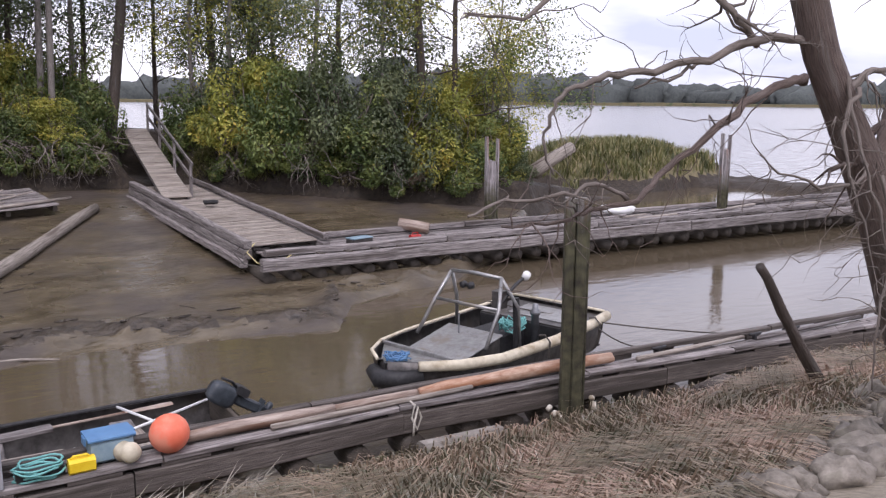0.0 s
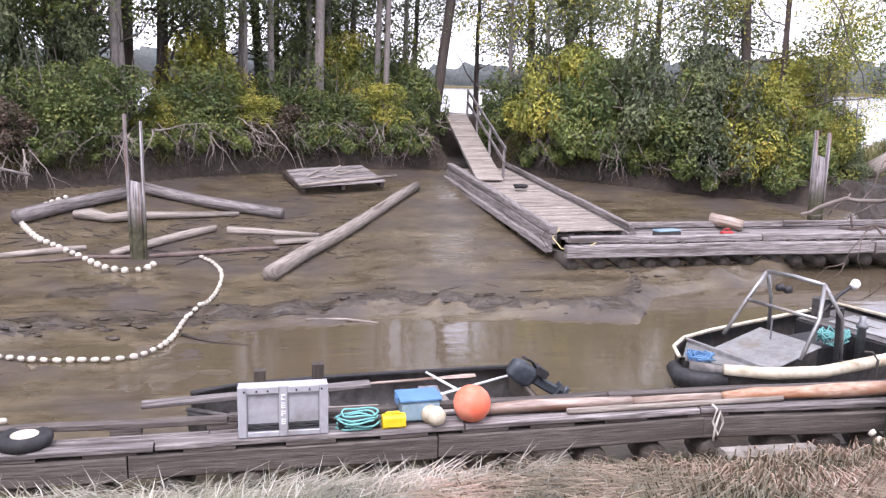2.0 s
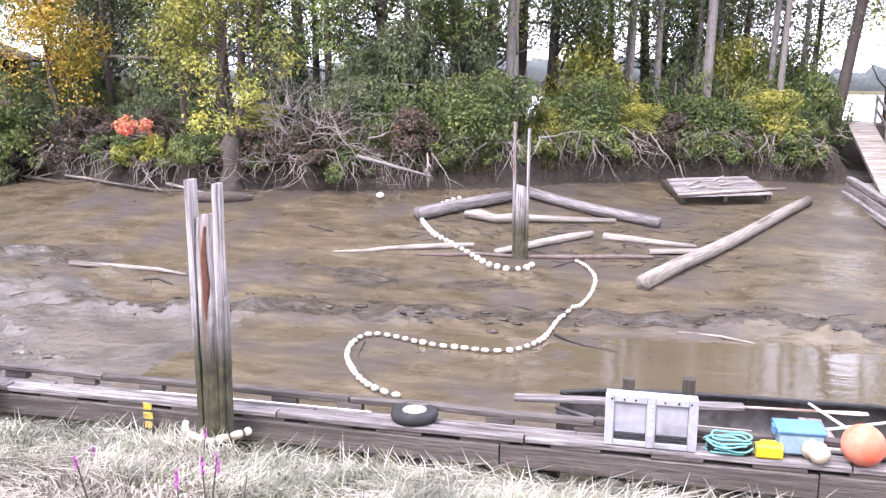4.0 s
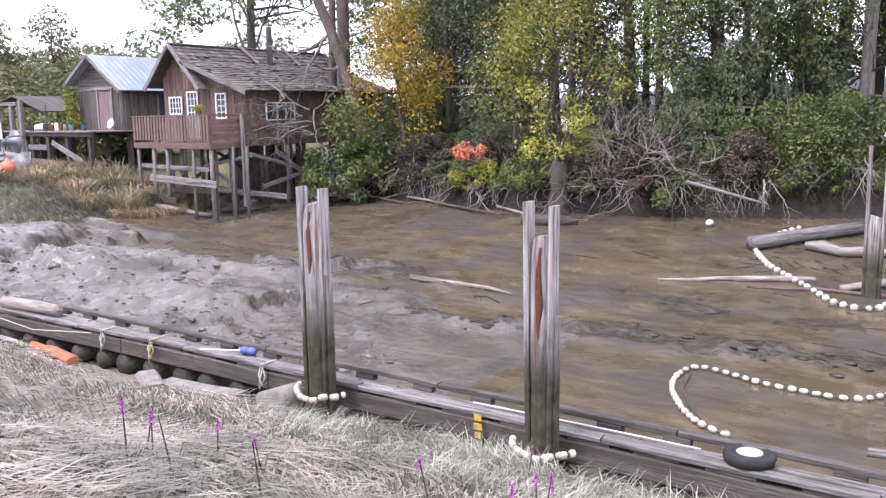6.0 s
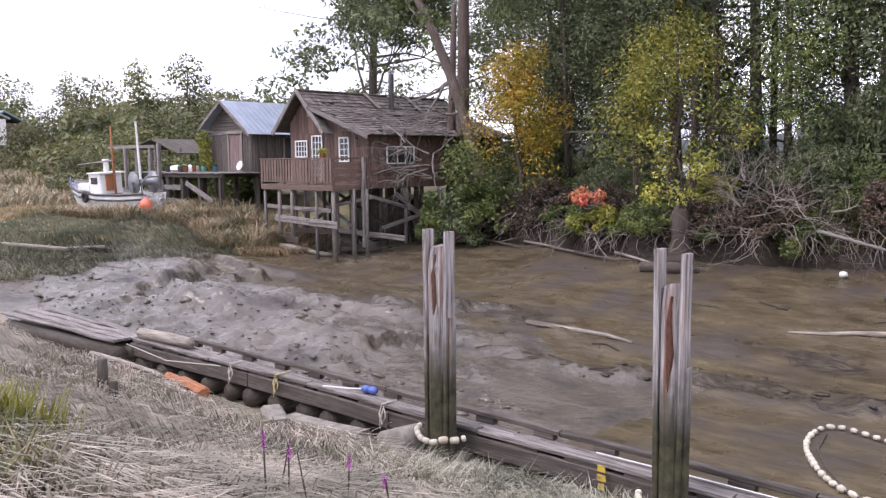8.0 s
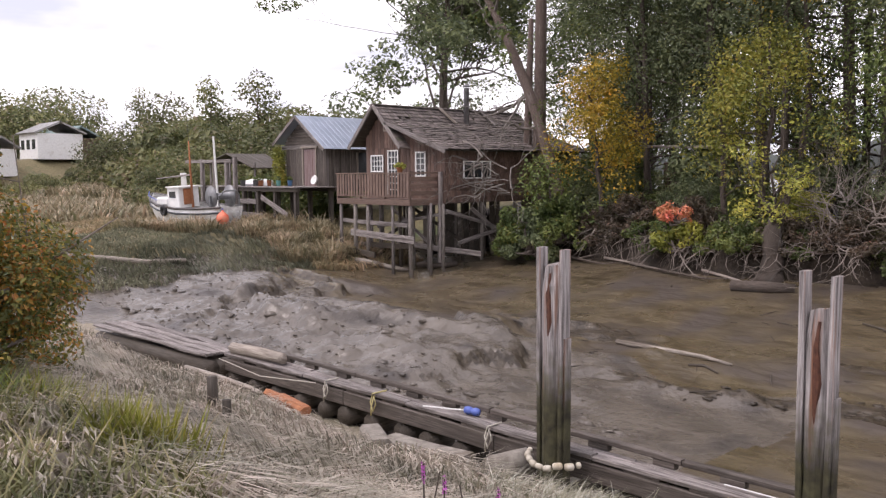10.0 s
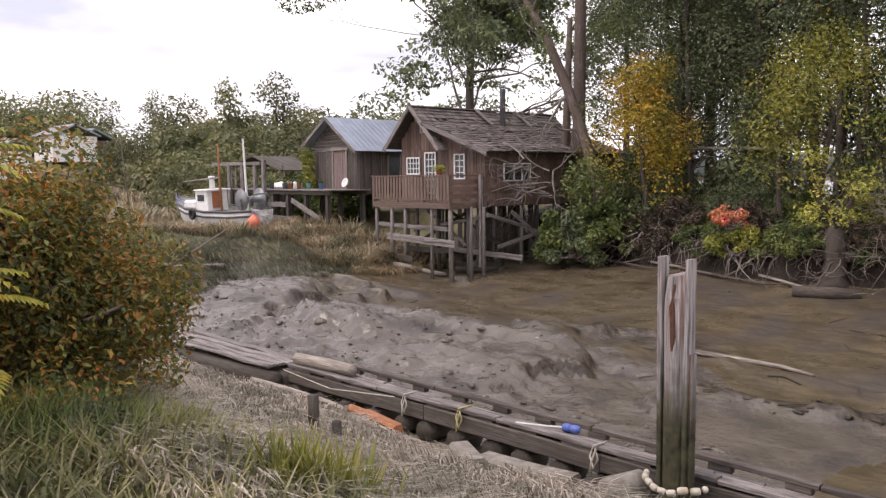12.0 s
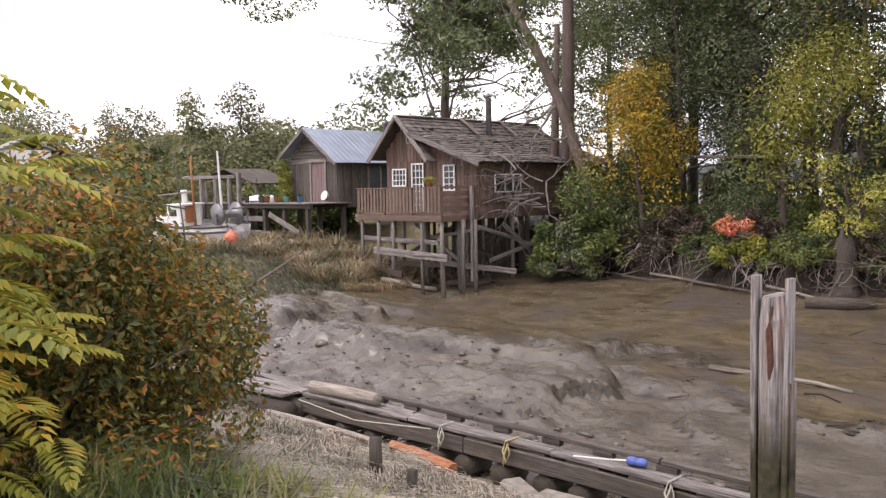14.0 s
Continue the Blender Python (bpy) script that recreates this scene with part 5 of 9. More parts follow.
part("foliage", raw("foliage", v.tolist(), f.tolist(), LEAF_LIME), None, vine)

# ---- platform on posts beside the shed ----
plat = thing("timber_platform", "dark plank platform on short posts between boat and shed", "platform")
for k in range(16):
    part("deck_board", Mesh().beam((-42.4, 21.0 + 0.148 * k, 3.78), (-33.3, 20.9 + 0.148 * k, 3.76), 0.138, 0.05, 0.006, rough=0.004), WOOD, plat)
for yy in (21.05, 23.1):
    part("beam", Mesh().beam((-42.3, yy, 3.66), (-33.3, yy - 0.08, 3.64), 0.14, 0.17, 0.01), WOOD_DARK, plat)
for k, xx in enumerate((-42.2, -40.9, -39.6, -38.2, -36.9, -35.4, -33.7)):
    for yy in (21.1, 23.0):
        part("post", Mesh().beam((xx, yy, gz(xx, yy) - 0.2), (xx, yy, 3.6), 0.19, 0.19, 0.015, up=(0, 1, 0)), SIDE, plat)
for p, q in (((-39.6, 20.98, 3.1), (-36.9, 20.98, 3.08)), ((-39.2, 20.98, 2.5), (-36.4, 20.98, 2.4)), ((-36.4, 20.95, 3.3), (-34.2, 20.95, 2.5))):
    part("cross_board", Mesh().beam(p, q, 0.05, 0.24, 0.01), WOOD, plat)
for xx, z1 in ((-41.9, 5.15), (-40.6, 5.1), (-39.4, 4.95), (-38.6, 5.2)):
    part("tall_post", Mesh().beam((xx, 20.85, gz(xx, 20.85) - 0.1), (xx, 20.85, z1), 0.2, 0.18, 0.02, up=(0, 1, 0)), WOOD, plat)
part("head_beam", Mesh().beam((-43.6, 20.85, 5.05), (-38.9, 20.85, 5.02), 0.16, 0.16, 0.015), WOOD, plat)
for k, (xx, zz, r, col) in enumerate(((-37.3, 3.8, 0.13, RUST), (-36.9, 3.8, 0.11, RUST), (-36.4, 3.8, 0.12, TEAL), (-37.8, 3.8, 0.14, STEEL), (-35.1, 3.8, 0.12, BLUE), (-38.3, 3.8, 0.12, RUST), (-39.0, 3.8, 0.14, STEEL))):
    t = thing("planter", "small weathered planter standing on the platform", "planter", (xx, 21.5 + 0.2 * (k % 3), zz), "planters on the platform")
    part("pot", Mesh().lathe([(r * 0.75, 0), (r, 0.26), (r * 1.05, 0.27), (r * 0.9, 0.24)], 12), col, t, "", True)
    v, f = leaf_cloud([(0, 0, 0.36)], [(r * 1.1, r * 1.1, 0.13)], 90, 0.07, rs4)
    part("plant", raw("plant", v.tolist(), f.tolist(), LEAF_MID), None, t)
t = thing("dinghy", "pale upturned dinghy lying on the platform", "dinghy", (-39.2, 22.4, 3.8), turn=8)
part("hull", Mesh().lathe([(0.05, -1.1), (0.36, -0.8), (0.48, -0.2), (0.48, 0.5), (0.42, 1.0), (0.05, 1.02)], 14, pose(0, 0, 0.02, 0, 90, 0) @ Matrix.Diagonal((0.7, 1.0, 1.0, 1))), WHITE, t, "", True)
part("gunwale", Mesh().tube([(-1.05, -0.1, 0.06), (-0.7, -0.42, 0.05), (0.2, -0.5, 0.05), (1.0, -0.44, 0.05)], 0.03, 6), STEEL, t)
t = thing("wash_tub", "white enamel tub leaning by the shed door", "tub", (-34.75, 22.9, 4.05), tilt=(70, 0))
part("bowl", Mesh().lathe([(0.07, 0.0), (0.19, 0.03), (0.22, 0.12), (0.23, 0.13), (0.20, 0.11), (0.07, 0.04)], 16), WHITE, t, "", True)


# ---- fishing boat lying in the marsh grass ----
def hull(mesh, stations, wall=0.05, n=7):
    """A hull lofted through stations (x, half beam, keel z, sheer z, fullness); open above, with an inner skin."""
    tt = np.arange(len(stations))
    fine = np.linspace(0, len(stations) - 1, 3 * len(stations) - 2)
    arr = np.array(stations)
    cols = []
    for c in range(5):
        slope = np.gradient(arr[:, c])
        i0 = np.minimum(fine.astype(int), len(stations) - 2)
        u = fine - i0
        cols.append((2 * u ** 3 - 3 * u ** 2 + 1) * arr[i0, c] + (u ** 3 - 2 * u ** 2 + u) * slope[i0] + (3 * u ** 2 - 2 * u ** 3) * arr[i0 + 1, c] + (u ** 3 - u ** 2) * slope[i0 + 1])
    stations = [tuple(float(c[k]) for c in cols) for k in range(len(fine))]
    outer, inner = [], []
    for x, hb, kz, sz, full in stations:
        o, i2 = [], []
        for k in range(-n, n + 1):
            f = abs(k) / n
            y = hb * (f ** full) * (1 if k >= 0 else -1)
            z = kz + (sz - kz) * f ** (1.0 / full * 1.6)
            o.append((x, y, z))
            i2.append((x + (wall if x < stations[0][0] + 0.01 else 0), y * max(0.0, 1 - wall / max(hb, wall * 1.2)), min(z + wall, sz)))
        outer.append(o)
        inner.append(i2)
    base, m = len(mesh.v), 2 * n + 1
    for row in outer + inner:
        mesh.v.extend(row)
    s = len(stations)
    for i in range(s - 1):
        for k in range(m - 1):
            a = base + i * m + k
            mesh.face((a, a + m, a + m + 1, a + 1))
            b = a + s * m
            mesh.face((b, b + 1, b + m + 1, b + m))
        for k in (0, m - 1):
            a, b = base + i * m + k, base + i * m + k + s * m
            mesh.face((a, b, b + m, a + m))
    a, b = base + (s - 1) * m, base + (2 * s - 1) * m
    mesh.face([a + k for k in range(m)])
    mesh.face([b + k for k in range(m)][::-1])
    for k in range(m - 1):
        mesh.face((a + k, a + k + 1, b + k + 1, b + k))
    return mesh


tr = thing("fishing_boat", "small white fishing boat aground in marsh grass", "boat", (-43.3, 18.9, 2.02), turn=1.5, tilt=(3, 0))
ST = [(0.0, 0.05, 0.55, 1.42, 0.8), (0.5, 0.42, 0.2, 1.30, 0.7), (1.3, 0.82, 0.05, 1.12, 0.6), (2.6, 1.12, 0.0, 0.95, 0.5), (4.5, 1.2, 0.0, 0.84, 0.45), (6.2, 0.98, 0.03, 0.84, 0.45), (7.5, 0.56, 0.2, 0.90, 0.5)]
part("hull", hull(Mesh(), ST, 0.06), WHITE, tr, "", True)
for side in (-1, 1):
    for dz, r, mt in ((0.0, 0.06, HULL_GREY), (-0.24, 0.05, MOTOR)):
        part("rub_rail", Mesh().tube([(x, side * (hb + 0.015) * (1 if dz == 0 else 0.985), sz + dz) for x, hb, kz, sz, fu in ST], r, 6), mt, tr)
m = Mesh()
for i in range(len(ST) - 1):
    a, b = ST[i], ST[i + 1]
    m.quad((a[0] + 0.03, -a[1] * 0.97, a[3] - 0.12), (b[0], -b[1] * 0.97, b[3] - 0.12), (b[0], b[1] * 0.97, b[3] - 0.12), (a[0] + 0.03, a[1] * 0.97, a[3] - 0.12))
part("deck", m, ALU, tr)
house = part("wheelhouse", Mesh().beam((3.1, 0, 0.8), (3.1, 0, 1.75), 1.1, 1.15, 0.05, up=(1, 0, 0)).beam((2.6, 0, 1.78), (3.85, 0, 1.78), 1.3, 0.06, 0.02), WHITE, tr)
part("door", Mesh().beam((3.72, -0.05, 0.95), (3.72, -0.05, 1.7), 0.06, 0.5, 0.01, up=(0, 1, 0)), RUST, house, "varnished red-brown wheelhouse door")
part("window", Mesh().beam((2.8, -0.565, 1.42), (3.4, -0.565, 1.42), 0.02, 0.3, 0.005), GLASS_DARK, house)
part("window", Mesh().beam((2.52, -0.4, 1.45), (2.52, 0.4, 1.45), 0.02, 0.3, 0.005), GLASS_DARK, house)
part("trunk_cabin", Mesh().beam((1.5, 0, 1.08), (2.6, 0, 1.08), 1.2, 0.4, 0.08), WHITE, tr)
part("smoke_stack", Mesh().lathe([(0.14, 1.8), (0.12, 2.3), (0.16, 2.32), (0.15, 2.42)], 12, Matrix.Translation((2.9, 0.2, 0))), WHITE, tr, "", True)
mast = part("mast", Mesh().tube([(4.0, 0, 0.8), (4.0, 0, 2.6), (4.05, 0, 3.95)], [0.06, 0.05, 0.03], 8), RUST, tr, "brown wooden mast", True)
part("antenna", Mesh().tube([(4.05, 0, 3.9), (4.05, 0, 4.9)], 0.012, 5), BLACK, mast)
part("boom_spar", Mesh().tube([(4.0, 0, 2.35), (0.3, 0.1, 2.15)], [0.045, 0.03], 7), WOOD, tr)
part("white_pole", Mesh().tube([(5.3, 0.6, 0.85), (5.3, 0.6, 4.1)], [0.06, 0.045], 8), WHITE, tr)
drum = part("net_drum", Mesh().lathe([(0.5, -0.5), (0.5, -0.45), (0.16, -0.43), (0.16, 0.43), (0.5, 0.45), (0.5, 0.5)], 18, pose(6.6, 0, 1.35, 90, 0, 0)), STEEL, tr, "grey steel net drum", True)
for yy in (-0.54, 0.54):
    part("drum_stand", Mesh().beam((6.6, yy, 0.8), (6.6, yy, 1.4), 0.1, 0.1), STEEL, drum)
part("stern_frame", Mesh().tube([(7.3, -0.52, 0.85), (7.35, -0.52, 1.4), (7.45, -0.3, 1.62), (7.45, 0.3, 1.62), (7.35, 0.52, 1.4), (7.3, 0.52, 0.85)], 0.04, 7), STEEL, tr)
part("deck_rail", Mesh().tube([(0.3, -0.35, 1.55), (1.2, -0.85, 1.38), (2.6, -1.12, 1.2)], 0.02, 6), BLUE_DEEP, tr)
part("tyre_fender", Mesh().lathe([(0.14, -0.06), (0.25, -0.06), (0.28, 0), (0.25, 0.06), (0.14, 0.06), (0.14, -0.06)], 14, pose(3.4, -1.22, 0.72, 90, 0, 0)), BLACK, tr, "", True)
t = thing("round_buoy", "orange-red round buoy hanging at the boat's stern", "buoy", (-35.55, 18.45, 2.42))
part("ball", Mesh().lathe([(0.02, -0.29), (0.14, -0.25), (0.25, -0.13), (0.28, 0), (0.25, 0.13), (0.14, 0.24), (0.06, 0.3), (0.05, 0.36)], 18), ORANGE, t, "", True)
part("eye", Mesh().tube([(0, 0, 0.34), (0.05, 0, 0.4), (0, 0, 0.45), (-0.05, 0, 0.4), (0, 0, 0.34)], 0.02, 6), BLUE_DEEP, t)
# far-off cottages past the marsh
for i, (xx, yy, w, wallm, roofm) in enumerate(((-108.6, 36, 6.4, WHITE, ALU), (-119, 41, 7.5, WOOD_RED, ROOF_GREEN), (-105, 27, 6, WHITE, ALU))):
    t = thing("far_cottage", "far cottage with pale walls and low roof past the marsh" if i != 1 else "far brown cottage with a green roof", "house", (xx, yy, gz(xx, yy) - 0.1), "far cottages", turn=15 * i)
    part("wall", Mesh().beam((-w / 2, 0, 1.5), (w / 2, 0, 1.5), w * 0.8, 3.0, 0.05), wallm, t)
    part("roof", Mesh().beam((-w / 2 - 0.4, -w * 0.22, 3.7), (w / 2 + 0.4, -w * 0.22, 3.7), w * 0.52, 0.2, 0.02, roll=24).beam((-w / 2 - 0.4, w * 0.22, 3.7), (w / 2 + 0.4, w * 0.22, 3.7), w * 0.52, 0.2, 0.02, roll=-24), roofm, t)
    for k in range(3):
        wd = part("window", Mesh().beam((-w * 0.3 + k * w * 0.3, -w * 0.4 - 0.03, 1.2), (-w * 0.3 + k * w * 0.3, -w * 0.4 - 0.03, 2.3), 1.0, 0.06, 0.01, up=(0, 1, 0)), GLASS_DARK, t)
# a canopy of poles and tarpaulin behind the boat
t = thing("lean_to", "low dark lean-to with a sagging roof behind the boat", "lean-to", (-44, 24.5, 2.0))
part("roof", Mesh().beam((-2.2, 0, 3.0), (0.2, 0, 3.5), 2.5, 0.06, 0.02).beam((0.2, 0, 3.5), (3.0, 0, 2.7), 2.5, 0.06, 0.02), WOOD_DARK, t)
for xx in (-2.0, 0.2, 2.8):
    part("pole", Mesh().tube([(xx, -1, 0), (xx, -1, 3.0)], 0.06, 7), WOOD, t)


# ---- work skiff moored at the long dock ----
rs5 = np.random.RandomState(55)
sk = thing("work_skiff", "worn grey metal work skiff with cream fender, moored by the dock", "boat", (4.92, 10.12, 0.16), turn=18.5)
SS = [(0.0, 0.10, 0.02, 0.60, 0.7), (0.25, 0.46, -0.1, 0.61, 0.55), (0.8, 0.80, -0.15, 0.58, 0.42), (1.6, 1.00, -0.16, 0.55, 0.36), (3.0, 1.06, -0.16, 0.56, 0.34), (4.1, 1.04, -0.14, 0.60, 0.34), (4.72, 1.00, -0.12, 0.64, 0.36)]
sk.matrix_basis = pose(5.10, 10.15, 0.16, 0, 0, 18.5) @ Matrix.Diagonal((0.92, 0.95, 0.97, 1))
part("hull", hull(Mesh(), SS, 0.06, 8), HULL_GREY, sk, "", True)
part("floor", Mesh().beam((0.8, 0, 0.02), (4.8, 0, 0.02), 1.75, 0.04, 0.01), BLACK, sk)
fen = part("fender", Mesh().tube([(x - 0.02, -(hb + 0.05), sz - 0.04) for x, hb, kz, sz, fu in SS[1:]], [0.075, 0.085, 0.085, 0.085, 0.085, 0.085], 10), FENDER, sk, "cream foam fender tube along the gunwale", True)
for x, hb in ((2.55, 1.06), (4.1, 1.07)):
    part("lashing", Mesh().tube([(x, -hb + 0.03, 0.66), (x + 0.02, -hb - 0.07, 0.68), (x + 0.05, -hb - 0.15, 0.58), (x + 0.07, -hb - 0.12, 0.3)], 0.018, 6), ROPE_DARK, fen)
part("far_gunwale", Mesh().tube([(x, hb + 0.01, sz + 0.01) for x, hb, kz, sz, fu in SS], 0.028, 8), FENDER, sk, "pale capped far gunwale", True)
part("bow_fender", Mesh().tube([(0.32, -0.52, 0.42), (0.05, -0.26, 0.36), (-0.08, 0.0, 0.36), (0.02, 0.22, 0.42)], [0.10, 0.13, 0.14, 0.11], 12), BLACK, sk, "black rubber bow fender", True)
m = Mesh()
m.quad((0.06, -0.1, 0.56), (0.8, -0.74, 0.545), (0.8, 0.74, 0.545), (0.06, 0.1, 0.56))
part("foredeck", m, ALU, sk)
part("foredeck_coaming", Mesh().beam((0.8, -0.8, 0.56), (0.8, 0.8, 0.56), 0.05, 0.09, 0.01), ALU, sk)
cm = Mesh()
base = [(1.15, -0.55, 0.04), (2.15, -0.55, 0.04), (2.15, 0.5, 0.04), (1.15, 0.5, 0.04), (1.15, -0.55, 0.42), (2.15, -0.55, 0.62), (2.15, 0.5, 0.62), (1.15, 0.5, 0.42)]
cm.v.extend(base)
for fc in ((0, 1, 5, 4), (1, 2, 6, 5), (2, 3, 7, 6), (3, 0, 4, 7), (4, 5, 6, 7)):
    cm.face(fc)
con = part("console", cm, HULL_GREY, sk)
part("lid", Mesh().beam((1.12, -0.02, 0.44), (2.18, -0.02, 0.645), 1.12, 0.03, 0.01), ALU, con, "dull grey hinged lid")
part("wheel_rod", Mesh().tube([(1.9, 0.1, 0.62), (1.9, 0.1, 0.95)], 0.015, 6), STEEL, con)
for yy in (-0.72, 0.70):
    part("arch_leg", Mesh().tube([(1.55, yy, 0.58), (1.95, yy * 0.92, 1.10), (2.2, yy * 0.72, 1.54)], 0.032, 8), ALU, sk, "", True)
    part("arch_leg", Mesh().tube([(2.55, yy * 0.95, 0.08), (2.5, yy * 0.9, 1.05), (2.2, yy * 0.72, 1.54)], 0.032, 8), ALU, sk, "", True)
part("arch_bar", Mesh().tube([(2.2, -0.52, 1.54), (2.2, 0, 1.56), (2.2, 0.5, 1.54)], 0.032, 8), ALU, sk, "", True)
part("arch_bar", Mesh().tube([(1.95, -0.66, 1.10), (1.95, 0.65, 1.10)], 0.028, 8), ALU, sk, "", True)
lamp = part("work_lamp", Mesh().lathe([(0.02, -0.07), (0.065, -0.055), (0.07, 0.045), (0.05, 0.08), (0.02, 0.085)], 14, pose(2.75, -0.62, 1.52, 0, 75, 20)), WHITE, sk, "white deck lamp on a bracket", True)
part("bracket", Mesh().tube([(2.25, -0.5, 1.15), (2.5, -0.56, 1.38), (2.72, -0.6, 1.5)], 0.03, 7), BLACK, lamp)
part("lamp_box", Mesh().beam((2.3, -0.42, 1.05), (2.3, -0.42, 1.32), 0.2, 0.2, 0.02, up=(0, 1, 0)), HULL_GREY, sk)
for yy in (0.25, 0.1):
    part("spotlight", Mesh().lathe([(0.02, -0.06), (0.055, -0.04), (0.06, 0.04), (0.04, 0.05)], 12, pose(2.2, yy, 1.34, 0, 90, 0)), BLACK, sk, "", True)
part("pillar", Mesh().beam((2.55, -0.62, 0.05), (2.5, -0.6, 1.2), 0.09, 0.09, 0.012, up=(0, 1, 0)), BLACK, sk)
part("stern_deck", Mesh().beam((3.6, 0, 0.53), (4.68, 0, 0.57), 1.9, 0.04, 0.01), HULL_GREY, sk, "scuffed grey stern deck")
part("hatch", Mesh().beam((3.8, -0.1, 0.565), (4.5, -0.1, 0.59), 1.2, 0.02, 0.006), ALU, sk)
part("stern_bulkhead", Mesh().beam((3.6, -0.95, 0.25), (3.6, 0.95, 0.25), 0.04, 0.54, 0.006), BLACK, sk)
part("engine_box", Mesh().beam((2.75, 0.25, 0.22), (3.5, 0.25, 0.22), 0.7, 0.42, 0.03), BLACK, sk)
part("bollard", Mesh().lathe([(0.07, 0.05), (0.065, 0.75), (0.09, 0.77), (0.09, 0.82), (0.05, 0.86), (0.05, 0.94), (0.02, 0.95)], 12, Matrix.Translation((3.3, -0.45, 0))), STEEL, sk, "grey steel bollard", True)
part("transom_rail", Mesh().tube([(4.72, -0.98, 0.66), (4.74, 0, 0.67), (4.72, 0.98, 0.66)], 0.024, 8), FENDER, sk, "", True)


def rope_heap(mesh, c, r, turns, thick, seed, h=0.05):
    rs = np.random.RandomState(seed)
    pts = []
    for i in range(turns * 9):
        a = i * math.tau / 9
        k = r * (0.55 + 0.45 * rs.rand())
        pts.append((c[0] + math.cos(a) * k + rs.normal() * 0.02, c[1] + math.sin(a) * k * 0.75 + rs.normal() * 0.02, c[2] + thick + h * rs.rand()))
    return mesh.tube(pts, thick, 5)


t = thing("rope_heap", "tangled blue rope on the skiff's foredeck", "rope", (5.35, 10.2, 0.70))
part("rope", rope_heap(Mesh(), (0, 0, 0), 0.2, 7, 0.012, 3, 0.1), BLUE, t, "", True)
t = thing("rope_heap", "tangled teal rope inside the skiff", "rope", (7.85, 10.95, 0.60))
part("rope", rope_heap(Mesh(), (0, 0, 0), 0.24, 9, 0.013, 4, 0.22), TEAL, t, "", True)
for p, q, sag, nm in (((9.2, 10.7, 0.7), (8.6, 8.45, 0.85), 0.15, "mooring_line"), ((8.2, 12.2, 0.8), (10.4, 8.28, 0.85), 0.12, "mooring_line"), ((4.9, 10.1, 0.4), (3.6, 9.0, 0.8), 0.12, "mooring_line")):
    p, q = Vector(p), Vector(q)
    solid(nm, Mesh().tube([p.lerp(q, i / 10) - Vector((0, 0, sag * 4 * (i / 10) * (1 - i / 10))) for i in range(11)], 0.012, 5), ROPE_DARK, "thin dark mooring line from skiff to dock", "rope", group="mooring lines")

# ---- open boat with an outboard ----
ob2 = thing("open_boat", "dark open aluminium boat full of gear, tied behind the dock", "boat", (-1.2, 9.72, 0.02), turn=0.8)
OS = [(0.0, 0.25, 0.12, 0.62, 0.7), (0.5, 0.50, 0.02, 0.60, 0.5), (1.4, 0.68, 0.0, 0.58, 0.4), (2.8, 0.74, 0.0, 0.58, 0.35), (4.05, 0.70, 0.02, 0.60, 0.35)]
part("hull", hull(Mesh(), OS, 0.04, 7), HULL_GREY, ob2, "", True)
for side in (-1, 1):
    part("gunwale", Mesh().tube([(x, side * (hb + 0.005), sz + 0.005) for x, hb, kz, sz, fu in OS], 0.028, 7), HULL_GREY if side < 0 else BLACK, ob2, "", True)
for x in (1.5, 2.9):
    part("thwart", Mesh().beam((x, -0.66, 0.40), (x, 0.66, 0.40), 0.26, 0.035, 0.008), WOOD, ob2)
part("transom_board", Mesh().beam((4.0, -0.6, 0.45), (4.0, 0.6, 0.45), 0.06, 0.34, 0.01), WOOD_DARK, ob2)
motor = thing("outboard_motor", "dark grey outboard motor tilted up on the open boat", "outboard motor", (2.93, 9.76, 0.74), tilt=(0, -56))
motor.matrix_basis = motor.matrix_basis @ Matrix.Diagonal((0.84, 0.84, 0.84, 1))
rings = []
for z, sx, sy in ((0.02, 0.13, 0.10), (0.08, 0.17, 0.125), (0.25, 0.18, 0.13), (0.36, 0.16, 0.12), (0.42, 0.11, 0.09)):
    rings.append([(-0.06 + 0.95 * sx * math.copysign(abs(math.cos(a)) ** 0.6, math.cos(a)), 0.95 * sy * math.copysign(abs(math.sin(a)) ** 0.6, math.sin(a)), z) for a in [k * math.tau / 16 for k in range(16)]])
part("cowl", Mesh().rings(rings, [0, 0.06, 0.23, 0.34, 0.42]), MOTOR, motor, "rounded dark grey cowl", True)
part("leg", Mesh().beam((-0.04, 0, 0.04), (-0.02, 0, -0.52), 0.16, 0.09, 0.03, up=(0, 1, 0)), MOTOR, motor)
part("bracket", Mesh().beam((0.1, -0.1, -0.02), (0.1, 0.1, -0.02), 0.12, 0.2, 0.02), BLACK, motor)
part("cavitation_plate", Mesh().beam((-0.2, 0, -0.40), (0.12, 0, -0.40), 0.2, 0.02, 0.006), MOTOR, motor)
part("gearcase", Mesh().lathe([(0.01, -0.2), (0.05, -0.14), (0.06, 0.02), (0.05, 0.14), (0.03, 0.17)], 12, pose(-0.04, 0, -0.53, 0, 90, 0)), MOTOR, motor, "", True)
prop = Mesh()
for k in range(3):
    prop.beam((-0.21, 0, -0.53), (-0.21, 0.11 * math.cos(k * 2.09), -0.53 + 0.11 * math.sin(k * 2.09)), 0.08, 0.012, 0.003, roll=25)
part("propeller", prop, WHITE, motor, "pale worn propeller")
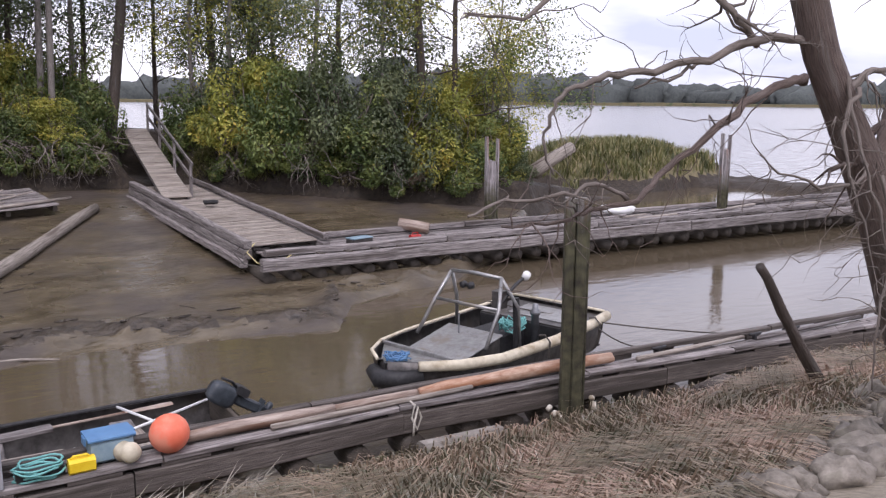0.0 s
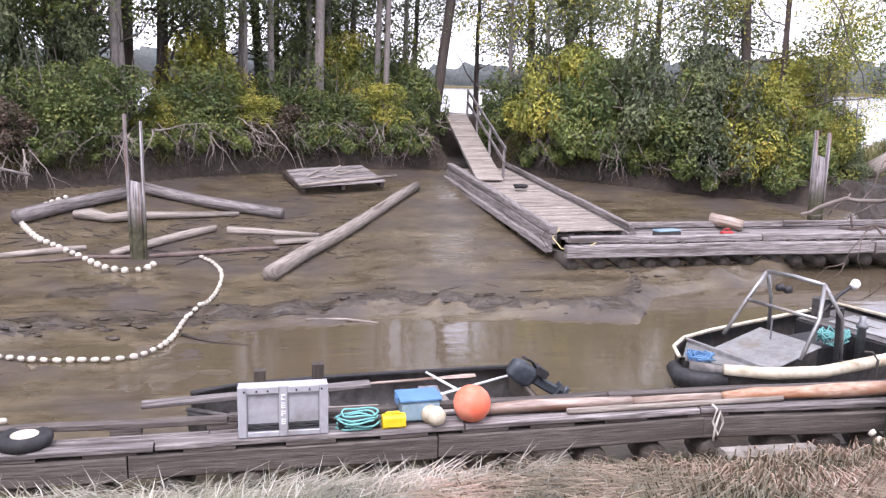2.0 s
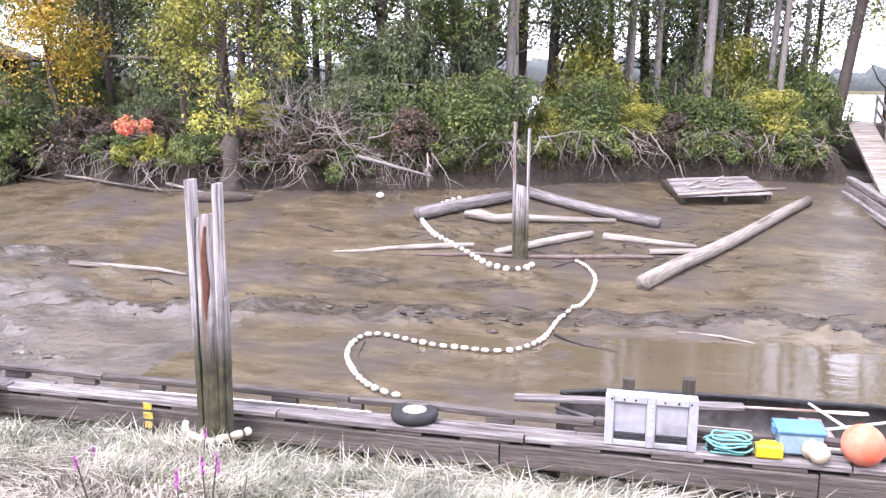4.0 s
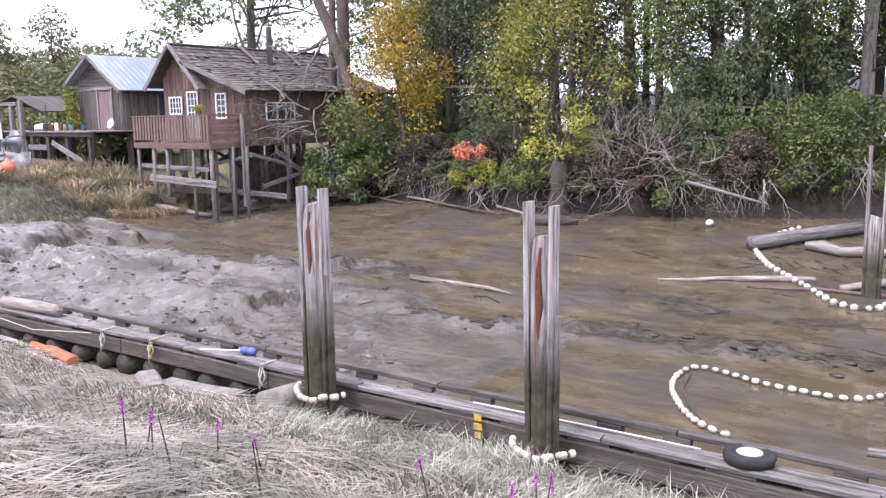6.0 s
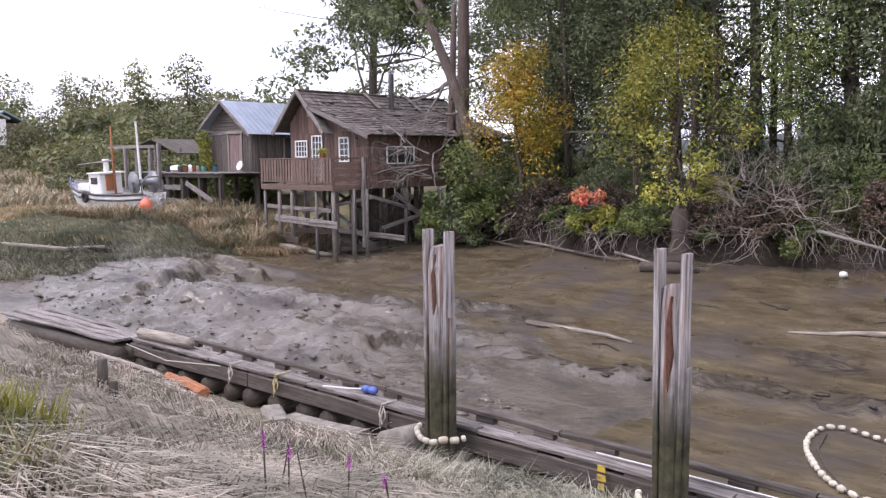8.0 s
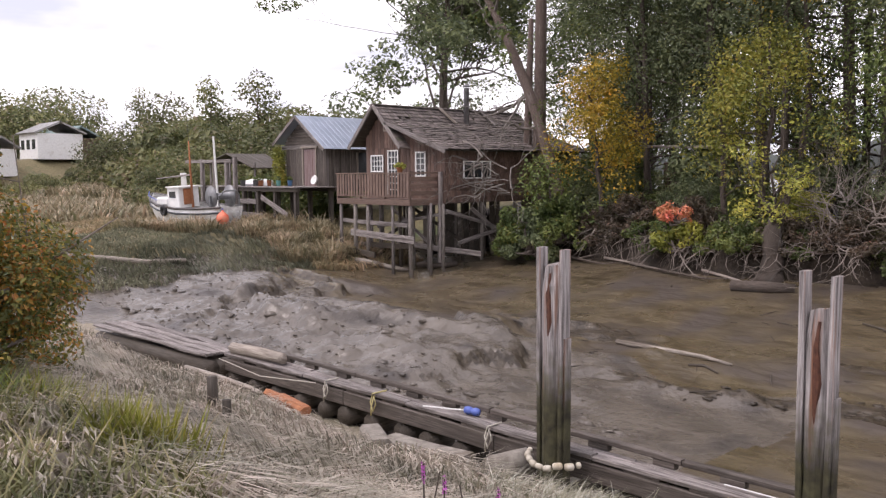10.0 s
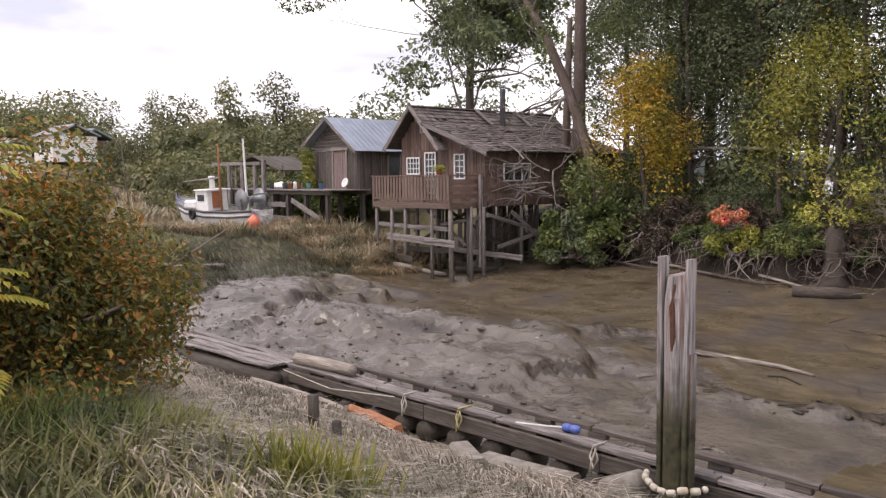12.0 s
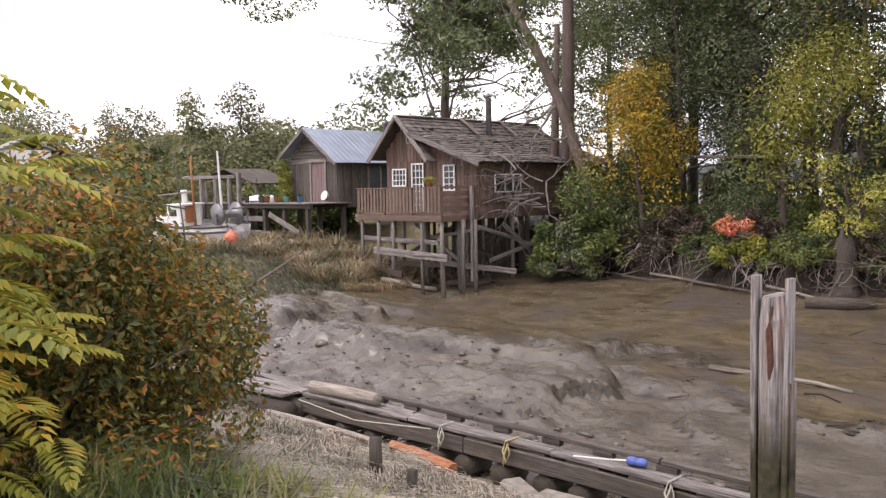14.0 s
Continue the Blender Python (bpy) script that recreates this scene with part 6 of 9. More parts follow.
part("tiller", Mesh().tube([(0.10, 0, 0.05), (0.16, -0.05, 0.2), (0.15, -0.1, 0.38)], [0.025, 0.022, 0.02], 7), BLACK, motor, "", True)


def paddle(p, q, mt, lab, blade=0.55):
    t = thing("paddle", lab, "paddle")
    p, q = Vector(p), Vector(q)
    k = p.lerp(q, 1 - blade / (q - p).length)
    part("shaft", Mesh().tube([p, k], 0.017, 7), mt, t, "", True)
    d = (q - k)
    part("blade", Mesh().rings([[k.lerp(q, f) + Vector((0, s * w, zz)) for s, zz in ((-1, 0), (0, 0.012), (1, 0), (0, -0.012))] for f, w in ((0, 0.02), (0.3, 0.06), (0.8, 0.075), (1, 0.06))], [0, 0.2, 0.4, 0.5]), mt, t)
    return t


paddle((0.75, 10.05, 0.63), (2.25, 10.12, 0.66), PEELED, "varnished wooden paddle lying across the open boat")
for p, q in (((0.80, 9.1, 0.62), (2.62, 9.95, 0.69)), ((1.65, 10.3, 0.66), (2.15, 9.15, 0.64))):
    solid("oar_shaft", Mesh().tube([p, q], 0.017, 7), WHITE, "slim white pole lying across the open boat", "pole", smooth=True, group="white poles in the boat")
solid("plank", Mesh().beam((-1.72, 9.72, 0.62), (0.9, 9.98, 0.66), 0.16, 0.055, 0.01, rough=0.005), WOOD, "long grey plank laid along the open boat", "plank")
solid("board", Mesh().beam((0.35, 9.5, 0.50), (0.95, 9.45, 0.52), 0.34, 0.03, 0.006), WOOD_PALE, "short pale board laid in the open boat", "board")
solid("board", Mesh().beam((1.75, 9.3, 0.47), (1.68, 9.95, 0.50), 0.28, 0.03, 0.006), WOOD_PALE, "short pale board laid in the open boat", "board")
for x, z1 in ((-0.40, 1.16), (0.23, 1.21)):
    solid("stub_post", Mesh().beam((x, 9.18, 0.3), (x + 0.02, 9.2, z1), 0.13, 0.13, 0.015, up=(0, 1, 0), rough=0.004), WOOD_DARK, "short square stub post beside the dock", "post", group="stub posts")

# ---- gear on the dock ----
to = thing("fish_tote", "grey plastic bin panel standing on edge on the dock", "bin panel", (-0.57, 8.285, DOCK_Z + 0.005), turn=1.0)
part("shell", Mesh().beam((0.0, 0.085, 0.27), (0.88, 0.085, 0.27), 0.13, 0.52, 0.015), TOTE, to)
for x, w in ((0.04, 0.09), (0.44, 0.09), (0.84, 0.09)):
    part("rib", Mesh().beam((x, 0.0, 0.01), (x, 0.0, 0.53), w, 0.05, 0.01, up=(0, 1, 0)), TOTE, to)
for z, h in ((0.495, 0.08), (0.035, 0.06)):
    part("rib", Mesh().beam((0.085, -0.003, z), (0.395, -0.003, z), 0.05, h, 0.01).beam((0.485, -0.003, z), (0.795, -0.003, z), 0.05, h, 0.01), TOTE, to)
for x in (0.24, 0.64):
    part("recess", Mesh().beam((x - 0.15, 0.016, 0.28), (x + 0.15, 0.016, 0.28), 0.02, 0.36, 0.004), TOTE_SHADED, to)
    # solid black bars paint the dark inside the slots
    for k in range(3):
        part("slot", Mesh().beam((x - 0.15, -0.006, 0.085 + 0.026 * k), (x + 0.15, -0.006, 0.085 + 0.026 * k), 0.03, 0.010, 0.003), BLACK, to)
# black discs paint the dark of the bolt holes
for k in range(6):
    part("bolt_hole", Mesh().lathe([(0.011, -0.004), (0.011, 0.004)], 8, pose((0.06, 0.18, 0.29, 0.57, 0.7, 0.82)[k], -0.03, 0.49, 90, 0, 0)), BLACK, to)
for k in range(4):                              # worn white marks down the middle rib
    z = 0.42 - 0.085 * k
    mk = Mesh().beam((0.425, -0.03, z - 0.03), (0.425, -0.03, z + 0.03), 0.012, 0.006, 0.002, up=(0, 1, 0))
    for o in ((-0.024, 0.024), (-0.026, 0.0, 0.026), (0.0, 0.026), (-0.026, 0.0, 0.026))[k]:
        mk.beam((0.425, -0.031, z + o), (0.46, -0.031, z + o * 0.8), 0.006, 0.011, 0.002)
    part("white_mark", mk, CHALK, to)


def buoy_ball(at, r, lab, mt=ORANGE):
    t = thing("round_buoy", lab, "buoy", at)
    part("ball", Mesh().lathe([(r * math.sin(a) if 0 < a < math.pi else 0.01, -r * math.cos(a)) for a in np.linspace(0.05, math.pi - 0.25, 12)] + [(r * 0.2, r * 1.03), (r * 0.16, r * 1.12)], 22), mt, t, "", True)
    part("eye", Mesh().lathe([(0.02, r * 1.1), (0.035, r * 1.14), (0.02, r * 1.18)], 10), mt, t, "", True)
    return t


b = buoy_ball((1.83, 8.42, DOCK_Z + 0.20), 0.20, "faded orange round buoy resting on the dock")
b.matrix_basis = pose(1.83, 8.42, DOCK_Z + 0.20, -70, 30, 0)
t = thing("plastic_crate", "hazy blue plastic crate with a blue lid on the dock", "crate", (1.28, 8.60, DOCK_Z + 0.005), turn=4)
part("box", Mesh().beam((-0.2, 0, 0.115), (0.2, 0, 0.115), 0.3, 0.23, 0.03), BLUE_CLEAR, t)
part("lid", Mesh().beam((-0.225, 0, 0.245), (0.225, 0, 0.245), 0.34, 0.035, 0.015), BLUE, t)
for x in (-0.235, 0.235):
    part("clip", Mesh().beam((x, -0.06, 0.215), (x, 0.06, 0.215), 0.02, 0.08, 0.006), BLUE, t)
t = thing("jerry_can", "bright yellow plastic container on the dock", "container", (0.99, 8.36, DOCK_Z + 0.005), turn=3)
part("body", Mesh().beam((-0.12, 0, 0.07), (0.12, 0, 0.07), 0.12, 0.14, 0.025), YELLOW, t)
part("handle", Mesh().tube([(-0.1, 0, 0.135), (-0.07, 0, 0.165), (0.05, 0, 0.165), (0.08, 0, 0.135)], 0.012, 6), YELLOW, t, "", True)
t = thing("old_float", "stained beige float with a waist, on the dock", "float", (1.41, 8.38, DOCK_Z + 0.105), turn=20, tilt=(80, 0))
part("body", Mesh().lathe([(0.03, -0.14), (0.085, -0.12), (0.105, -0.06), (0.075, 0.0), (0.105, 0.06), (0.085, 0.12), (0.03, 0.14)], 16), FENDER, t, "", True)
t = thing("rope_coil", "coil of teal rope lying on the dock", "rope", (0.64, 8.42, DOCK_Z + 0.01))
m = Mesh()
for k in range(7):
    o = rs5.normal(size=2) * 0.025
    m.tube([(o[0] + math.cos(a) * (0.19 + 0.012 * rs5.normal()), o[1] + math.sin(a) * 0.13, 0.012 + 0.022 * k + 0.012 * math.sin(3 * a + k)) for a in np.linspace(0, math.tau, 20)], 0.011, 5)
part("rope", m, TEAL, t, "", True)
solid("black_crate", Mesh().beam((0.42, 8.44, DOCK_Z + 0.06), (0.84, 8.46, DOCK_Z + 0.06), 0.2, 0.10, 0.01), BLACK, "low black plastic crate under the rope coil", "crate")
solid("white_jug", Mesh().lathe([(0.07, 0), (0.075, 0.12), (0.03, 0.17), (0.025, 0.2)], 12, Matrix.Translation((1.05, 9.35, 0.42))).lathe([(0.05, 0), (0.055, 0.1), (0.02, 0.14)], 12, Matrix.Translation((1.28, 9.3, 0.48))), WHITE, "white plastic jug in the open boat", "jug", smooth=True)
t = thing("tyre_wheel", "small old tyre with a white rim lying on the dock", "wheel", (-2.60, 8.44, DOCK_Z + 0.055))
part("tyre", Mesh().lathe([(0.13, -0.05), (0.19, -0.07), (0.245, -0.05), (0.26, 0), (0.245, 0.05), (0.19, 0.07), (0.13, 0.05), (0.13, -0.05)], 24), BLACK, t, "", True)
part("rim", Mesh().lathe([(0.14, -0.03), (0.14, 0.045), (0.12, 0.05), (0.1, 0.02), (0.04, 0.025), (0.01, 0.03)], 20), FLOATW, t, "chalky white rim", True)
lg = solid("peeled_log", Mesh().tube([(2.0, 8.58, 0.82), (2.5, 8.60, 0.825), (3.1, 8.59, 0.825), (3.7, 8.60, 0.82)], [0.058, 0.068, 0.062, 0.055], 12, wob=0.10), PEELED, "pale peeled log lying along the dock", "log", smooth=True, group="logs on the dock")
solid("peeled_log", Mesh().tube([(3.72, 8.62, 0.81), (4.3, 8.60, 0.815), (4.78, 8.60, 0.81)], [0.045, 0.052, 0.05], 12, wob=0.10), PEELED, "pale peeled log lying along the dock", "log", smooth=True, group="logs on the dock")
solid("peeled_log", Mesh().tube([(4.8, 8.58, 0.82), (5.2, 8.6, 0.83), (5.7, 8.57, 0.835), (6.2, 8.56, 0.84), (6.8, 8.54, 0.845), (7.72, 8.46, 0.85)], [0.055, 0.075, 0.068, 0.08, 0.078, 0.072], 12, wob=0.14), PEELED_ORANGE, "orange-brown knotty peeled log along the dock", "log", smooth=True, group="logs on the dock")
for k, (x, y, L) in enumerate(((2.9, 8.45, 2.6), (2.2, 8.70, 2.2), (8.1, 8.36, 2.2), (10.4, 8.26, 2.6))):
    solid("loose_pole", Mesh().tube([(x, y, 0.80), (x + L, y + 0.05, 0.80)], [0.035, 0.03], 8, wob=0.06), WOOD if k % 2 else WOOD_PALE, "thin weathered pole lying along the dock", "pole", smooth=True, group="poles on the dock")
t = thing("lobster_float", "blue float with white cord lying on the dock", "float", (-9.95, 8.42, DOCK_Z + 0.045), turn=8)
for x in (-0.065, 0.065):
    part("lobe", Mesh().lathe([(0.012, -0.075), (0.05, -0.06), (0.062, 0), (0.05, 0.06), (0.012, 0.075)], 14, pose(x, 0, 0, 0, 90, 0)), BLUE_DEEP, t, "", True)
part("cord", Mesh().tube([(-0.1, 0, 0), (-0.4, -0.02, -0.03), (-0.85, -0.12, -0.035)], 0.012, 5), WHITE, t)
solid("white_pipe", Mesh().tube([(-5.9, 8.40, 0.775), (-4.4, 8.44, 0.775), (-3.1, 8.46, 0.775)], 0.009, 6), WHITE, "thin white pipe lying along the deck", "pipe", smooth=True)
for x, mt, lab, seed in ((-13.1, ROPE, "pale rope loop hanging over the dock edge", 1), (-11.85, ROPE_YELLOW, "yellowish rope knot hanging from the dock", 2), (-9.3, ROPE, "frayed pale rope hanging from the dock", 3), (4.6, ROPE, "frayed pale rope hanging from the dock", 4)):
    y = near_y(x) - 0.06
    rs = np.random.RandomState(seed)
    pts = [(x + 0.02, y + 0.25, DOCK_Z + 0.03), (x, y - 0.02, DOCK_Z + 0.02), (x - 0.05, y - 0.03, DOCK_Z - 0.12), (x + 0.02, y - 0.04, DOCK_Z - 0.27), (x + 0.08, y - 0.03, DOCK_Z - 0.14), (x + 0.04, y - 0.02, DOCK_Z + 0.0), (x - 0.02, y - 0.04, DOCK_Z - 0.2), (x - 0.03, y - 0.04, DOCK_Z - 0.34)]
    solid("rope_loop", Mesh().tube(pts, 0.014, 6), mt, lab, "rope", smooth=True)
solid("stretched_rope", Mesh().tube([(-16.3, 7.75, 0.72), (-14.8, 7.76, 0.62), (-13.1, 7.82, 0.78)], 0.008, 5), ROPE, "pale rope slung along the dock edge", "rope")
for k, (dz, w) in enumerate(((0.02, 0.10), (-0.09, 0.12), (-0.2, 0.08))):
    solid("paint_mark", Mesh().beam((-5.64 - w / 2, near_y(-5.64) - 0.068, 0.70 + dz), (-5.64 + w / 2, near_y(-5.64) - 0.068, 0.70 + dz), 0.012, 0.075, 0.003), YELLOW_PAINT, "worn yellow paint patch on the dock side", "paint mark", group="yellow paint marks")
for x, y in ((8.6, 8.45), (11.2, 8.22), (10.4, 8.28)):
    t = thing("mooring_cleat", "rusty iron cleat bolted to the dock", "cleat", (x, y, DOCK_Z + 0.02), "cleats on the dock")
    part("horn", Mesh().tube([(-0.13, 0, 0.09), (-0.05, 0, 0.08), (0.05, 0, 0.08), (0.13, 0, 0.09)], [0.018, 0.025, 0.025, 0.018], 8), BLACK, t, "", True)
    part("foot", Mesh().beam((0, 0, 0), (0, 0, 0.08), 0.09, 0.06, 0.01, up=(0, 1, 0)), BLACK, t)

# ---- loose things on the far dock and landing ----
t = thing("fuel_can", "small red fuel can on the far dock", "can", (10.6, 19.2, 0.70))
part("body", Mesh().beam((-0.14, 0, 0.06), (0.14, 0, 0.06), 0.16, 0.12, 0.02), REDPLASTIC, t)
part("handle", Mesh().tube([(-0.1, 0, 0.11), (-0.06, 0, 0.18), (0.06, 0, 0.18), (0.1, 0, 0.11)], 0.015, 6), REDPLASTIC, t)
t = thing("metal_box", "dull grey metal box on the far dock", "box", (8.9, 18.95, 0.70), turn=12)
part("body", Mesh().beam((-0.3, 0, 0.1), (0.3, 0, 0.1), 0.3, 0.2, 0.02), HULL_GREY, t)
part("lid", Mesh().beam((-0.31, 0, 0.215), (0.31, 0, 0.215), 0.32, 0.03, 0.01), BLUE_CLEAR, t)
solid("log_round", Mesh().tube([(10.75, 20.35, 0.95), (11.1, 20.0, 0.9), (11.35, 19.8, 0.85)], [0.16, 0.16, 0.15], 12, wob=0.05), PEELED, "short pale log lying across the far dock", "log", smooth=True)
t = thing("white_sack", "white tarpaulin bundle on the far dock", "tarpaulin", (18.6, 20.4, 0.72))
part("bundle", Mesh().blob((0, 0, 0.16), (0.75, 0.4, 0.2), 5, 3, 0.25), WHITE, t, "", True)
for k in range(14):
    x = rs5.uniform(13.6, 27)
    y = rs5.uniform(18.8, 20.1)
    a = rs5.uniform(-0.35, 0.35)
    L = rs5.uniform(0.8, 2.4)
    solid("loose_board", Mesh().beam((x, y, 0.75 + 0.03 * (k % 3)), (x + L * math.cos(a), y + L * math.sin(a) * 0.5, 0.78 + 0.03 * (k % 3)), 0.14, 0.04, 0.008, rough=0.005), WOOD if k % 3 else WOOD_PALE, "loose grey board lying on the far dock", "board", group="loose boards on the far dock")
solid("rope_coil", rope_heap(Mesh(), (6.76, 24.3, 1.26), 0.17, 4, 0.05, 9, 0.05), BLACK, "dark coil lying on the landing float", "hose", smooth=True)
for k in range(2):
    solid("dock_rope", Mesh().tube([(6.05 + 0.3 * k, 19.3, 0.92), (5.75 + 0.3 * k, 18.95, 0.78), (5.8 + 0.3 * k, 18.4, 0.62), (6.1 + 0.3 * k, 18.0, 0.6), (6.5 + 0.3 * k, 18.1, 0.8)], 0.014, 6), ROPE_YELLOW if k == 1 else ROPE_DARK, "old rope tying the landing to the dock", "rope", group="ropes at the dock corner")

# ---- logs and drift on the mud ----
def drift(name, pts, r, mt, lab, n=10, wob=0.06, dz=0.0, group="", cat="log"):
    pp = [(x, y, gz(x, y) + dz + (r[i] if hasattr(r, "__len__") else r) * 0.75) for i, (x, y) in enumerate(pts)]
    return solid(name, Mesh().tube(pp, r, n, wob=wob), mt, lab, cat, smooth=True, group=group)


def line(p, q, n=5, w=0.06, seed=0):
    rs = np.random.RandomState(seed)
    return [(p[0] + (q[0] - p[0]) * i / (n - 1) + rs.normal() * w, p[1] + (q[1] - p[1]) * i / (n - 1) + rs.normal() * w) for i in range(n)]


drift("drift_log", line((-0.46, 17.75), (3.94, 26.4), 7, 0.02), [0.17, 0.165, 0.16, 0.16, 0.15, 0.15, 0.14], WOOD_PALE, "long straight barkless log lying on the mud", 12, 0.03, 0.02, "logs on the mud")
drift("drift_log", line((-6.4, 21.6), (-4.25, 24.3), 4, 0.02, 1), [0.18, 0.17, 0.16, 0.15], WOOD, "thick grey log lying on the mud", 12, 0.04, 0.05, "logs on the mud")
drift("drift_log", line((-3.95, 24.8), (-0.13, 23.0), 5, 0.02, 2), [0.16, 0.15, 0.15, 0.14, 0.14], WOOD, "thick grey log lying on the mud", 12, 0.04, 0.05, "logs on the mud")
drift("driftwood", [(-5.2, 22.2), (-4.8, 22.15), (-4.35, 22.0), (-3.9, 22.3), (-3.54, 22.5), (-2.4, 22.8), (-1.29, 23.1)], [0.1, 0.15, 0.12, 0.13, 0.1, 0.085, 0.06], WOOD_PALE, "pale twisted driftwood stem on the mud", 10, 0.1, 0.03, "driftwood on the mud")
drift("drift_log", line((-3.9, 19.45), (-1.8, 21.7), 5, 0.03, 3), [0.07, 0.09, 0.10, 0.10, 0.08], WOOD_PALE, "weathered drift pole on the mud", 9, 0.08, 0.02, "drift poles")
drift("drift_log", line((-1.5, 21.5), (0.75, 21.3), 4, 0.02, 4), [0.10, 0.09, 0.07, 0.05], WOOD_PALE, "weathered drift pole on the mud", 9, 0.06, 0.0, "drift poles")
solid("drift_board", Mesh().beam((-0.35, 20.6, gz(-0.35, 20.6) + 0.05), (0.85, 20.8, gz(0.85, 20.8) + 0.08), 0.3, 0.07, 0.01), WOOD_PALE, "split pale board lying on the mud", "board")
drift("drift_log", line((-7.63, 18.75), (-4.42, 19.9), 6, 0.03, 5), [0.025, 0.04, 0.05, 0.07, 0.08, 0.07], WOOD_PALE, "long tapering drift branch on the mud", 8, 0.1, 0.0, "drift poles")
drift("drift_log", line((-5.66, 18.95), (-0.25, 20.1), 8, 0.05, 6), [0.03, 0.04, 0.05, 0.05, 0.06, 0.055, 0.06, 0.05], BARK_TREE, "long brown drift pole on the mud", 8, 0.1, 0.0, "drift poles")
drift("drift_branch", [(-1.83, 14.5), (-1.5, 14.2), (-1.29, 14.08), (-0.7, 13.85)], [0.03, 0.025, 0.02, 0.012], WOOD_DARK, "thin dark branch half sunk in the mud", 6, 0.1, 0.0, "sticks on the mud", "branch")
drift("drift_branch", [(0.26, 15.06), (0.98, 15.12), (1.55, 14.95)], [0.025, 0.03, 0.02], WOOD_PALE, "thin stick lying at the water's edge", 6, 0.1, 0.0, "sticks on the mud", "branch")
drift("drift_log", [(-12.9, 16.2), (-12.0, 16.05), (-11.27, 15.95), (-10.5, 15.98), (-9.84, 15.9)], [0.06, 0.055, 0.05, 0.045, 0.03], WOOD_PALE, "bare drift pole lying on the open mud", 8, 0.1, 0.0, "drift poles")
drift("drift_branch", [(-10.6, 15.5), (-10.3, 15.6), (-9.9, 15.45)], [0.03, 0.035, 0.02], WOOD_DARK, "short dark stick on the mud", 6, 0.1, 0.0, "sticks on the mud", "branch")
drift("drift_branch", [(-9.0, 20.5), (-8.2, 20.2)], [0.025, 0.03], WOOD_DARK, "short dark stick on the mud", 6, 0.1, 0.0, "sticks on the mud", "branch")
drift("drift_log", line((-29.6, 9.6), (-28.95, 13.4), 4, 0.02, 9), [0.09, 0.09, 0.085, 0.08], WOOD_PALE, "pale beached pole at the marsh edge", 9, 0.04, 0.1, "drift poles")
for k in range(4):
    drift("drift_log", line(((-30.2, 20.4), (-28.6, 23.6), (-27.6, 19.9), (-26.2, 21.6))[k], ((-28.6, 21.9), (-27.2, 24.3), (-26.0, 21.0), (-24.6, 22.3))[k], 5, 0.1, 20 + k), [0.13, 0.12, 0.10, 0.10, 0.08], BARK if k % 2 else WOOD_PALE, "grey beached log below the cabin", 9, 0.1, 0.02, "logs below the cabin")
solid("mud_stone", Mesh().blob((-7.9, 23.1, gz(-7.9, 23.1) + 0.1), (0.11, 0.10, 0.09), 3, 2, 0.2), WHITE, "round white float stranded on the mud", "float", smooth=True)
rft = thing("wooden_pallet", "broken grey pallet lying tilted on the mud", "pallet", (0.35, 25.7, gz(0.4, 25.6) + 0.10), turn=14, tilt=(7, -2))
for k in range(9):
    part("slat", Mesh().beam((0.0 + 0.02 * k, 0.26 * k, 0.16), (2.7, 0.26 * k + 0.02, 0.16), 0.22, 0.04, 0.008, rough=0.006), WOOD, rft)
for x in (0.1, 1.35, 2.6):
    part("runner", Mesh().beam((x, -0.05, 0.05), (x, 2.2, 0.05), 0.12, 0.16, 0.01), WOOD_DARK, rft)
part("long_pole", Mesh().tube([(-0.05, -0.12, 0.24), (1.5, 0.05, 0.24), (3.2, 0.3, 0.22)], [0.05, 0.055, 0.04], 8, wob=0.1), WOOD_PALE, rft, "", True)
for k in range(7):
    a = rs5.uniform(-0.9, 0.9)
    L = rs5.uniform(0.4, 1.1)
    cx0, cy0 = rs5.uniform(0.4, 1.8), rs5.uniform(0.4, 1.6)
    part("stick", Mesh().tube([(cx0, cy0, 0.21), (cx0 + L * math.cos(a), cy0 + L * math.sin(a), 0.27)], [0.03, 0.02], 6, wob=0.1), WOOD_PALE, rft)
m = Mesh()
for k in range(330):                            # twigs, bark and small drift strewn on the mud
    if k < 190:
        x, y = rs5.uniform(-6.5, 1.5), rs5.normal(21.5, 1.6)
    elif k < 250:
        x = rs5.uniform(-24, 6)
        y = float(creek_edges(x)[1]) + abs(rs5.normal()) * 1.6
    else:
        x, y = rs5.uniform(-24, 6), rs5.uniform(15.5, 23)
    if y > bank_foot(x) - 0.2:
        continue
    a, L, r = rs5.uniform(-1.2, 1.2), rs5.uniform(0.08, 0.6), rs5.uniform(0.005, 0.016)
    p = Vector((x, y, gz(x, y) + r))
    q = Vector((x + L * math.cos(a), y + L * math.sin(a), 0))
    q.z = gz(q.x, q.y) + r
    m.tube([p, p.lerp(q, 0.5) + Vector((0, rs5.uniform(-0.02, 0.02), 0)), q], [r, r * 1.1, r * 0.6], 5, wob=0.15)
tagged(new("drift_twigs", m.data("drift_twigs", WOOD_DARK)), "dark twigs and bark strewn on the mud", "twigs", kind="stuff")
m = Mesh()
for k in range(110):                            # torn clods along the channel edge
    x = rs5.uniform(-11, 9)
    y = float(creek_edges(x)[1]) + 0.5 + rs5.normal() * 0.35
    s = rs5.uniform(0.025, 0.075)
    m.blob((x, y, gz(x, y)), (s * 1.7, s, s * 0.5), k, 2, 0.9, 2.6)
tagged(new("mud_clods", m.data("mud_clods", MUD_DARK, True)), "dark clods of mud along the channel edge", "mud", kind="stuff")
m = Mesh()
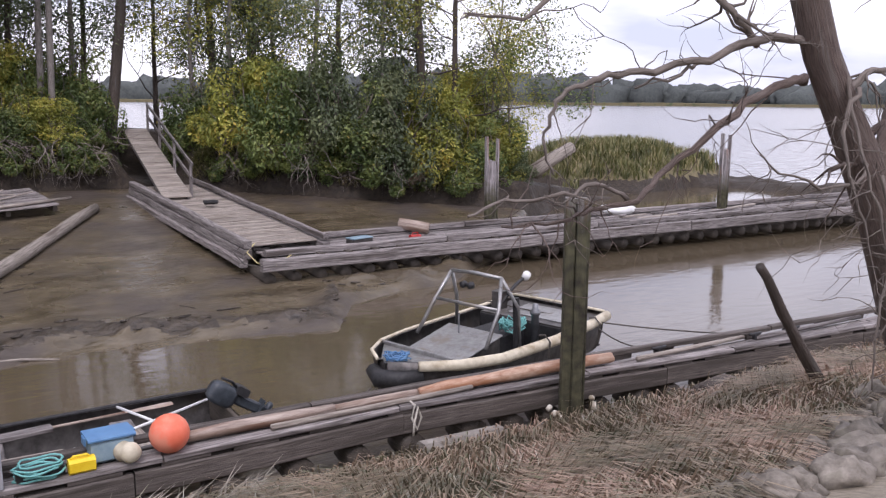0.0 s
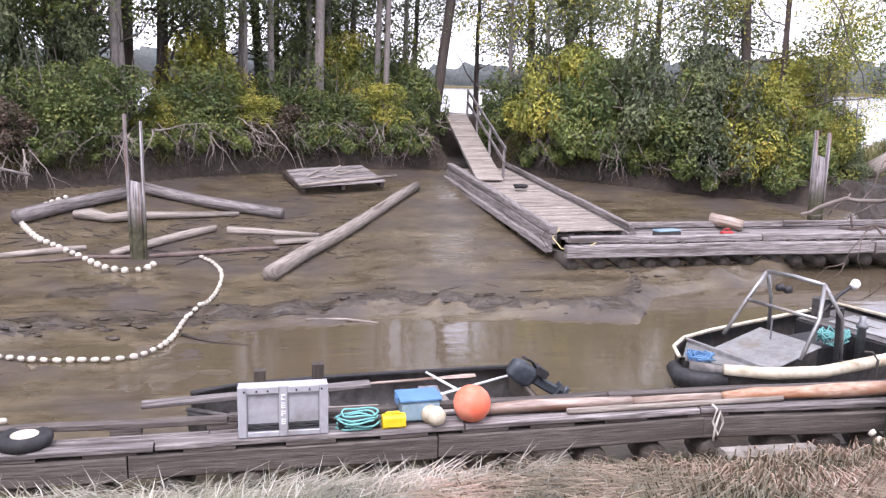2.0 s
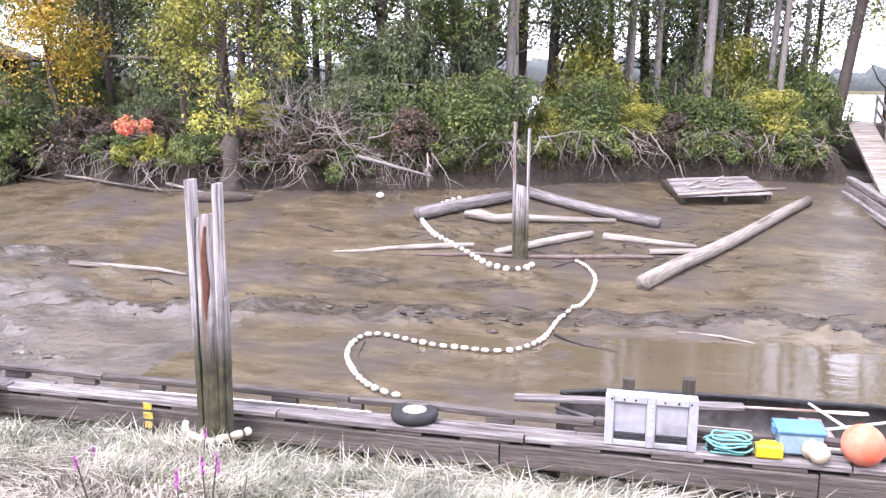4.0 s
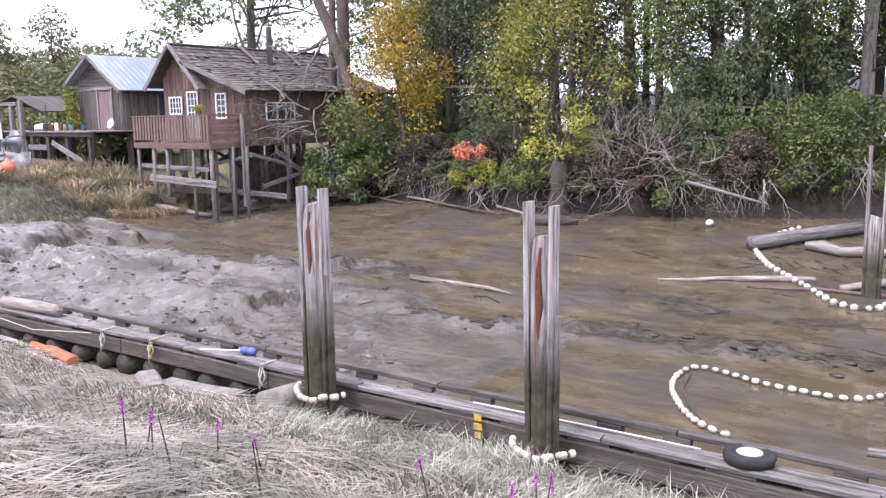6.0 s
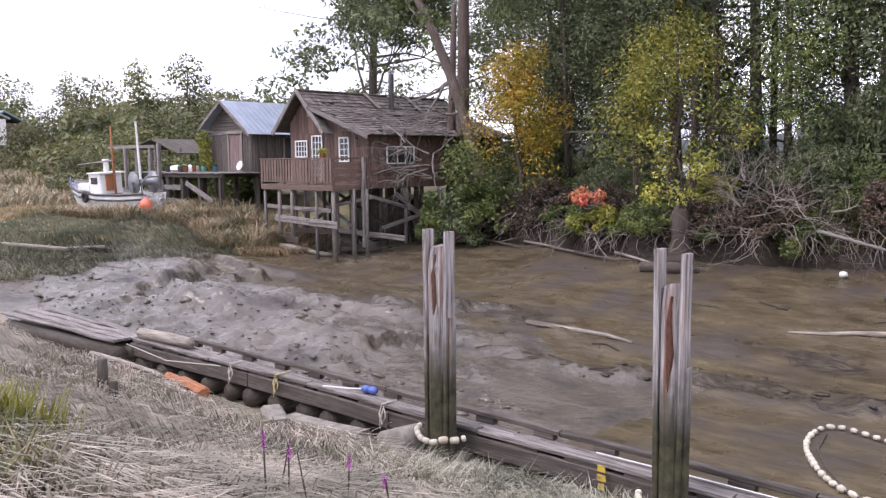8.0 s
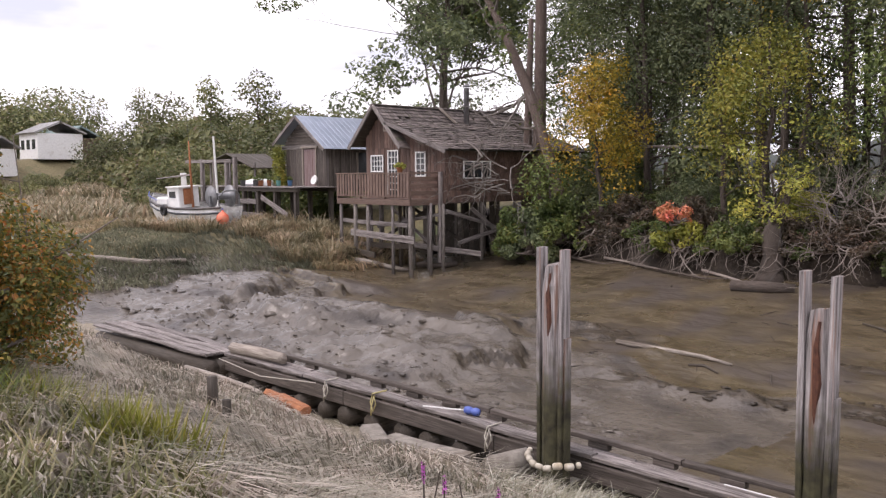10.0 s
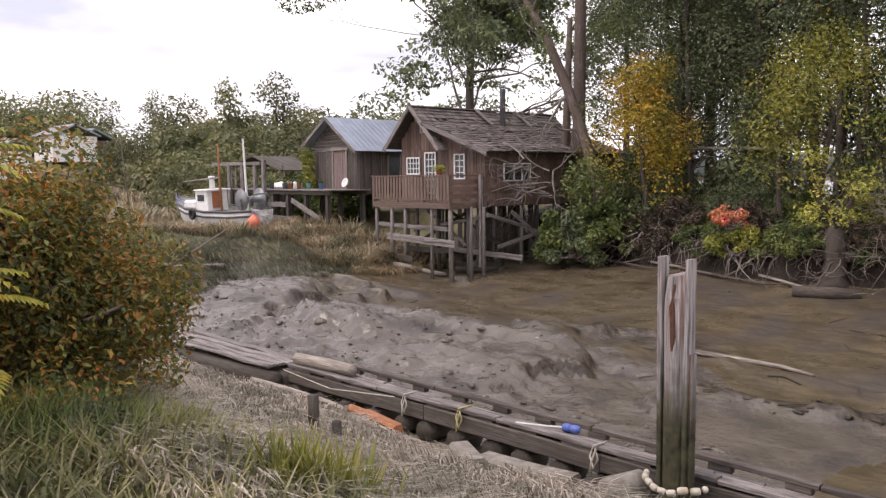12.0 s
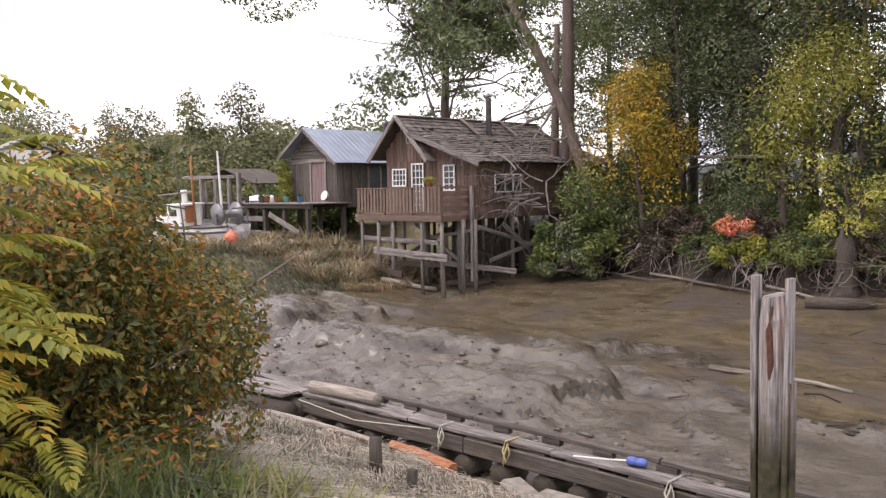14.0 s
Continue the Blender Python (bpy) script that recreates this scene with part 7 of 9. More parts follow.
for k in range(800):                           # crumbs of mud on the flat by the dock's end
    x = rs5.uniform(-28, -9)
    y = 9.2 + abs(rs5.normal()) * (2.6 if x < -15 else 1.6)
    s = rs5.uniform(0.012, 0.045) if k % 14 else rs5.uniform(0.06, 0.13)
    m.blob((x, y, gz(x, y)), (s * rs5.uniform(1.0, 2.2), s, s * 0.6), k, 1, 0.9, 2.6)
tagged(new("mud_crumbs", m.data("mud_crumbs", MUD_GREY, True)), "crumbs and lumps of grey mud on the flat", "mud", kind="stuff")

# ---- string of net floats on the mud ----
def float_line(pts, name, lab, spacing=0.18, r=(0.040, 0.054)):
    t = thing(name, lab, "float line")
    P = [Vector((x, y, gz(x, y) + 0.045)) for x, y in pts]
    fine = []
    for i in range(len(P) - 1):
        a, b, c, d = P[max(i - 1, 0)], P[i], P[i + 1], P[min(i + 2, len(P) - 1)]
        for k in range(12):
            s = k / 12
            fine.append(0.5 * ((2 * b) + (c - a) * s + (2 * a - 5 * b + 4 * c - d) * s * s + (3 * b - a - 3 * c + d) * s ** 3))
    fine.append(P[-1])
    part("cord", Mesh().tube(fine[::3] + [fine[-1]], 0.012, 5), ROPE_DARK, t)
    shapes = []
    for k in range(4):
        L, q = rs5.uniform(0.052, 0.068), rs5.uniform(*r)
        shapes.append(Mesh().lathe([(q * 0.35, -L), (q * 0.8, -L * 0.8), (q, -L * 0.25), (q, L * 0.25), (q * 0.8, L * 0.8), (q * 0.35, L)], 9).data("float", FLOATW, True))
    run, nxt = 0.0, 0.1
    for i in range(1, len(fine)):
        seg = (fine[i] - fine[i - 1]).length
        while nxt < run + seg:
            p = fine[i - 1].lerp(fine[i], (nxt - run) / seg)
            o = new("float", shapes[rs5.randint(4)])
            o.parent = t
            p.z = gz(p.x, p.y) + 0.05
            o.matrix_basis = Matrix.Translation(p) @ ((fine[i] - fine[i - 1]).to_track_quat("Z", "Y").to_matrix().to_4x4()) @ pose(0, 0, 0, rs5.uniform(-12, 12), rs5.uniform(-12, 12), 0)
            nxt += spacing * rs5.uniform(0.9, 1.15)
        run += seg
    return t


float_line([(-5.69, 23.85), (-6.09, 23.0), (-6.33, 22.02), (-6.12, 21.35), (-5.61, 20.51), (-5.04, 19.92), (-4.42, 19.26), (-3.83, 18.58), (-3.3, 18.33), (-3.0, 18.5), (-2.87, 18.8)], "float_line", "string of cream net floats looped round a pile on mud", 0.24, (0.06, 0.08))
float_line([(-1.98, 19.43), (-1.64, 18.88), (-1.41, 18.1), (-1.44, 16.95), (-1.61, 15.91), (-1.82, 15.32), (-1.9, 14.68), (-2.01, 14.04), (-2.23, 13.55), (-2.43, 13.33), (-2.78, 13.24), (-3.17, 13.3), (-3.65, 13.33), (-4.16, 13.47),
            (-4.47, 13.56), (-4.78, 13.63), (-5.01, 13.44), (-5.01, 12.88), (-4.82, 12.24), (-4.5, 11.64), (-4.17, 11.18), (-3.83, 10.88), (-3.49, 10.75)], "float_line", "long winding string of cream net floats on the mud")
drift("old_rope", [(-4.9, 13.3), (-4.75, 12.5), (-4.35, 11.7), (-3.9, 11.05), (-3.6, 10.7)], 0.014, ROPE_DARK, "dark rope trailing along the float line", 5, 0.0, 0.0, "", "rope")


# ---- bare tree on the near bank ----
rs6 = np.random.RandomState(66)
bt = thing("bare_tree", "leaning brown-barked tree with bare twisting branches", "tree", (7.85, 4.6, 0))
B0 = Vector((7.85, 4.6, 0))
loc = lambda p: Vector(p) - B0
TR = [(8.75, 4.7, 1.15), (8.35, 4.65, 1.6), (7.95, 4.6, 2.15), (7.40, 4.6, 3.12), (7.06, 4.6, 3.72), (6.68, 4.6, 4.21), (6.34, 4.6, 4.67), (6.08, 4.6, 5.2), (5.9, 4.6, 6.0), (5.8, 4.6, 7.2)]
part("trunk", Mesh().tube([loc(p) for p in TR], [0.30, 0.24, 0.21, 0.185, 0.175, 0.16, 0.15, 0.14, 0.12, 0.05], 14, wob=0.07), BARK_TREE, bt, "", True)


def limb(pts, r0, r1, twigs=0, seed=0, depth=1, reach=0.5):
    rs = np.random.RandomState(seed)
    P = [loc(p) + Vector((0, rs.normal() * 0.05, 0)) for p in pts]
    fine = []
    for i in range(len(P) - 1):
        a, b, c, d = P[max(i - 1, 0)], P[i], P[i + 1], P[min(i + 2, len(P) - 1)]
        for k in range(4):
            s = k / 4
            fine.append(0.5 * ((2 * b) + (c - a) * s + (2 * a - 5 * b + 4 * c - d) * s * s + (3 * b - a - 3 * c + d) * s ** 3) + Vector(rs.normal(size=3)) * 0.012)
    fine.append(P[-1])
    m = Mesh()
    m.tube(fine, list(np.linspace(r0, r1, len(fine))), 8, wob=0.1)
    tips = []
    for k in range(twigs):
        i = rs.randint(2, len(fine) - 1)
        d = Vector((rs.normal(), rs.normal() * 0.7, rs.normal() * 0.7 - 0.25))
        branch(m, fine[i], d, reach * (0.5 + rs.rand()), max(r1 * 0.8, 0.006), rs, depth, tips, n=5, up=-0.12, wander=0.3, kids=(1, 3))
    return part("branch", m, BARK_TREE if r0 > 0.04 else SKIN_SHRUB, bt, "", True)


limb([(6.27, 4.6, 4.48), (5.99, 4.6, 4.47), (5.53, 4.6, 4.32), (5.11, 4.6, 4.08), (4.72, 4.6, 3.8), (4.28, 4.6, 3.6), (4.02, 4.6, 3.52), (3.65, 4.6, 3.48), (3.2, 4.6, 3.47)], 0.042, 0.009, 18, 1)
limb([(4.28, 4.6, 3.61), (3.96, 4.6, 3.72), (3.62, 4.6, 3.66), (3.24, 4.6, 3.62), (2.87, 4.6, 3.57)], 0.018, 0.009, 9, 2, 1, 0.3)
limb([(6.3, 4.6, 4.75), (5.95, 4.6, 4.80), (5.49, 4.6, 4.76), (4.95, 4.6, 4.61), (4.34, 4.6, 4.49), (3.98, 4.6, 4.44), (3.68, 4.6, 4.36), (3.57, 4.6, 4.21), (3.51, 4.6, 4.03), (3.59, 4.6, 3.8)], 0.040, 0.007, 16, 3, 1, 0.4)
limb([(5.49, 4.6, 4.76), (4.95, 4.6, 4.56), (4.67, 4.6, 4.49), (4.34, 4.6, 4.38)], 0.02, 0.008, 2, 4, 0, 0.3)
limb([(5.60, 4.6, 4.74), (5.31, 4.6, 4.91), (5.14, 4.6, 5.15), (4.9, 4.6, 5.5)], 0.03, 0.02, 10, 5, 1, 0.5)
limb([(6.75, 4.6, 4.4), (7.02, 4.6, 4.54), (7.42, 4.6, 4.6), (8.0, 4.6, 4.9)], 0.035, 0.02, 10, 6)
limb([(6.9, 4.55, 3.9), (6.82, 4.45, 3.72), (6.38, 4.4, 3.6), (5.7, 4.4, 3.75), (5.38, 4.4, 3.9)], 0.02, 0.006, 8, 7, 1, 0.5)
limb([(6.2, 4.6, 5.2), (5.4, 4.6, 5.7), (4.4, 4.6, 5.5), (3.59, 4.6, 5.0), (3.23, 4.6, 4.8), (2.95, 4.6, 4.83)], 0.04, 0.006, 5, 8, 1, 0.5)
limb([(7.0, 4.4, 3.7), (7.0, 4.2, 3.1), (6.85, 4.1, 2.7), (6.7, 4.1, 2.3)], 0.02, 0.006, 10, 9, 1, 0.5)
limb([(6.5, 4.4, 4.5), (6.45, 4.2, 3.9), (6.5, 4.1, 3.3), (6.75, 4.1, 2.9)], 0.018, 0.006, 8, 10, 1, 0.4)
limb([(7.3, 4.45, 3.1), (7.2, 4.2, 2.7), (7.3, 4.1, 2.2), (7.1, 4.0, 1.9)], 0.02, 0.006, 9, 11, 1, 0.5)
limb([(7.14, 4.6, 3.6), (7.4, 4.65, 3.95), (7.62, 4.7, 4.3), (7.95, 4.8, 4.9), (8.3, 4.9, 5.8)], 0.13, 0.06, 8, 12, 1, 0.6)
limb([(6.62, 4.45, 4.4), (6.35, 4.3, 4.15), (6.28, 4.2, 3.7), (6.45, 4.15, 3.35), (6.6, 4.1, 3.0)], 0.022, 0.007, 16, 13, 1, 0.5)
limb([(7.3, 4.45, 3.3), (6.95, 4.2, 3.0), (6.7, 4.1, 2.5), (6.68, 4.1, 1.9)], 0.02, 0.006, 12, 14, 1, 0.5)
solid("dead_stake", Mesh().tube([(9.3, 6.2, 0.55), (9.02, 6.2, 0.95), (8.62, 6.2, 1.42), (8.38, 6.2, 1.72), (8.2, 6.18, 1.92), (7.92, 6.2, 2.36), (7.78, 6.2, 2.5)], [0.09, 0.075, 0.07, 0.06, 0.07, 0.05, 0.055], 10, wob=0.14), BARK, "broken grey stake leaning out of the bank", "stake", smooth=True)
drift("drift_log", [(8.2, 7.3), (8.9, 7.55), (9.4, 7.75)], [0.15, 0.16, 0.1], BARK, "rotting log lying beside the dock", 10, 0.08, 0.02)
drift("drift_log", [(8.3, 6.75), (9.2, 6.95), (10.2, 7.25)], [0.05, 0.05, 0.04], BARK_PALE, "grey branch lying on the grassy bank", 8, 0.1, 0.03)
drift("drift_log", [(10.2, 7.5), (12.6, 7.7)], [0.06, 0.05], WOOD_PALE, "bleached pole lying beside the dock", 8, 0.05, 0.03)

# ---- stones of the dike ----
for k, (x, y, s) in enumerate(((4.25, 3.35, 0.17), (4.05, 3.62, 0.12), (4.48, 3.18, 0.16), (4.75, 3.05, 0.18), (5.45, 3.35, 0.24), (5.1, 3.1, 0.2), (5.95, 3.7, 0.24), (6.5, 4.2, 0.2), (5.15, 3.78, 0.13), (4.72, 3.8, 0.11), (6.6, 3.7, 0.24), (7.3, 4.2, 0.22), (8.4, 5.1, 0.22), (5.8, 3.15, 0.22), (6.3, 3.3, 0.2),
                                (4.9, 3.45, 0.13), (5.5, 3.95, 0.14), (4.5, 3.55, 0.1), (3.8, 3.3, 0.1), (-6.95, 1.75, 0.16), (-6.1, 1.6, 0.2), (-6.5, 1.45, 0.18), (-5.8, 1.65, 0.14), (-7.3, 1.6, 0.2), (-7.6, 1.9, 0.15), (-6.55, 1.95, 0.12), (-5.4, 1.5, 0.15))):
    solid("boulder", Mesh().blob((0, 0, 0), (s * 1.05, s * 0.82, s * 0.68), k + 3, 3, 0.52, 1.9), STONE, "weathered grey stone bedded in the dike slope", "stone", (x, y, gz(x, y) + s * 0.25), "stones of the dike", turn=37 * k, smooth=True)
rsb = np.random.RandomState(91)
for k in range(46):
    x = rsb.uniform(3.7, 8.2)
    y = 2.75 + 0.42 * (x - 4.0) + rsb.uniform(0.0, 0.75)
    s = rsb.uniform(0.06, 0.15)
    solid("boulder", Mesh().blob((0, 0, 0), (s * 1.15, s * 0.85, s * 0.7), k + 50, 3, 0.55, 2.0), STONE, "small pale grey stone among the dike boulders", "stone", (x, y, gz(x, y) + s * 0.22), "stones of the dike", turn=rsb.uniform(0, 360), smooth=True, tilt=(rsb.uniform(-15, 15), rsb.uniform(-15, 15)))
# ---- blocks and butts along the dock's foot ----
for k, (x, y, L, w, h, tn) in enumerate(((-11.05, 7.45, 0.8, 0.34, 0.30, -28), (-10.1, 7.66, 1.5, 0.34, 0.30, 6), (4.9, 7.75, 1.1, 0.22, 0.2, 3), (13.2, 7.2, 0.8, 0.3, 0.2, 5))):
    solid("timber_block", Mesh().beam((-L / 2, 0, 0), (L / 2, 0, 0), w, h, 0.05, rough=0.02), SLAB, "worn grey block lying at the foot of the dock", "block", (x, y, gz(x, y) + h * 0.62), "blocks at the dock's foot", turn=tn, smooth=False)
solid("log_butt", Mesh().tube([(-8.62, 7.48, 0.48), (-8.58, 7.8, 0.48), (-8.55, 8.05, 0.48)], [0.19, 0.19, 0.18], 14, wob=0.04), SLAB, "cut log butt sticking out under the dock", "log", smooth=True)
solid("drift_log", Mesh().tube([(-16.4, 8.12, 0.865), (-15.6, 8.2, 0.87), (-14.8, 8.26, 0.86)], [0.11, 0.118, 0.105], 14, wob=0.12), WOOD_PALE, "short grey log resting on the dock end", "log", smooth=True)
solid("old_pole", Mesh().tube([(-16.0, 6.9, gz(-16, 6.9) + 0.2), (-14.6, 6.72, gz(-14.6, 6.72) + 0.24), (-13.2, 6.62, gz(-13.2, 6.62) + 0.2), (-12.4, 6.55, gz(-12.4, 6.55) + 0.16)], [0.045, 0.05, 0.045, 0.03], 8, wob=0.1), WOOD_PALE, "long pale pole lying in the straw", "pole", smooth=True)
for k, (x, y) in enumerate(((-12.1, 6.5), (-11.7, 6.45), (-11.9, 6.62))):
    solid("split_wood", Mesh().tube([(x - 0.45, y + 0.05, gz(x - 0.4, y) + 0.22), (x + 0.4, y - 0.05, gz(x + 0.4, y) + 0.22)], [0.075, 0.085], 6, wob=0.2), RUST, "split of orange-brown wood lying in the straw", "wood", group="orange split wood")
for x, y, h, r in ((-10.7, 4.65, 0.5, 0.07), (-9.9, 4.4, 0.32, 0.06)):
    solid("stub_stake", Mesh().tube([(x, y, gz(x, y) - 0.1), (x, y, gz(x, y) + h)], [r, r * 0.9], 9, wob=0.06), WOOD_DARK, "dark stub stake standing in the straw", "stake", group="stub stakes", smooth=True)
lo = thing("rotten_float", "rotting log float trailing off the dock's end", "float")
for k in range(4):
    part("board", Mesh().beam((-21.5 + 0.2 * k, 7.4 + 0.22 * k, 0.80 + 0.02 * k), (-16.7, 7.75 + 0.22 * k, 0.72), 0.2, 0.05, 0.01, rough=0.02), WOOD, lo)
for k in range(3):
    part("log", Mesh().tube([(-21.3, 7.4 + 0.35 * k, 0.5), (-16.5, 7.7 + 0.35 * k, 0.45)], [0.17, 0.18], 10, wob=0.06), WOOD_DARK, lo, "", True)

# ---- big shrub and young growth by the path ----
def fronds(mesh_seed, spots, leaf, n=11, L=0.55, width=0.055):
    """Long feathery leaves with paired leaflets."""
    rs = np.random.RandomState(mesh_seed)
    V, F = [], []
    for p in spots:
        p = np.array(p)
        a = rs.uniform(0, math.tau)
        d = np.array([math.cos(a), math.sin(a), rs.uniform(0.0, 0.45)])
        ln = L * rs.uniform(0.7, 1.2)
        for i in range(n):
            s = (i + 1) / n
            c = p + d * ln * s + np.array([0, 0, -0.35 * ln * s * s])
            side = np.cross(d, [0, 0, 1])
            side /= np.linalg.norm(side)
            for sg in (-1, 1):
                tip = c + side * sg * ln * 0.26 * math.sin(math.pi * (0.25 + 0.7 * s)) + d * 0.05 + np.array([0, 0, -0.06])
                q = (tip - c)
                wv = np.cross(q, [0, 0, 1])
                wv = wv / (np.linalg.norm(wv) + 1e-6) * width * 0.5
                mid = c + q * 0.5 + np.array([0, 0, 0.015])
                k = len(V)
                V += [tuple(c), tuple(mid + wv), tuple(tip), tuple(mid - wv)]
                F += [(k, k + 1, k + 2), (k, k + 2, k + 3)]
    return raw("fronds", V, F, leaf)


bush("autumn_shrub", "dense shrub turning from green to orange-brown beside the path", 301, (1.75, 1.7, 2.45), LEAF_MIX, 46000, 0.050, (-10.75, 1.35), 60, "shrub", z=2.25, drape=0.4)
bush("autumn_shrub", "dark leafy shrub turning orange beside the path", 302, (1.5, 1.3, 1.8), LEAF_MIX, 20000, 0.05, (-12.6, 2.2), 40, "shrub", z=1.9, drape=0.4)
bush("leafy_shrub", "dense green shrub beside the path", 303, (1.4, 1.3, 1.9), LEAF_MID, 18000, 0.055, (-10.4, -0.2), 36, "shrub", z=2.5)
sm = thing("sumac", "yellow-green young tree with long feathery leaves", "tree", (-9.05, -0.3, 2.9))
st = Mesh()
spots = []
for k in range(11):
    a = rs6.uniform(0, math.tau)
    e = Vector((math.cos(a) * rs6.uniform(0.2, 0.75) - 0.1, math.sin(a) * rs6.uniform(0.2, 0.6) + 0.45, rs6.uniform(0.9, 2.5)))
    st.tube([(rs6.normal() * 0.06, rs6.normal() * 0.06 + 0.1, 0), (e.x * 0.4, e.y * 0.5, e.z * 0.6), e], [0.03, 0.022, 0.01], 6)
    for i in range(14):
        spots.append((e.x + rs6.normal() * 0.16, e.y + rs6.normal() * 0.16, e.z + rs6.normal() * 0.12 - 0.11 * i))
part("woody_stem", st, SKIN_SHRUB, sm, "", True)
part("foliage", fronds(5, spots, LEAF_SUMAC), None, sm)
rs = np.random.RandomState(67)
n = 420
xy = np.stack([rs.normal(-6.95, 0.17, n), rs.normal(2.15, 0.16, n)], 1)
v, f = blades(xy, 0.44, rs, np.full(n, 0.35), rs.uniform(0, 6.28, n), 0.013)
solid("grass_tuft", raw("grass_tuft", v.tolist(), f.tolist(), GRASS_BRIGHT), None, "bright yellow-green grass clump among stones", "grass")
n = 300
xy = np.stack([rs.normal(-8.6, 0.25, n), rs.normal(2.0, 0.25, n)], 1)
v, f = blades(xy, 0.35, rs, np.full(n, 0.5), rs.uniform(0, 6.28, n), 0.010)
solid("grass_tuft", raw("grass_tuft", v.tolist(), f.tolist(), GRASS_BRIGHT), None, "yellow-green grass clump below the shrub", "grass")

n = 2600
xy = np.stack([rs.normal(-8.9, 0.45, n), rs.normal(1.2, 0.28, n)], 1)
v, f = blades(xy, 0.42, rs, np.full(n, 0.7), rs.uniform(0, 6.28, n), 0.008)
solid("grass_tuft", raw("grass_tuft", v.tolist(), f.tolist(), GRASS_LUSH), None, "lush green grass at the foot of the shrub", "grass")
n = 500
xy = np.stack([rs.normal(-9.35, 0.16, n), rs.normal(0.75, 0.14, n)], 1)
v, f = blades(xy, 0.4, rs, np.full(n, 0.8), rs.uniform(0, 6.28, n), 0.008)
solid("dead_tuft", raw("dead_tuft", v.tolist(), f.tolist(), LEAF_BROWN), None, "dead reddish-brown tuft among green grass", "grass")

# ---- loosestrife ----
for k, (x, y, h) in enumerate(((-5.05, 3.1, 0.75), (-5.15, 3.35, 0.62), (-4.75, 3.25, 0.7), (-5.35, 4.05, 0.6), (-5.0, 4.2, 0.5), (-4.35, 3.6, 0.62), (-4.9, 6.3, 0.45), (-4.5, 7.3, 0.5), (-5.5, 3.5, 0.66), (-3.05, 4.6, 0.7), (-2.85, 4.55, 0.8), (-2.7, 4.65, 0.65), (-2.95, 4.75, 0.75), (-3.95, 4.9, 0.6), (-2.0, 4.7, 0.55))):
    t = thing("loosestrife", "thin dry stalk with a purple flower spike", "flower", (x, y, gz(x, y) - 0.02), "purple flower stalks")
    h *= 0.8
    ln = (rs6.normal() * 0.06, rs6.normal() * 0.06)
    part("stalk", Mesh().tube([(0, 0, 0), (ln[0] * 0.5, ln[1] * 0.5, h * 0.5), (ln[0], ln[1], h)], [0.008, 0.007, 0.004], 5), BARK, t)
    if k % 3 != 2:
        v, f = leaf_cloud([(ln[0], ln[1], h * (0.84 + 0.05 * i)) for i in range(4)], [(0.013, 0.013, 0.035)] * 4, 46, 0.020, rs6)
        part("flower_spike", raw("flower_spike", v.tolist(), f.tolist(), PURPLE), None, t)

# ---- far bank: stump tree, dead thicket, roots and fallen wood ----
stt = thing("bank_tree", "old leaning stump tree standing at the mud's edge", "tree", (-12.45, 22.9, gz(-12.45, 22.9) - 0.2))
part("trunk", Mesh().tube([(0.05, -0.15, 0), (0.02, -0.05, 0.25), (0, 0, 0.5), (0.05, 0.03, 0.8), (0.02, 0.06, 1.1), (-0.04, 0.1, 1.4), (0.02, 0.15, 1.7), (-0.05, 0.2, 2.0)], [0.50, 0.36, 0.30, 0.27, 0.30, 0.27, 0.22, 0.12], 13, wob=0.17), BARK, stt, "", True)
m, tips = Mesh(), []
for d in ((-0.6, -0.5, 1.0), (0.5, -0.3, 1.1), (0.1, -0.6, 0.9), (0.9, -0.4, 0.7)):
    branch(m, (0.0, 0.12, 1.55), d, 1.7, 0.08, rs6, 2, tips, n=6, up=0.1, wander=0.25, kids=(2, 3))
part("limb", m, BARK, stt, "", True)
v, f = leaf_cloud(tips, [(0.28, 0.28, 0.22)] * len(tips), 1500, 0.085, rs6)
part("foliage", raw("foliage", v.tolist(), f.tolist(), LEAF_LIME), None, stt)
part("snag", Mesh().tube([(0.05, 0.1, 1.6), (0.06, 0.1, 2.3)], [0.07, 0.03], 7, wob=0.15), RUST, stt, "splintered orange snag", True)
for k in range(5):
    a = rs6.uniform(3.3, 6.1)
    part("root", Mesh().tube([(0, 0, 0.3), (math.cos(a) * 0.5, math.sin(a) * 0.4, 0.12), (math.cos(a) * 1.0, math.sin(a) * 0.75, 0.0)], [0.12, 0.08, 0.03], 7, wob=0.1), BARK, stt, "", True)
drift("drift_log", [(-13.0, 21.7), (-12.0, 21.9), (-11.4, 22.15)], [0.16, 0.18, 0.12], BARK, "short thick log below the bank", 10, 0.1, 0.0)


def thicket(name, lab, c, size, n, mt, seed, r=0.012, L=1.2, depth=2, up=0.2, fan=None):
    rs = np.random.RandomState(seed)
    t = thing(name, lab, "thicket", c)
    m, tips = Mesh(), []
    for k in range(n):
        p = (rs.normal() * size[0] * 0.4, rs.normal() * size[1] * 0.4, abs(rs.normal()) * size[2] * 0.35)
        d = fan if fan else (rs.normal(), rs.normal() * 0.8 - 0.2, rs.normal() * 0.5 + 0.35)
        branch(m, p, (d[0] + rs.normal() * 0.4, d[1] + rs.normal() * 0.4, d[2] + rs.normal() * 0.3), L * (0.6 + 0.8 * rs.rand()), r * (0.7 + 0.7 * rs.rand()), rs, depth, tips, n=5, up=up, wander=0.3, kids=(2, 4))
    tagged(part("branch_tangle", m, mt, t), kind="stuff")
    return t


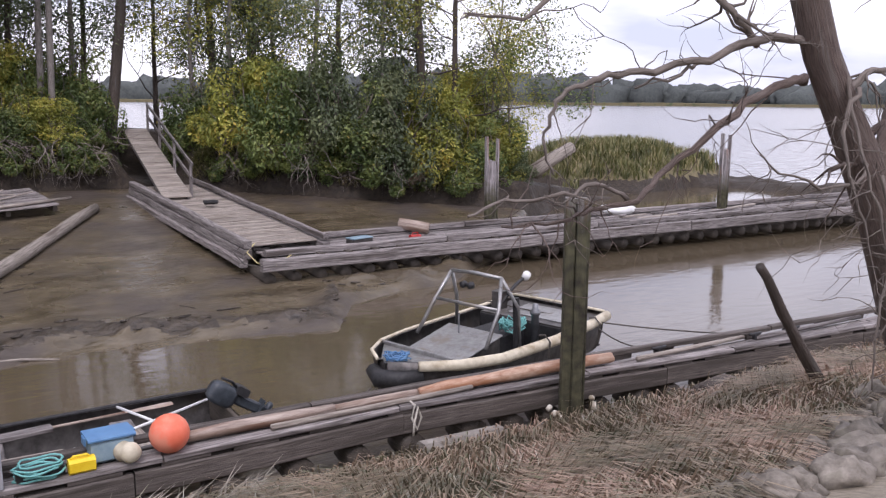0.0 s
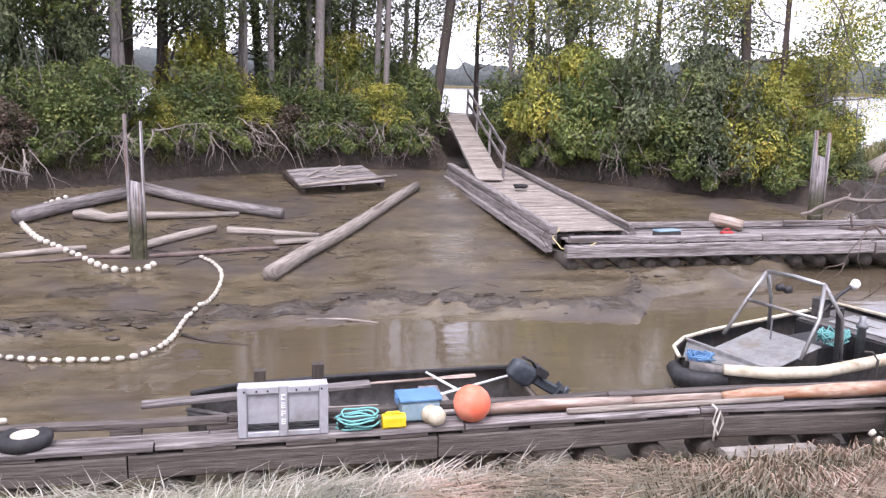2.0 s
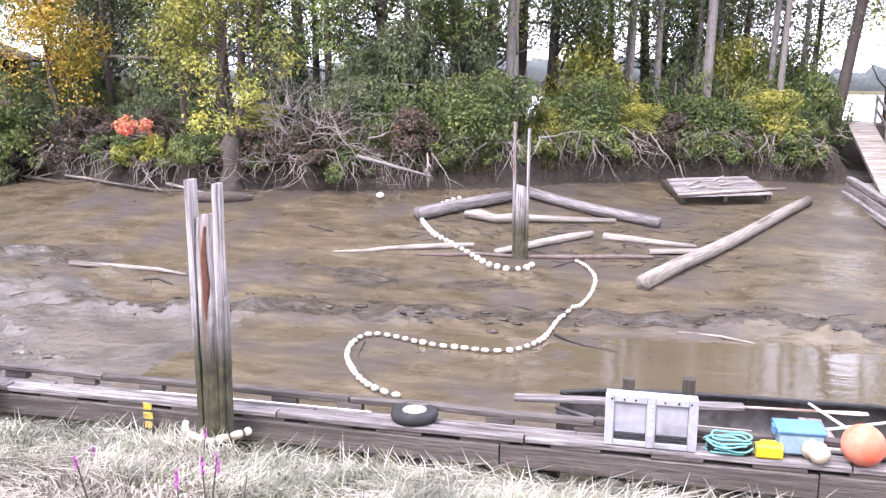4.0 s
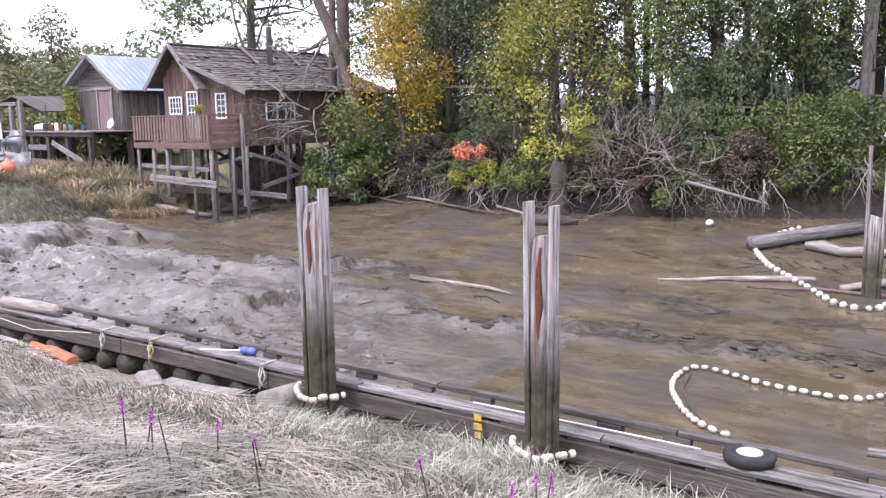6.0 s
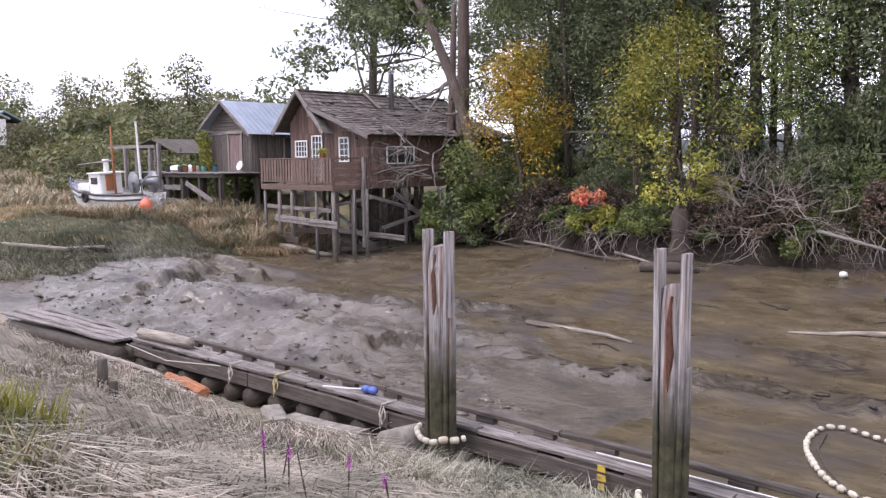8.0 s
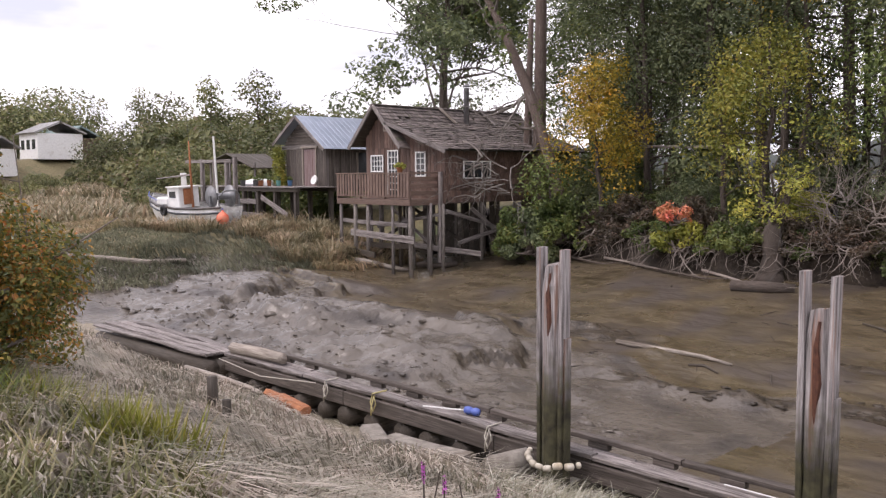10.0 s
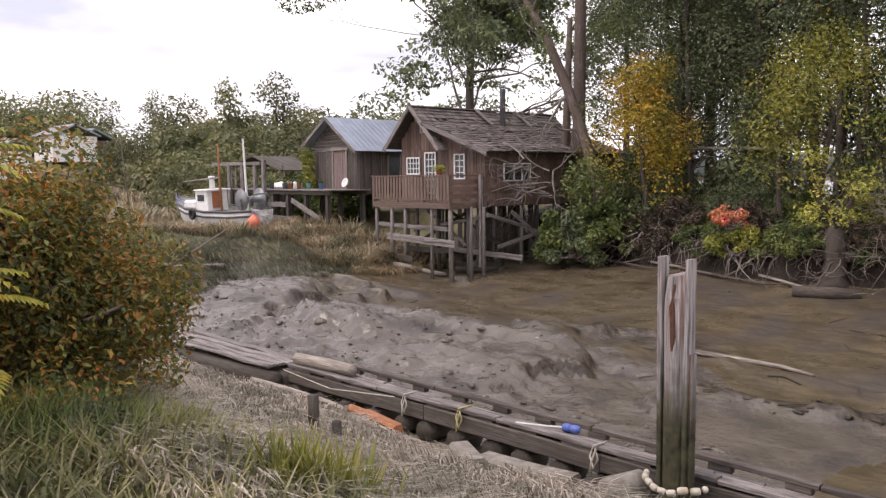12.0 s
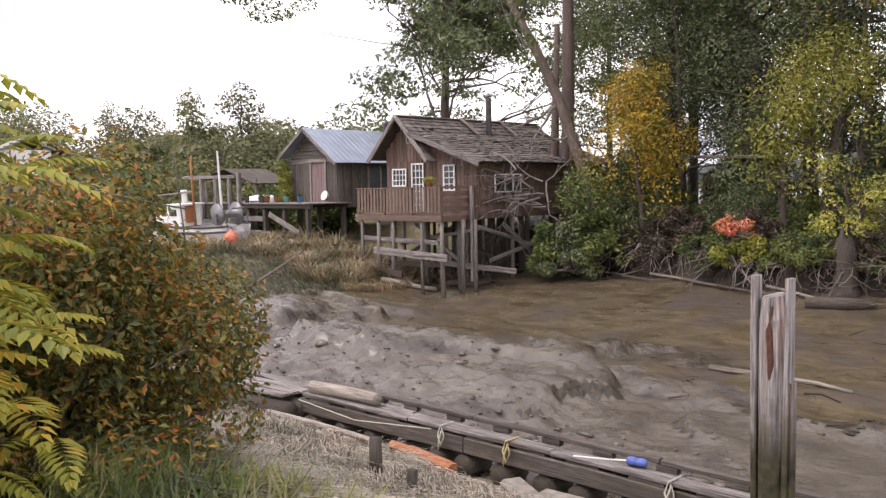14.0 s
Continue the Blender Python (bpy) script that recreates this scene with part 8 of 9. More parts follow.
thicket("dead_bush", "bare grey-brown dead bush sprawling over the bank", (-10.2, 23.7, 2.0), (2.0, 0.7, 1.8), 34, DEADTWIG, 1, 0.02, 1.5)
thicket("dead_bush", "pale bare branches rising over the dead bush", (-10.9, 23.8, 3.2), (0.7, 0.5, 1.0), 12, BARK_PALE, 2, 0.018, 1.3)
for k, (x, dy, nm) in enumerate(((-20.5, 0.3, 22), (-18.5, 0.3, 24), (-16.6, 0.3, 26), (-14.6, 0.2, 24), (-13.2, 0.2, 16), (-10.6, 0.3, 20), (-9.0, 0.3, 18), (-7.6, 0.3, 18), (-6.2, 0.4, 14), (3.9, 0.4, 20), (2.4, 0.4, 20), (0.9, 0.4, 20), (-0.4, 0.4, 18), (-1.8, 0.4, 20), (-3.2, 0.4, 18), (-4.7, 0.4, 20), (9.4, 0.4, 16), (11.2, 0.4, 18), (13.0, 0.4, 16), (15.0, 0.4, 14))):
    y = float(bank_foot(x)) + dy
    thicket("root_tangle", "bare roots and dangling dead branches under the bank", (x, y, gz(x, y) + 0.55), (1.7, 0.5, 0.5), nm, DEADTWIG if k % 2 else SKIN_SHRUB, 20 + k, 0.02, 1.0, 1, -0.35, (0.1, -0.7, -0.35))
for k in range(7):
    x = -23.5 + 1.5 * k
    y = float(bank_foot(x)) - 0.5 - 0.2 * (k % 3)
    drift("fallen_branch", [(x, y + 0.5), (x + 1.0, y + 0.1), (x + 2.0, y - 0.25), (x + 3.0, y + 0.2)], [0.045, 0.04, 0.03, 0.012], (DEADTWIG, SKIN_SHRUB, BARK)[k % 3], "bare fallen branch along the foot of the bank", 7, 0.1, 0.08, "fallen branches", "branch")
solid("white_branch", Mesh().tube([(-8.5, 22.9, 2.35), (-7.4, 22.8, 2.1), (-6.3, 22.7, 1.85)], [0.05, 0.045, 0.03], 7, wob=0.1), BARK_PALE, "pale fallen stem slanting down the bank", "branch", smooth=True)
# leaning tree beside the cabin, a tall trunk and a snag
lt = thing("leaning_tree", "leaning bare brown tree beside the cabin", "tree", (-21.75, 25.2, 2.2))
tips = []
m = Mesh().tube([(0, 0, 0), (-0.3, 0, 1.5), (-0.85, 0, 3.0), (-1.85, 0, 5.4), (-2.9, 0, 7.4), (-4.3, 0, 9.6), (-5.2, 0, 11.5)], [0.26, 0.24, 0.22, 0.2, 0.17, 0.12, 0.05], 10, wob=0.05)
part("trunk", m, BARK_TREE, lt, "", True)
for p, d, L in (((-1.8, 0, 5.2), (-0.3, -1.0, -0.2), 2.0), ((-1.8, 0, 5.2), (-1.2, -0.7, -0.5), 2.2), ((-1.2, 0, 4.0), (-0.9, -1.0, -0.3), 2.0), ((-2.9, 0, 7.4), (-1, -0.5, 0.5), 2.0), ((-3.6, 0, 8.6), (0.8, -0.5, 0.8), 2.0)):
    m = Mesh()
    branch(m, p, d, L, 0.07, rs6, 3, tips, n=6, up=-0.15, wander=0.28, kids=(2, 3))
    part("drooping_branch", m, BARK_PALE, lt, "pale bare drooping branch", True)
v, f = leaf_cloud(np.array(tips[-60:]), [(0.4, 0.4, 0.3)] * len(tips[-60:]), 700, 0.16, rs6)
part("foliage", raw("foliage", v.tolist(), f.tolist(), LEAF_MID), None, lt)
tt = thing("tall_trunk", "tall straight brown trunk behind the cabin", "tree", (-24.2, 26.6, 2.3))
part("trunk", Mesh().tube([(0, 0, 0), (0.05, 0, 5), (0.1, 0, 10), (0.15, 0, 16)], [0.3, 0.25, 0.22, 0.15], 11, wob=0.04), BARK_TREE, tt, "", True)
m, tips = Mesh(), []
for k in range(8):
    branch(m, (0.1, 0, 10 + 0.7 * k), (rs6.normal(), rs6.normal(), 0.2), 2.0, 0.05, rs6, 1, tips, n=5)
part("upper_limb", m, BARK_TREE, tt)
v, f = leaf_cloud(tips, [(0.8, 0.8, 0.6)] * len(tips), 1500, 0.2, rs6)
part("crown", raw("crown", v.tolist(), f.tolist(), LEAF_DARK), None, tt)
sn = thing("dead_snag", "broken bare snag behind the cabin", "tree", (-24.9, 26.6, 2.3))
part("trunk", Mesh().tube([(0, 0, 0), (0.1, 0, 4), (0.25, 0, 8.3)], [0.22, 0.17, 0.1], 9, wob=0.08), BARK_TREE, sn, "", True)
# pale trunks that show singly
for k, (x, y, z0, r, lx, h) in enumerate(((1.13, 31.2, 2.2, 0.16, 0.3, 12), (5.6, 33.3, 2.0, 0.19, 1.5, 12), (-1.4, 31, 2.2, 0.09, 0.2, 12), (-0.5, 31.5, 2.2, 0.11, 0.1, 12), (3.6, 32, 2.2, 0.10, 0.3, 11), (-5.2, 28.5, 2.2, 0.12, 0.1, 12))):
    t = thing("pale_tree", "tall pale grey trunk in the riverside wood", "tree", (x, y, z0), "tall pale trunks")
    part("trunk", Mesh().tube([(0, 0, -0.3), (0.02 * lx, 0, 0.6), (lx * 0.4, 0, h * 0.4), (lx, 0, h)], [r * 1.9, r * 1.15, r, r * 0.6], 10, wob=0.08), BARK if k == 1 else BARK_PALE, t, "", True)
    m, tips = Mesh(), []
    for i in range(9):
        branch(m, (lx * 0.6, 0, h * 0.5 + i * 0.6), (rs6.normal(), rs6.normal(), 0.3), 1.7, 0.035, rs6, 1, tips, n=5)
    part("upper_limb", m, BARK_PALE, t)
    v, f = leaf_cloud(tips, [(0.6, 0.6, 0.45)] * len(tips), 1500, 0.15, rs6)
    part("crown", raw("crown", v.tolist(), f.tolist(), LEAF_MID), None, t)
# plank fort glimpsed among the trees, blue tarpaulin, brush pile
t = thing("tree_hut", "brown plank hut half hidden among the trees", "hut", (-17.6, 27.6, 2.4), turn=-8)
for k in range(12):
    part("wall_board", Mesh().beam((-1.4 + 0.25 * k, 0, 0.3), (-1.4 + 0.25 * k, 0, 2.3 + 0.1 * (k % 3)), 0.22, 0.04, 0.006, up=(0, 1, 0)), WOOD_RED, t)
part("roof", Mesh().beam((-1.9, 0, 2.9), (1.9, 0, 2.75), 1.8, 0.1, 0.02), SHAKE, t)
t = thing("tarpaulin", "crumpled blue tarpaulin hung among the trees", "tarpaulin", (-13.9, 26.9, 4.3))
part("sheet", Mesh().blob((0, 0, 0), (0.2, 0.1, 0.24), 8, 3, 0.6, 2.4), BLUE_DEEP, t, "", True)
part("cord", Mesh().tube([(-0.8, 0.2, 0.8), (0, 0, 0.3), (0.9, 0.3, 0.9)], 0.012, 5), ROPE_DARK, t)
thicket("brush_pile", "heap of rusty brown brushwood on the bank", (-0.2, 32.4, 3.3), (0.9, 0.5, 0.4), 14, RUST, 33, 0.025, 0.7, 1)
solid("drift_log", Mesh().tube([(20.2, 27.0, 1.5), (21.2, 27.1, 2.0), (22.2, 27.2, 2.4)], [0.3, 0.28, 0.24], 12, wob=0.06), WOOD_PALE, "big pale stranded trunk on the point", "log", smooth=True)
for k in range(22):
    x, y = rs6.uniform(-97, -84), rs6.uniform(25, 42)
    a = rs6.normal() * 0.5
    L = rs6.uniform(3, 9)
    solid("stranded_log", Mesh().tube([(x, y, 1.95), (x + L * math.cos(a), y + L * math.sin(a), 2.05)], [0.28, 0.22], 8, wob=0.05), WOOD_PALE if k % 3 else BARK, "stranded grey log on the far marsh", "log", group="stranded logs", smooth=True)

# growth in front of the cabin's far side
for k, (x, y, z, sx, sz, leaf) in enumerate(((-22.5, 23.5, 1.5, 1.1, 1.5, LEAF_MID), (-21.7, 23.3, 1.4, 1.1, 1.4, LEAF_DARK), (-21.4, 24.8, 2.1, 1.1, 1.5, LEAF_DARK), (-20.9, 23.8, 1.8, 1.2, 1.7, LEAF_MID))):
    bush("bush", "green bush growing over the bank beside the cabin", 340 + k, (sx, sx * 0.8, sz), leaf, 5200, 0.115, (x, y), 26, "bush", z=z, group="bushes by the cabin", drape=0.6)
thicket("dead_branch", "pale bare branches sprawling before the cabin's side", (-23.0, 23.0, 3.6), (0.9, 0.4, 1.6), 14, BARK_PALE, 51, 0.028, 1.7, 2, -0.1, (-0.5, -0.4, 0.0))
tree("tree", "leafy green tree overhanging beside the cabin", 12, 3.6, 0.07, LEAF_MID, 1600, 0.12, (-20.9, 23.8), 0.25, 0.28, BARK, (-0.2, -0.4), (0.65, 0.8), limbs=14)
thicket("dead_branch", "pale bare branches drooping before the cabin's side", (-23.6, 22.6, 4.6), (0.8, 0.4, 0.8), 12, BARK_PALE, 52, 0.03, 1.6, 2, -0.25, (-0.6, -0.3, -0.2))
rs = np.random.RandomState(68)
n = 7000
xy = np.stack([rs.uniform(-10.5, -5.2, n), rs.uniform(-0.6, 2.3, n)], 1)
xy = xy[fbm(xy[:, 0], xy[:, 1], 0.8) + 0.05 * (-7.5 - xy[:, 0]) > -0.05]
v, f = blades(xy, 0.42, rs, np.full(len(xy), 0.75), rs.uniform(0, 6.28, len(xy)), 0.009)
tagged(new("path_grass", raw("path_grass", v.tolist(), f.tolist(), GRASS_GREEN)), "green grass on the dike below the shrub", "grass", kind="stuff")


# ---- bushes along the far bank ----
rs = np.random.RandomState(11)
protos = {}
for key, leaf, lab, cnt, ls in (("mid", LEAF_MID, "dense green bush overhanging the muddy bank", 11500, 0.083), ("dark", LEAF_DARK, "dark green bush overhanging the muddy bank", 11500, 0.083),
                                ("lime", LEAF_LIME, "yellow-green bush overhanging the muddy bank", 11500, 0.083), ("brown", LEAF_BROWN, "withered brown bush with pale dangling leaves", 3400, 0.10),
                                ("low", LEAF_MID, "low green bramble on the edge of the bank", 4200, 0.10)):
    size = (1.7, 1.5, 2.0) if key not in ("low", "brown") else (1.6, 1.1, 0.95)
    protos[key] = [bush("bush", lab, 40 + i + len(key) * 7, size, leaf, cnt, ls, (-60 - 5 * i, 60), lumps=36, group="bushes on the far bank", z=0, drape=0.5) for i in range(2)]


def place(key, x, dy, s, sz=1.0, i=None, dz=0.0):
    src = protos[key][rs.randint(2) if i is None else i]
    y = float(bank_foot(x)) + dy
    ob = copy_thing(src, Matrix())
    ob.matrix_basis = pose(x, y, gz(x, y) - 0.1 + dz, 0, 0, rs.uniform(0, 360)) @ Matrix.Diagonal((s, s, s * sz, 1))
    return ob


for x, key, dy, s, sz in (                      # front row, from the house to the tip of the spit
        (-21.5, "dark", 1.9, 0.8, 0.9), (-20.0, "dark", 2.0, 0.9, 1.0), (-18.6, "mid", 2.1, 0.7, 0.8), (-17.0, "dark", 2.2, 0.8, 0.9), (-15.6, "dark", 2.4, 0.8, 0.9),
        (-14.2, "mid", 2.6, 0.8, 0.9), (-12.6, "lime", 2.4, 0.7, 0.8), (-9.6, "dark", 2.6, 1.0, 1.0), (-8.2, "mid", 2.2, 0.9, 1.0), (-6.6, "mid", 1.6, 1.0, 1.1),
        (-5.0, "mid", 1.5, 1.05, 1.1), (-3.6, "lime", 1.5, 0.7, 0.8), (-2.6, "mid", 1.6, 1.1, 1.0), (-0.9, "lime", 1.4, 0.75, 0.8), (0.2, "mid", 1.7, 1.1, 1.1), (1.8, "mid", 1.6, 1.0, 1.1),
        (3.2, "lime", 1.6, 0.9, 0.9), (4.3, "mid", 2.4, 0.8, 0.9), (9.3, "lime", 1.0, 1.2, 1.25), (8.6, "mid", 3.0, 1.1, 1.2), (10.6, "mid", 1.0, 1.25, 1.3), (11.8, "dark", 1.1, 1.25, 1.4), (13.0, "mid", 1.0, 1.2, 1.2),
        (14.3, "dark", 1.1, 1.3, 1.3), (15.5, "lime", 1.3, 1.2, 1.2), (16.6, "mid", 1.2, 1.0, 1.1), (17.6, "lime", 1.8, 1.0, 1.1), (18.6, "dark", 1.6, 0.6, 0.9), (-23.4, "dark", 3.2, 1.0, 1.2), (-22.3, "mid", 4.0, 1.1, 1.3), (-24.6, "dark", 6.5, 1.1, 1.2), (-23.0, "dark", 6.0, 1.2, 1.4)):
    place(key, x, dy, s, sz)
for x in np.arange(-22, 19, 1.5):               # second row, higher
    if 5.4 < x < 8.2 or rs.rand() < 0.25:
        continue
    place(("mid", "dark", "dark", "lime", "mid")[rs.randint(5)], x + rs.uniform(-0.4, 0.4), rs.uniform(3.4, 4.6), rs.uniform(1.0, 1.35), rs.uniform(1.1, 1.5))
for x in np.arange(-22, 17, 0.85):              # brambles and dead growth hanging over the foot
    if 5.2 < x < 8.0:
        continue
    brown = rs.rand() < (0.62 if x < -10 else 0.18)
    place("brown" if brown else "low", x + rs.uniform(-0.3, 0.3), rs.uniform(0.45, 0.85), rs.uniform(0.6, 1.0), rs.uniform(0.7, 1.1), dz=-0.25)
    if brown and rs.rand() < 0.5:
        place("brown", x + rs.uniform(-0.3, 0.3), rs.uniform(0.6, 1.0), rs.uniform(0.6, 0.9), 1.0, dz=0.35)
for src in sum(protos.values(), []):
    for o in (src, *src.children_recursive):
        scene.collection.objects.unlink(o)
        bpy.data.objects.remove(o)

# ---- trees on the far bank ----
tp = {}
for key, leaf, lab, h, r, cnt, ls, cf, sp, bk in (
        ("alder", LEAF_DARK, "tall slender green tree in the riverside wood", 13.0, 0.14, 13500, 0.10, 0.12, 0.22, BARK),
        ("alder2", LEAF_MID, "tall leafy green tree in the riverside wood", 12.0, 0.13, 15500, 0.10, 0.10, 0.26, BARK),
        ("conifer", LEAF_DARK, "tall dark tree with drooping boughs", 15.0, 0.20, 19000, 0.105, 0.08, 0.20, BARK),
        ("thin", LEAF_LIME, "thin sparse yellow-green tree", 10.0, 0.09, 6000, 0.10, 0.12, 0.22, BARK_PALE),
        ("pole", LEAF_MID, "tall pale-trunked tree with a high thin crown", 15.0, 0.115, 5000, 0.13, 0.30, 0.18, BARK_PALE)):
    tp[key] = [tree("tree", lab, 70 + 3 * i + len(key), h, r, leaf, cnt, ls, (-60, 70), cf, sp, bk, (rs.uniform(-0.8, 0.8), 0), (1.0, 0.7), limbs=20, group="trees of the riverside wood") for i in range(2)]


def plant(key, x, dy, s=1.0, i=None):
    src = tp[key][rs.randint(2) if i is None else i]
    y = float(bank_foot(x)) + dy
    ob = copy_thing(src, Matrix())
    ob.matrix_basis = pose(x, y, gz(x, y) - 0.15, 0, 0, rs.uniform(0, 360)) @ Matrix.Diagonal((s, s, s, 1))


for x, key, dy, s in (
        (-23.0, "alder2", 6, 1.1), (-21.5, "conifer", 5, 1.0), (-20.2, "alder", 4.2, 1.0), (-18.4, "conifer", 6.0, 1.15), (-17, "conifer", 4.4, 1.0), (-15.4, "conifer", 5.2, 1.1), (-14, "alder", 4.2, 1.0), (-12.5, "conifer", 5.5, 1.1), (-11.2, "alder2", 4.5, 1.0),
        (-9.8, "conifer", 5.6, 1.05), (-8.6, "alder", 4.0, 1.0), (-7.2, "conifer", 5.2, 1.1), (-6.0, "alder2", 4.2, 0.95), (-5.0, "pole", 3.2, 1.0), (-4.2, "conifer", 5.5, 1.0), (-2.8, "alder2", 4.6, 0.9), (-1.6, "pole", 3.6, 1.0),
        (-0.4, "alder", 5.2, 0.95), (0.8, "pole", 3.5, 1.0), (1.7, "pole", 4.4, 1.0), (2.6, "alder", 5.2, 0.9), (3.3, "pole", 3.2, 1.0), (4.6, "pole", 4.8, 0.9), (8.8, "thin", 5.2, 1.0), (9.6, "thin", 3.6, 1.05), (10.6, "alder", 4.8, 0.85), (11.6, "thin", 5.2, 1.0), (12.6, "pole", 4.6, 0.8), (13.4, "alder", 4.2, 0.9),
        (14.4, "thin", 3.4, 1.0), (16.0, "conifer", 3.2, 0.95), (16.8, "alder2", 2.6, 1.0), (18.0, "thin", 2.2, 0.75), (19.0, "thin", 2.4, 0.62),
        (-16, "alder", 9, 1.1), (-11, "conifer", 10, 1.2), (-7, "alder2", 10, 1.1), (-3, "conifer", 10, 1.1), (-20, "conifer", 10, 1.2), (-24, "conifer", 11, 1.1), (-22.6, "alder", 7.5, 0.75), (-25.2, "alder2", 9.5, 0.62), (-27.5, "alder2", 12, 0.6), (-23.4, "conifer", 14, 0.9), (-27.0, "conifer", 8.0, 0.85),
        (-1.0, "conifer", 8.5, 1.0), (0.8, "alder2", 8.0, 1.0), (2.4, "conifer", 8.8, 0.95), (4.2, "alder2", 8.2, 0.9), (5.2, "alder", 6.4, 0.85), (9.9, "conifer", 6.6, 0.85), (7.9, "alder2", 7.2, 0.8), (11.3, "conifer", 7.6, 0.85), (-5.5, "conifer", 7.5, 1.1), (-9.0, "conifer", 8.0, 1.15), (-12.8, "alder2", 7.5, 1.05), (1.6, "conifer", 6.4, 0.95), (-2.2, "alder", 6.8, 1.0)):
    plant(key, x, dy, s)
for src in sum(tp.values(), []):
    for o in (src, *src.children_recursive):
        scene.collection.objects.unlink(o)
        bpy.data.objects.remove(o)
tree("tree", "golden-yellow maple on the bank", 5, 5.3, 0.09, LEAF_GOLD, 8500, 0.095, (-20.0, 25.2), 0.22, 0.24, BARK, (0, -0.6), (0.75, 0.8), limbs=12)
tree("tree", "yellow-green maple growing over the mud", 6, 5.6, 0.12, LEAF_LIME, 4400, 0.095, (-13.6, 24.6), 0.35, 0.26, BARK, (0.5, -0.8), (0.7, 0.8), limbs=12)
tree("tree", "yellow-green maple leaning out over the bank", 16, 4.6, 0.10, LEAF_LIME, 3000, 0.095, (-14.6, 24.2), 0.22, 0.24, BARK, (0.2, -0.6), (0.6, 0.8), limbs=14)
tree("tree", "golden and orange tree behind the bank", 8, 9.5, 0.13, LEAF_GOLD, 2600, 0.095, (-13.2, 26.4), 0.7, 0.2, BARK, (0.3, -0.5), (0.8, 0.9), limbs=10)
tree("tree", "tall broad green tree behind the cabin", 9, 17.0, 0.35, LEAF_DARK, 62000, 0.22, (-40.0, 36), 0.24, 0.40, BARK, (0.5, 0), (1.35, 0.42), limbs=30, depth=2)
bush("bush", "small coral-red maple bush on the bank", 3, (0.75, 0.5, 0.7), LEAF_RED, 900, 0.10, (-15.3, 22.5), z=2.75)
bush("bush", "yellow-green bush below the red maple", 4, (0.9, 0.6, 0.9), LEAF_LIME, 2200, 0.10, (-15.2, 22.7), z=1.9)


# ---- scrub behind the boat and cabins ----
for i, (x, y, sx, h, leaf) in enumerate(((-52, 33, 7, 5.5, LEAF_HAZE), (-60, 30, 7, 5.0, LEAF_HAZE), (-47, 36, 6, 6.0, LEAF_HAZE), (-56, 40, 7, 7.5, LEAF_HAZE), (-42, 34, 5, 5.5, LEAF_MID),
                                         (-75, 36, 9, 7, LEAF_HAZE), (-70, 46, 9, 8.5, LEAF_HAZE), (-90, 47, 9, 8, LEAF_HAZE), (-45, 27, 3.5, 2.8, LEAF_MID), (-39.6, 26, 2.2, 3.4, LEAF_MID), (-50, 25.5, 4, 2.6, LEAF_HAZE), (-64, 36, 8, 6.5, LEAF_HAZE), (-80, 50, 10, 9, LEAF_HAZE), (-57, 27, 5, 3.6, LEAF_HAZE), (-70, 34, 5, 4.6, LEAF_HAZE), (-49, 40, 6, 7.5, LEAF_MID), (-100, 56, 14, 10, LEAF_HAZE), (-94, 30, 5, 3.0, LEAF_HAZE), (-98, 35.5, 4, 3.4, LEAF_HAZE), (-128, 42, 12, 15, LEAF_HAZE), (-126, 33, 12, 14, LEAF_HAZE), (-84, 41, 7, 9, LEAF_HAZE), (-78, 44, 7, 9.5, LEAF_HAZE), (-66, 42, 6, 8.5, LEAF_HAZE), (-93, 38, 7, 7.5, LEAF_HAZE), (-90, 45, 8, 9, LEAF_HAZE), (-112, 52, 11, 12, LEAF_HAZE), (-134, 36, 14, 13, LEAF_HAZE), (-140, 48, 14, 15, LEAF_HAZE))):
    bush("scrub", "hazy olive-green scrub behind the marsh", 90 + i, (sx, sx * 0.8, h * 0.9), leaf, 15000 if sx < 6 else 10000, 0.17 if sx < 6 else 0.25 if sx < 8 else 0.48, (x, y), 54, "bush", group="scrub behind the marsh", twig=False, z=1.8)
for i, (x, y, h) in enumerate(((-71, 37, 8.8), (-68, 40, 9.6), (-120, 52, 13))):
    tree("tree", "sparse tree standing over the scrub", 30 + i, h, 0.16, LEAF_HAZE, 900, 0.30, (x, y), 0.4, 0.17, BARK, (0, 0), (1.0, 0.8), limbs=12)

# ---- grass ----
rs = np.random.RandomState(17)


def stuff(name, v, f, leaf, label, category="grass"):
    return tagged(new(name, raw(name, v.tolist(), f.tolist(), leaf)), label, category, kind="stuff")


def flow(xy, f=0.35, off=0.0):
    return off + 5.0 * (fbm(xy[:, 0], xy[:, 1], f, 2))


n = 70000
xy = np.stack([rs.uniform(-22, 2.4, n), 7.9 - 6.75 * rs.rand(n) ** 0.85], 1)
xy = xy[xy[:, 1] < np.interp(xy[:, 0], [-12, -9, -6], [7.0, 7.2, 7.65])]
n = len(xy)
v, f = blades(xy, 0.55, rs, np.full(n, 1.25), flow(xy, 0.5, -0.9) + rs.normal(size=n) * 0.35, 0.008)
stuff("straw_grass", v, f, GRASS_STRAW, "pale flattened straw grass on the near bank")
n = 46000
xy = np.stack([rs.uniform(1.2, 15, n), 8.05 - 4.9 * rs.rand(n) ** 0.9], 1)
xy = xy[xy[:, 1] > 3.35 + 0.42 * (xy[:, 0] - 4.0) + 0.5 * fbm(xy[:, 0], xy[:, 1], 1.2)]
n = len(xy)
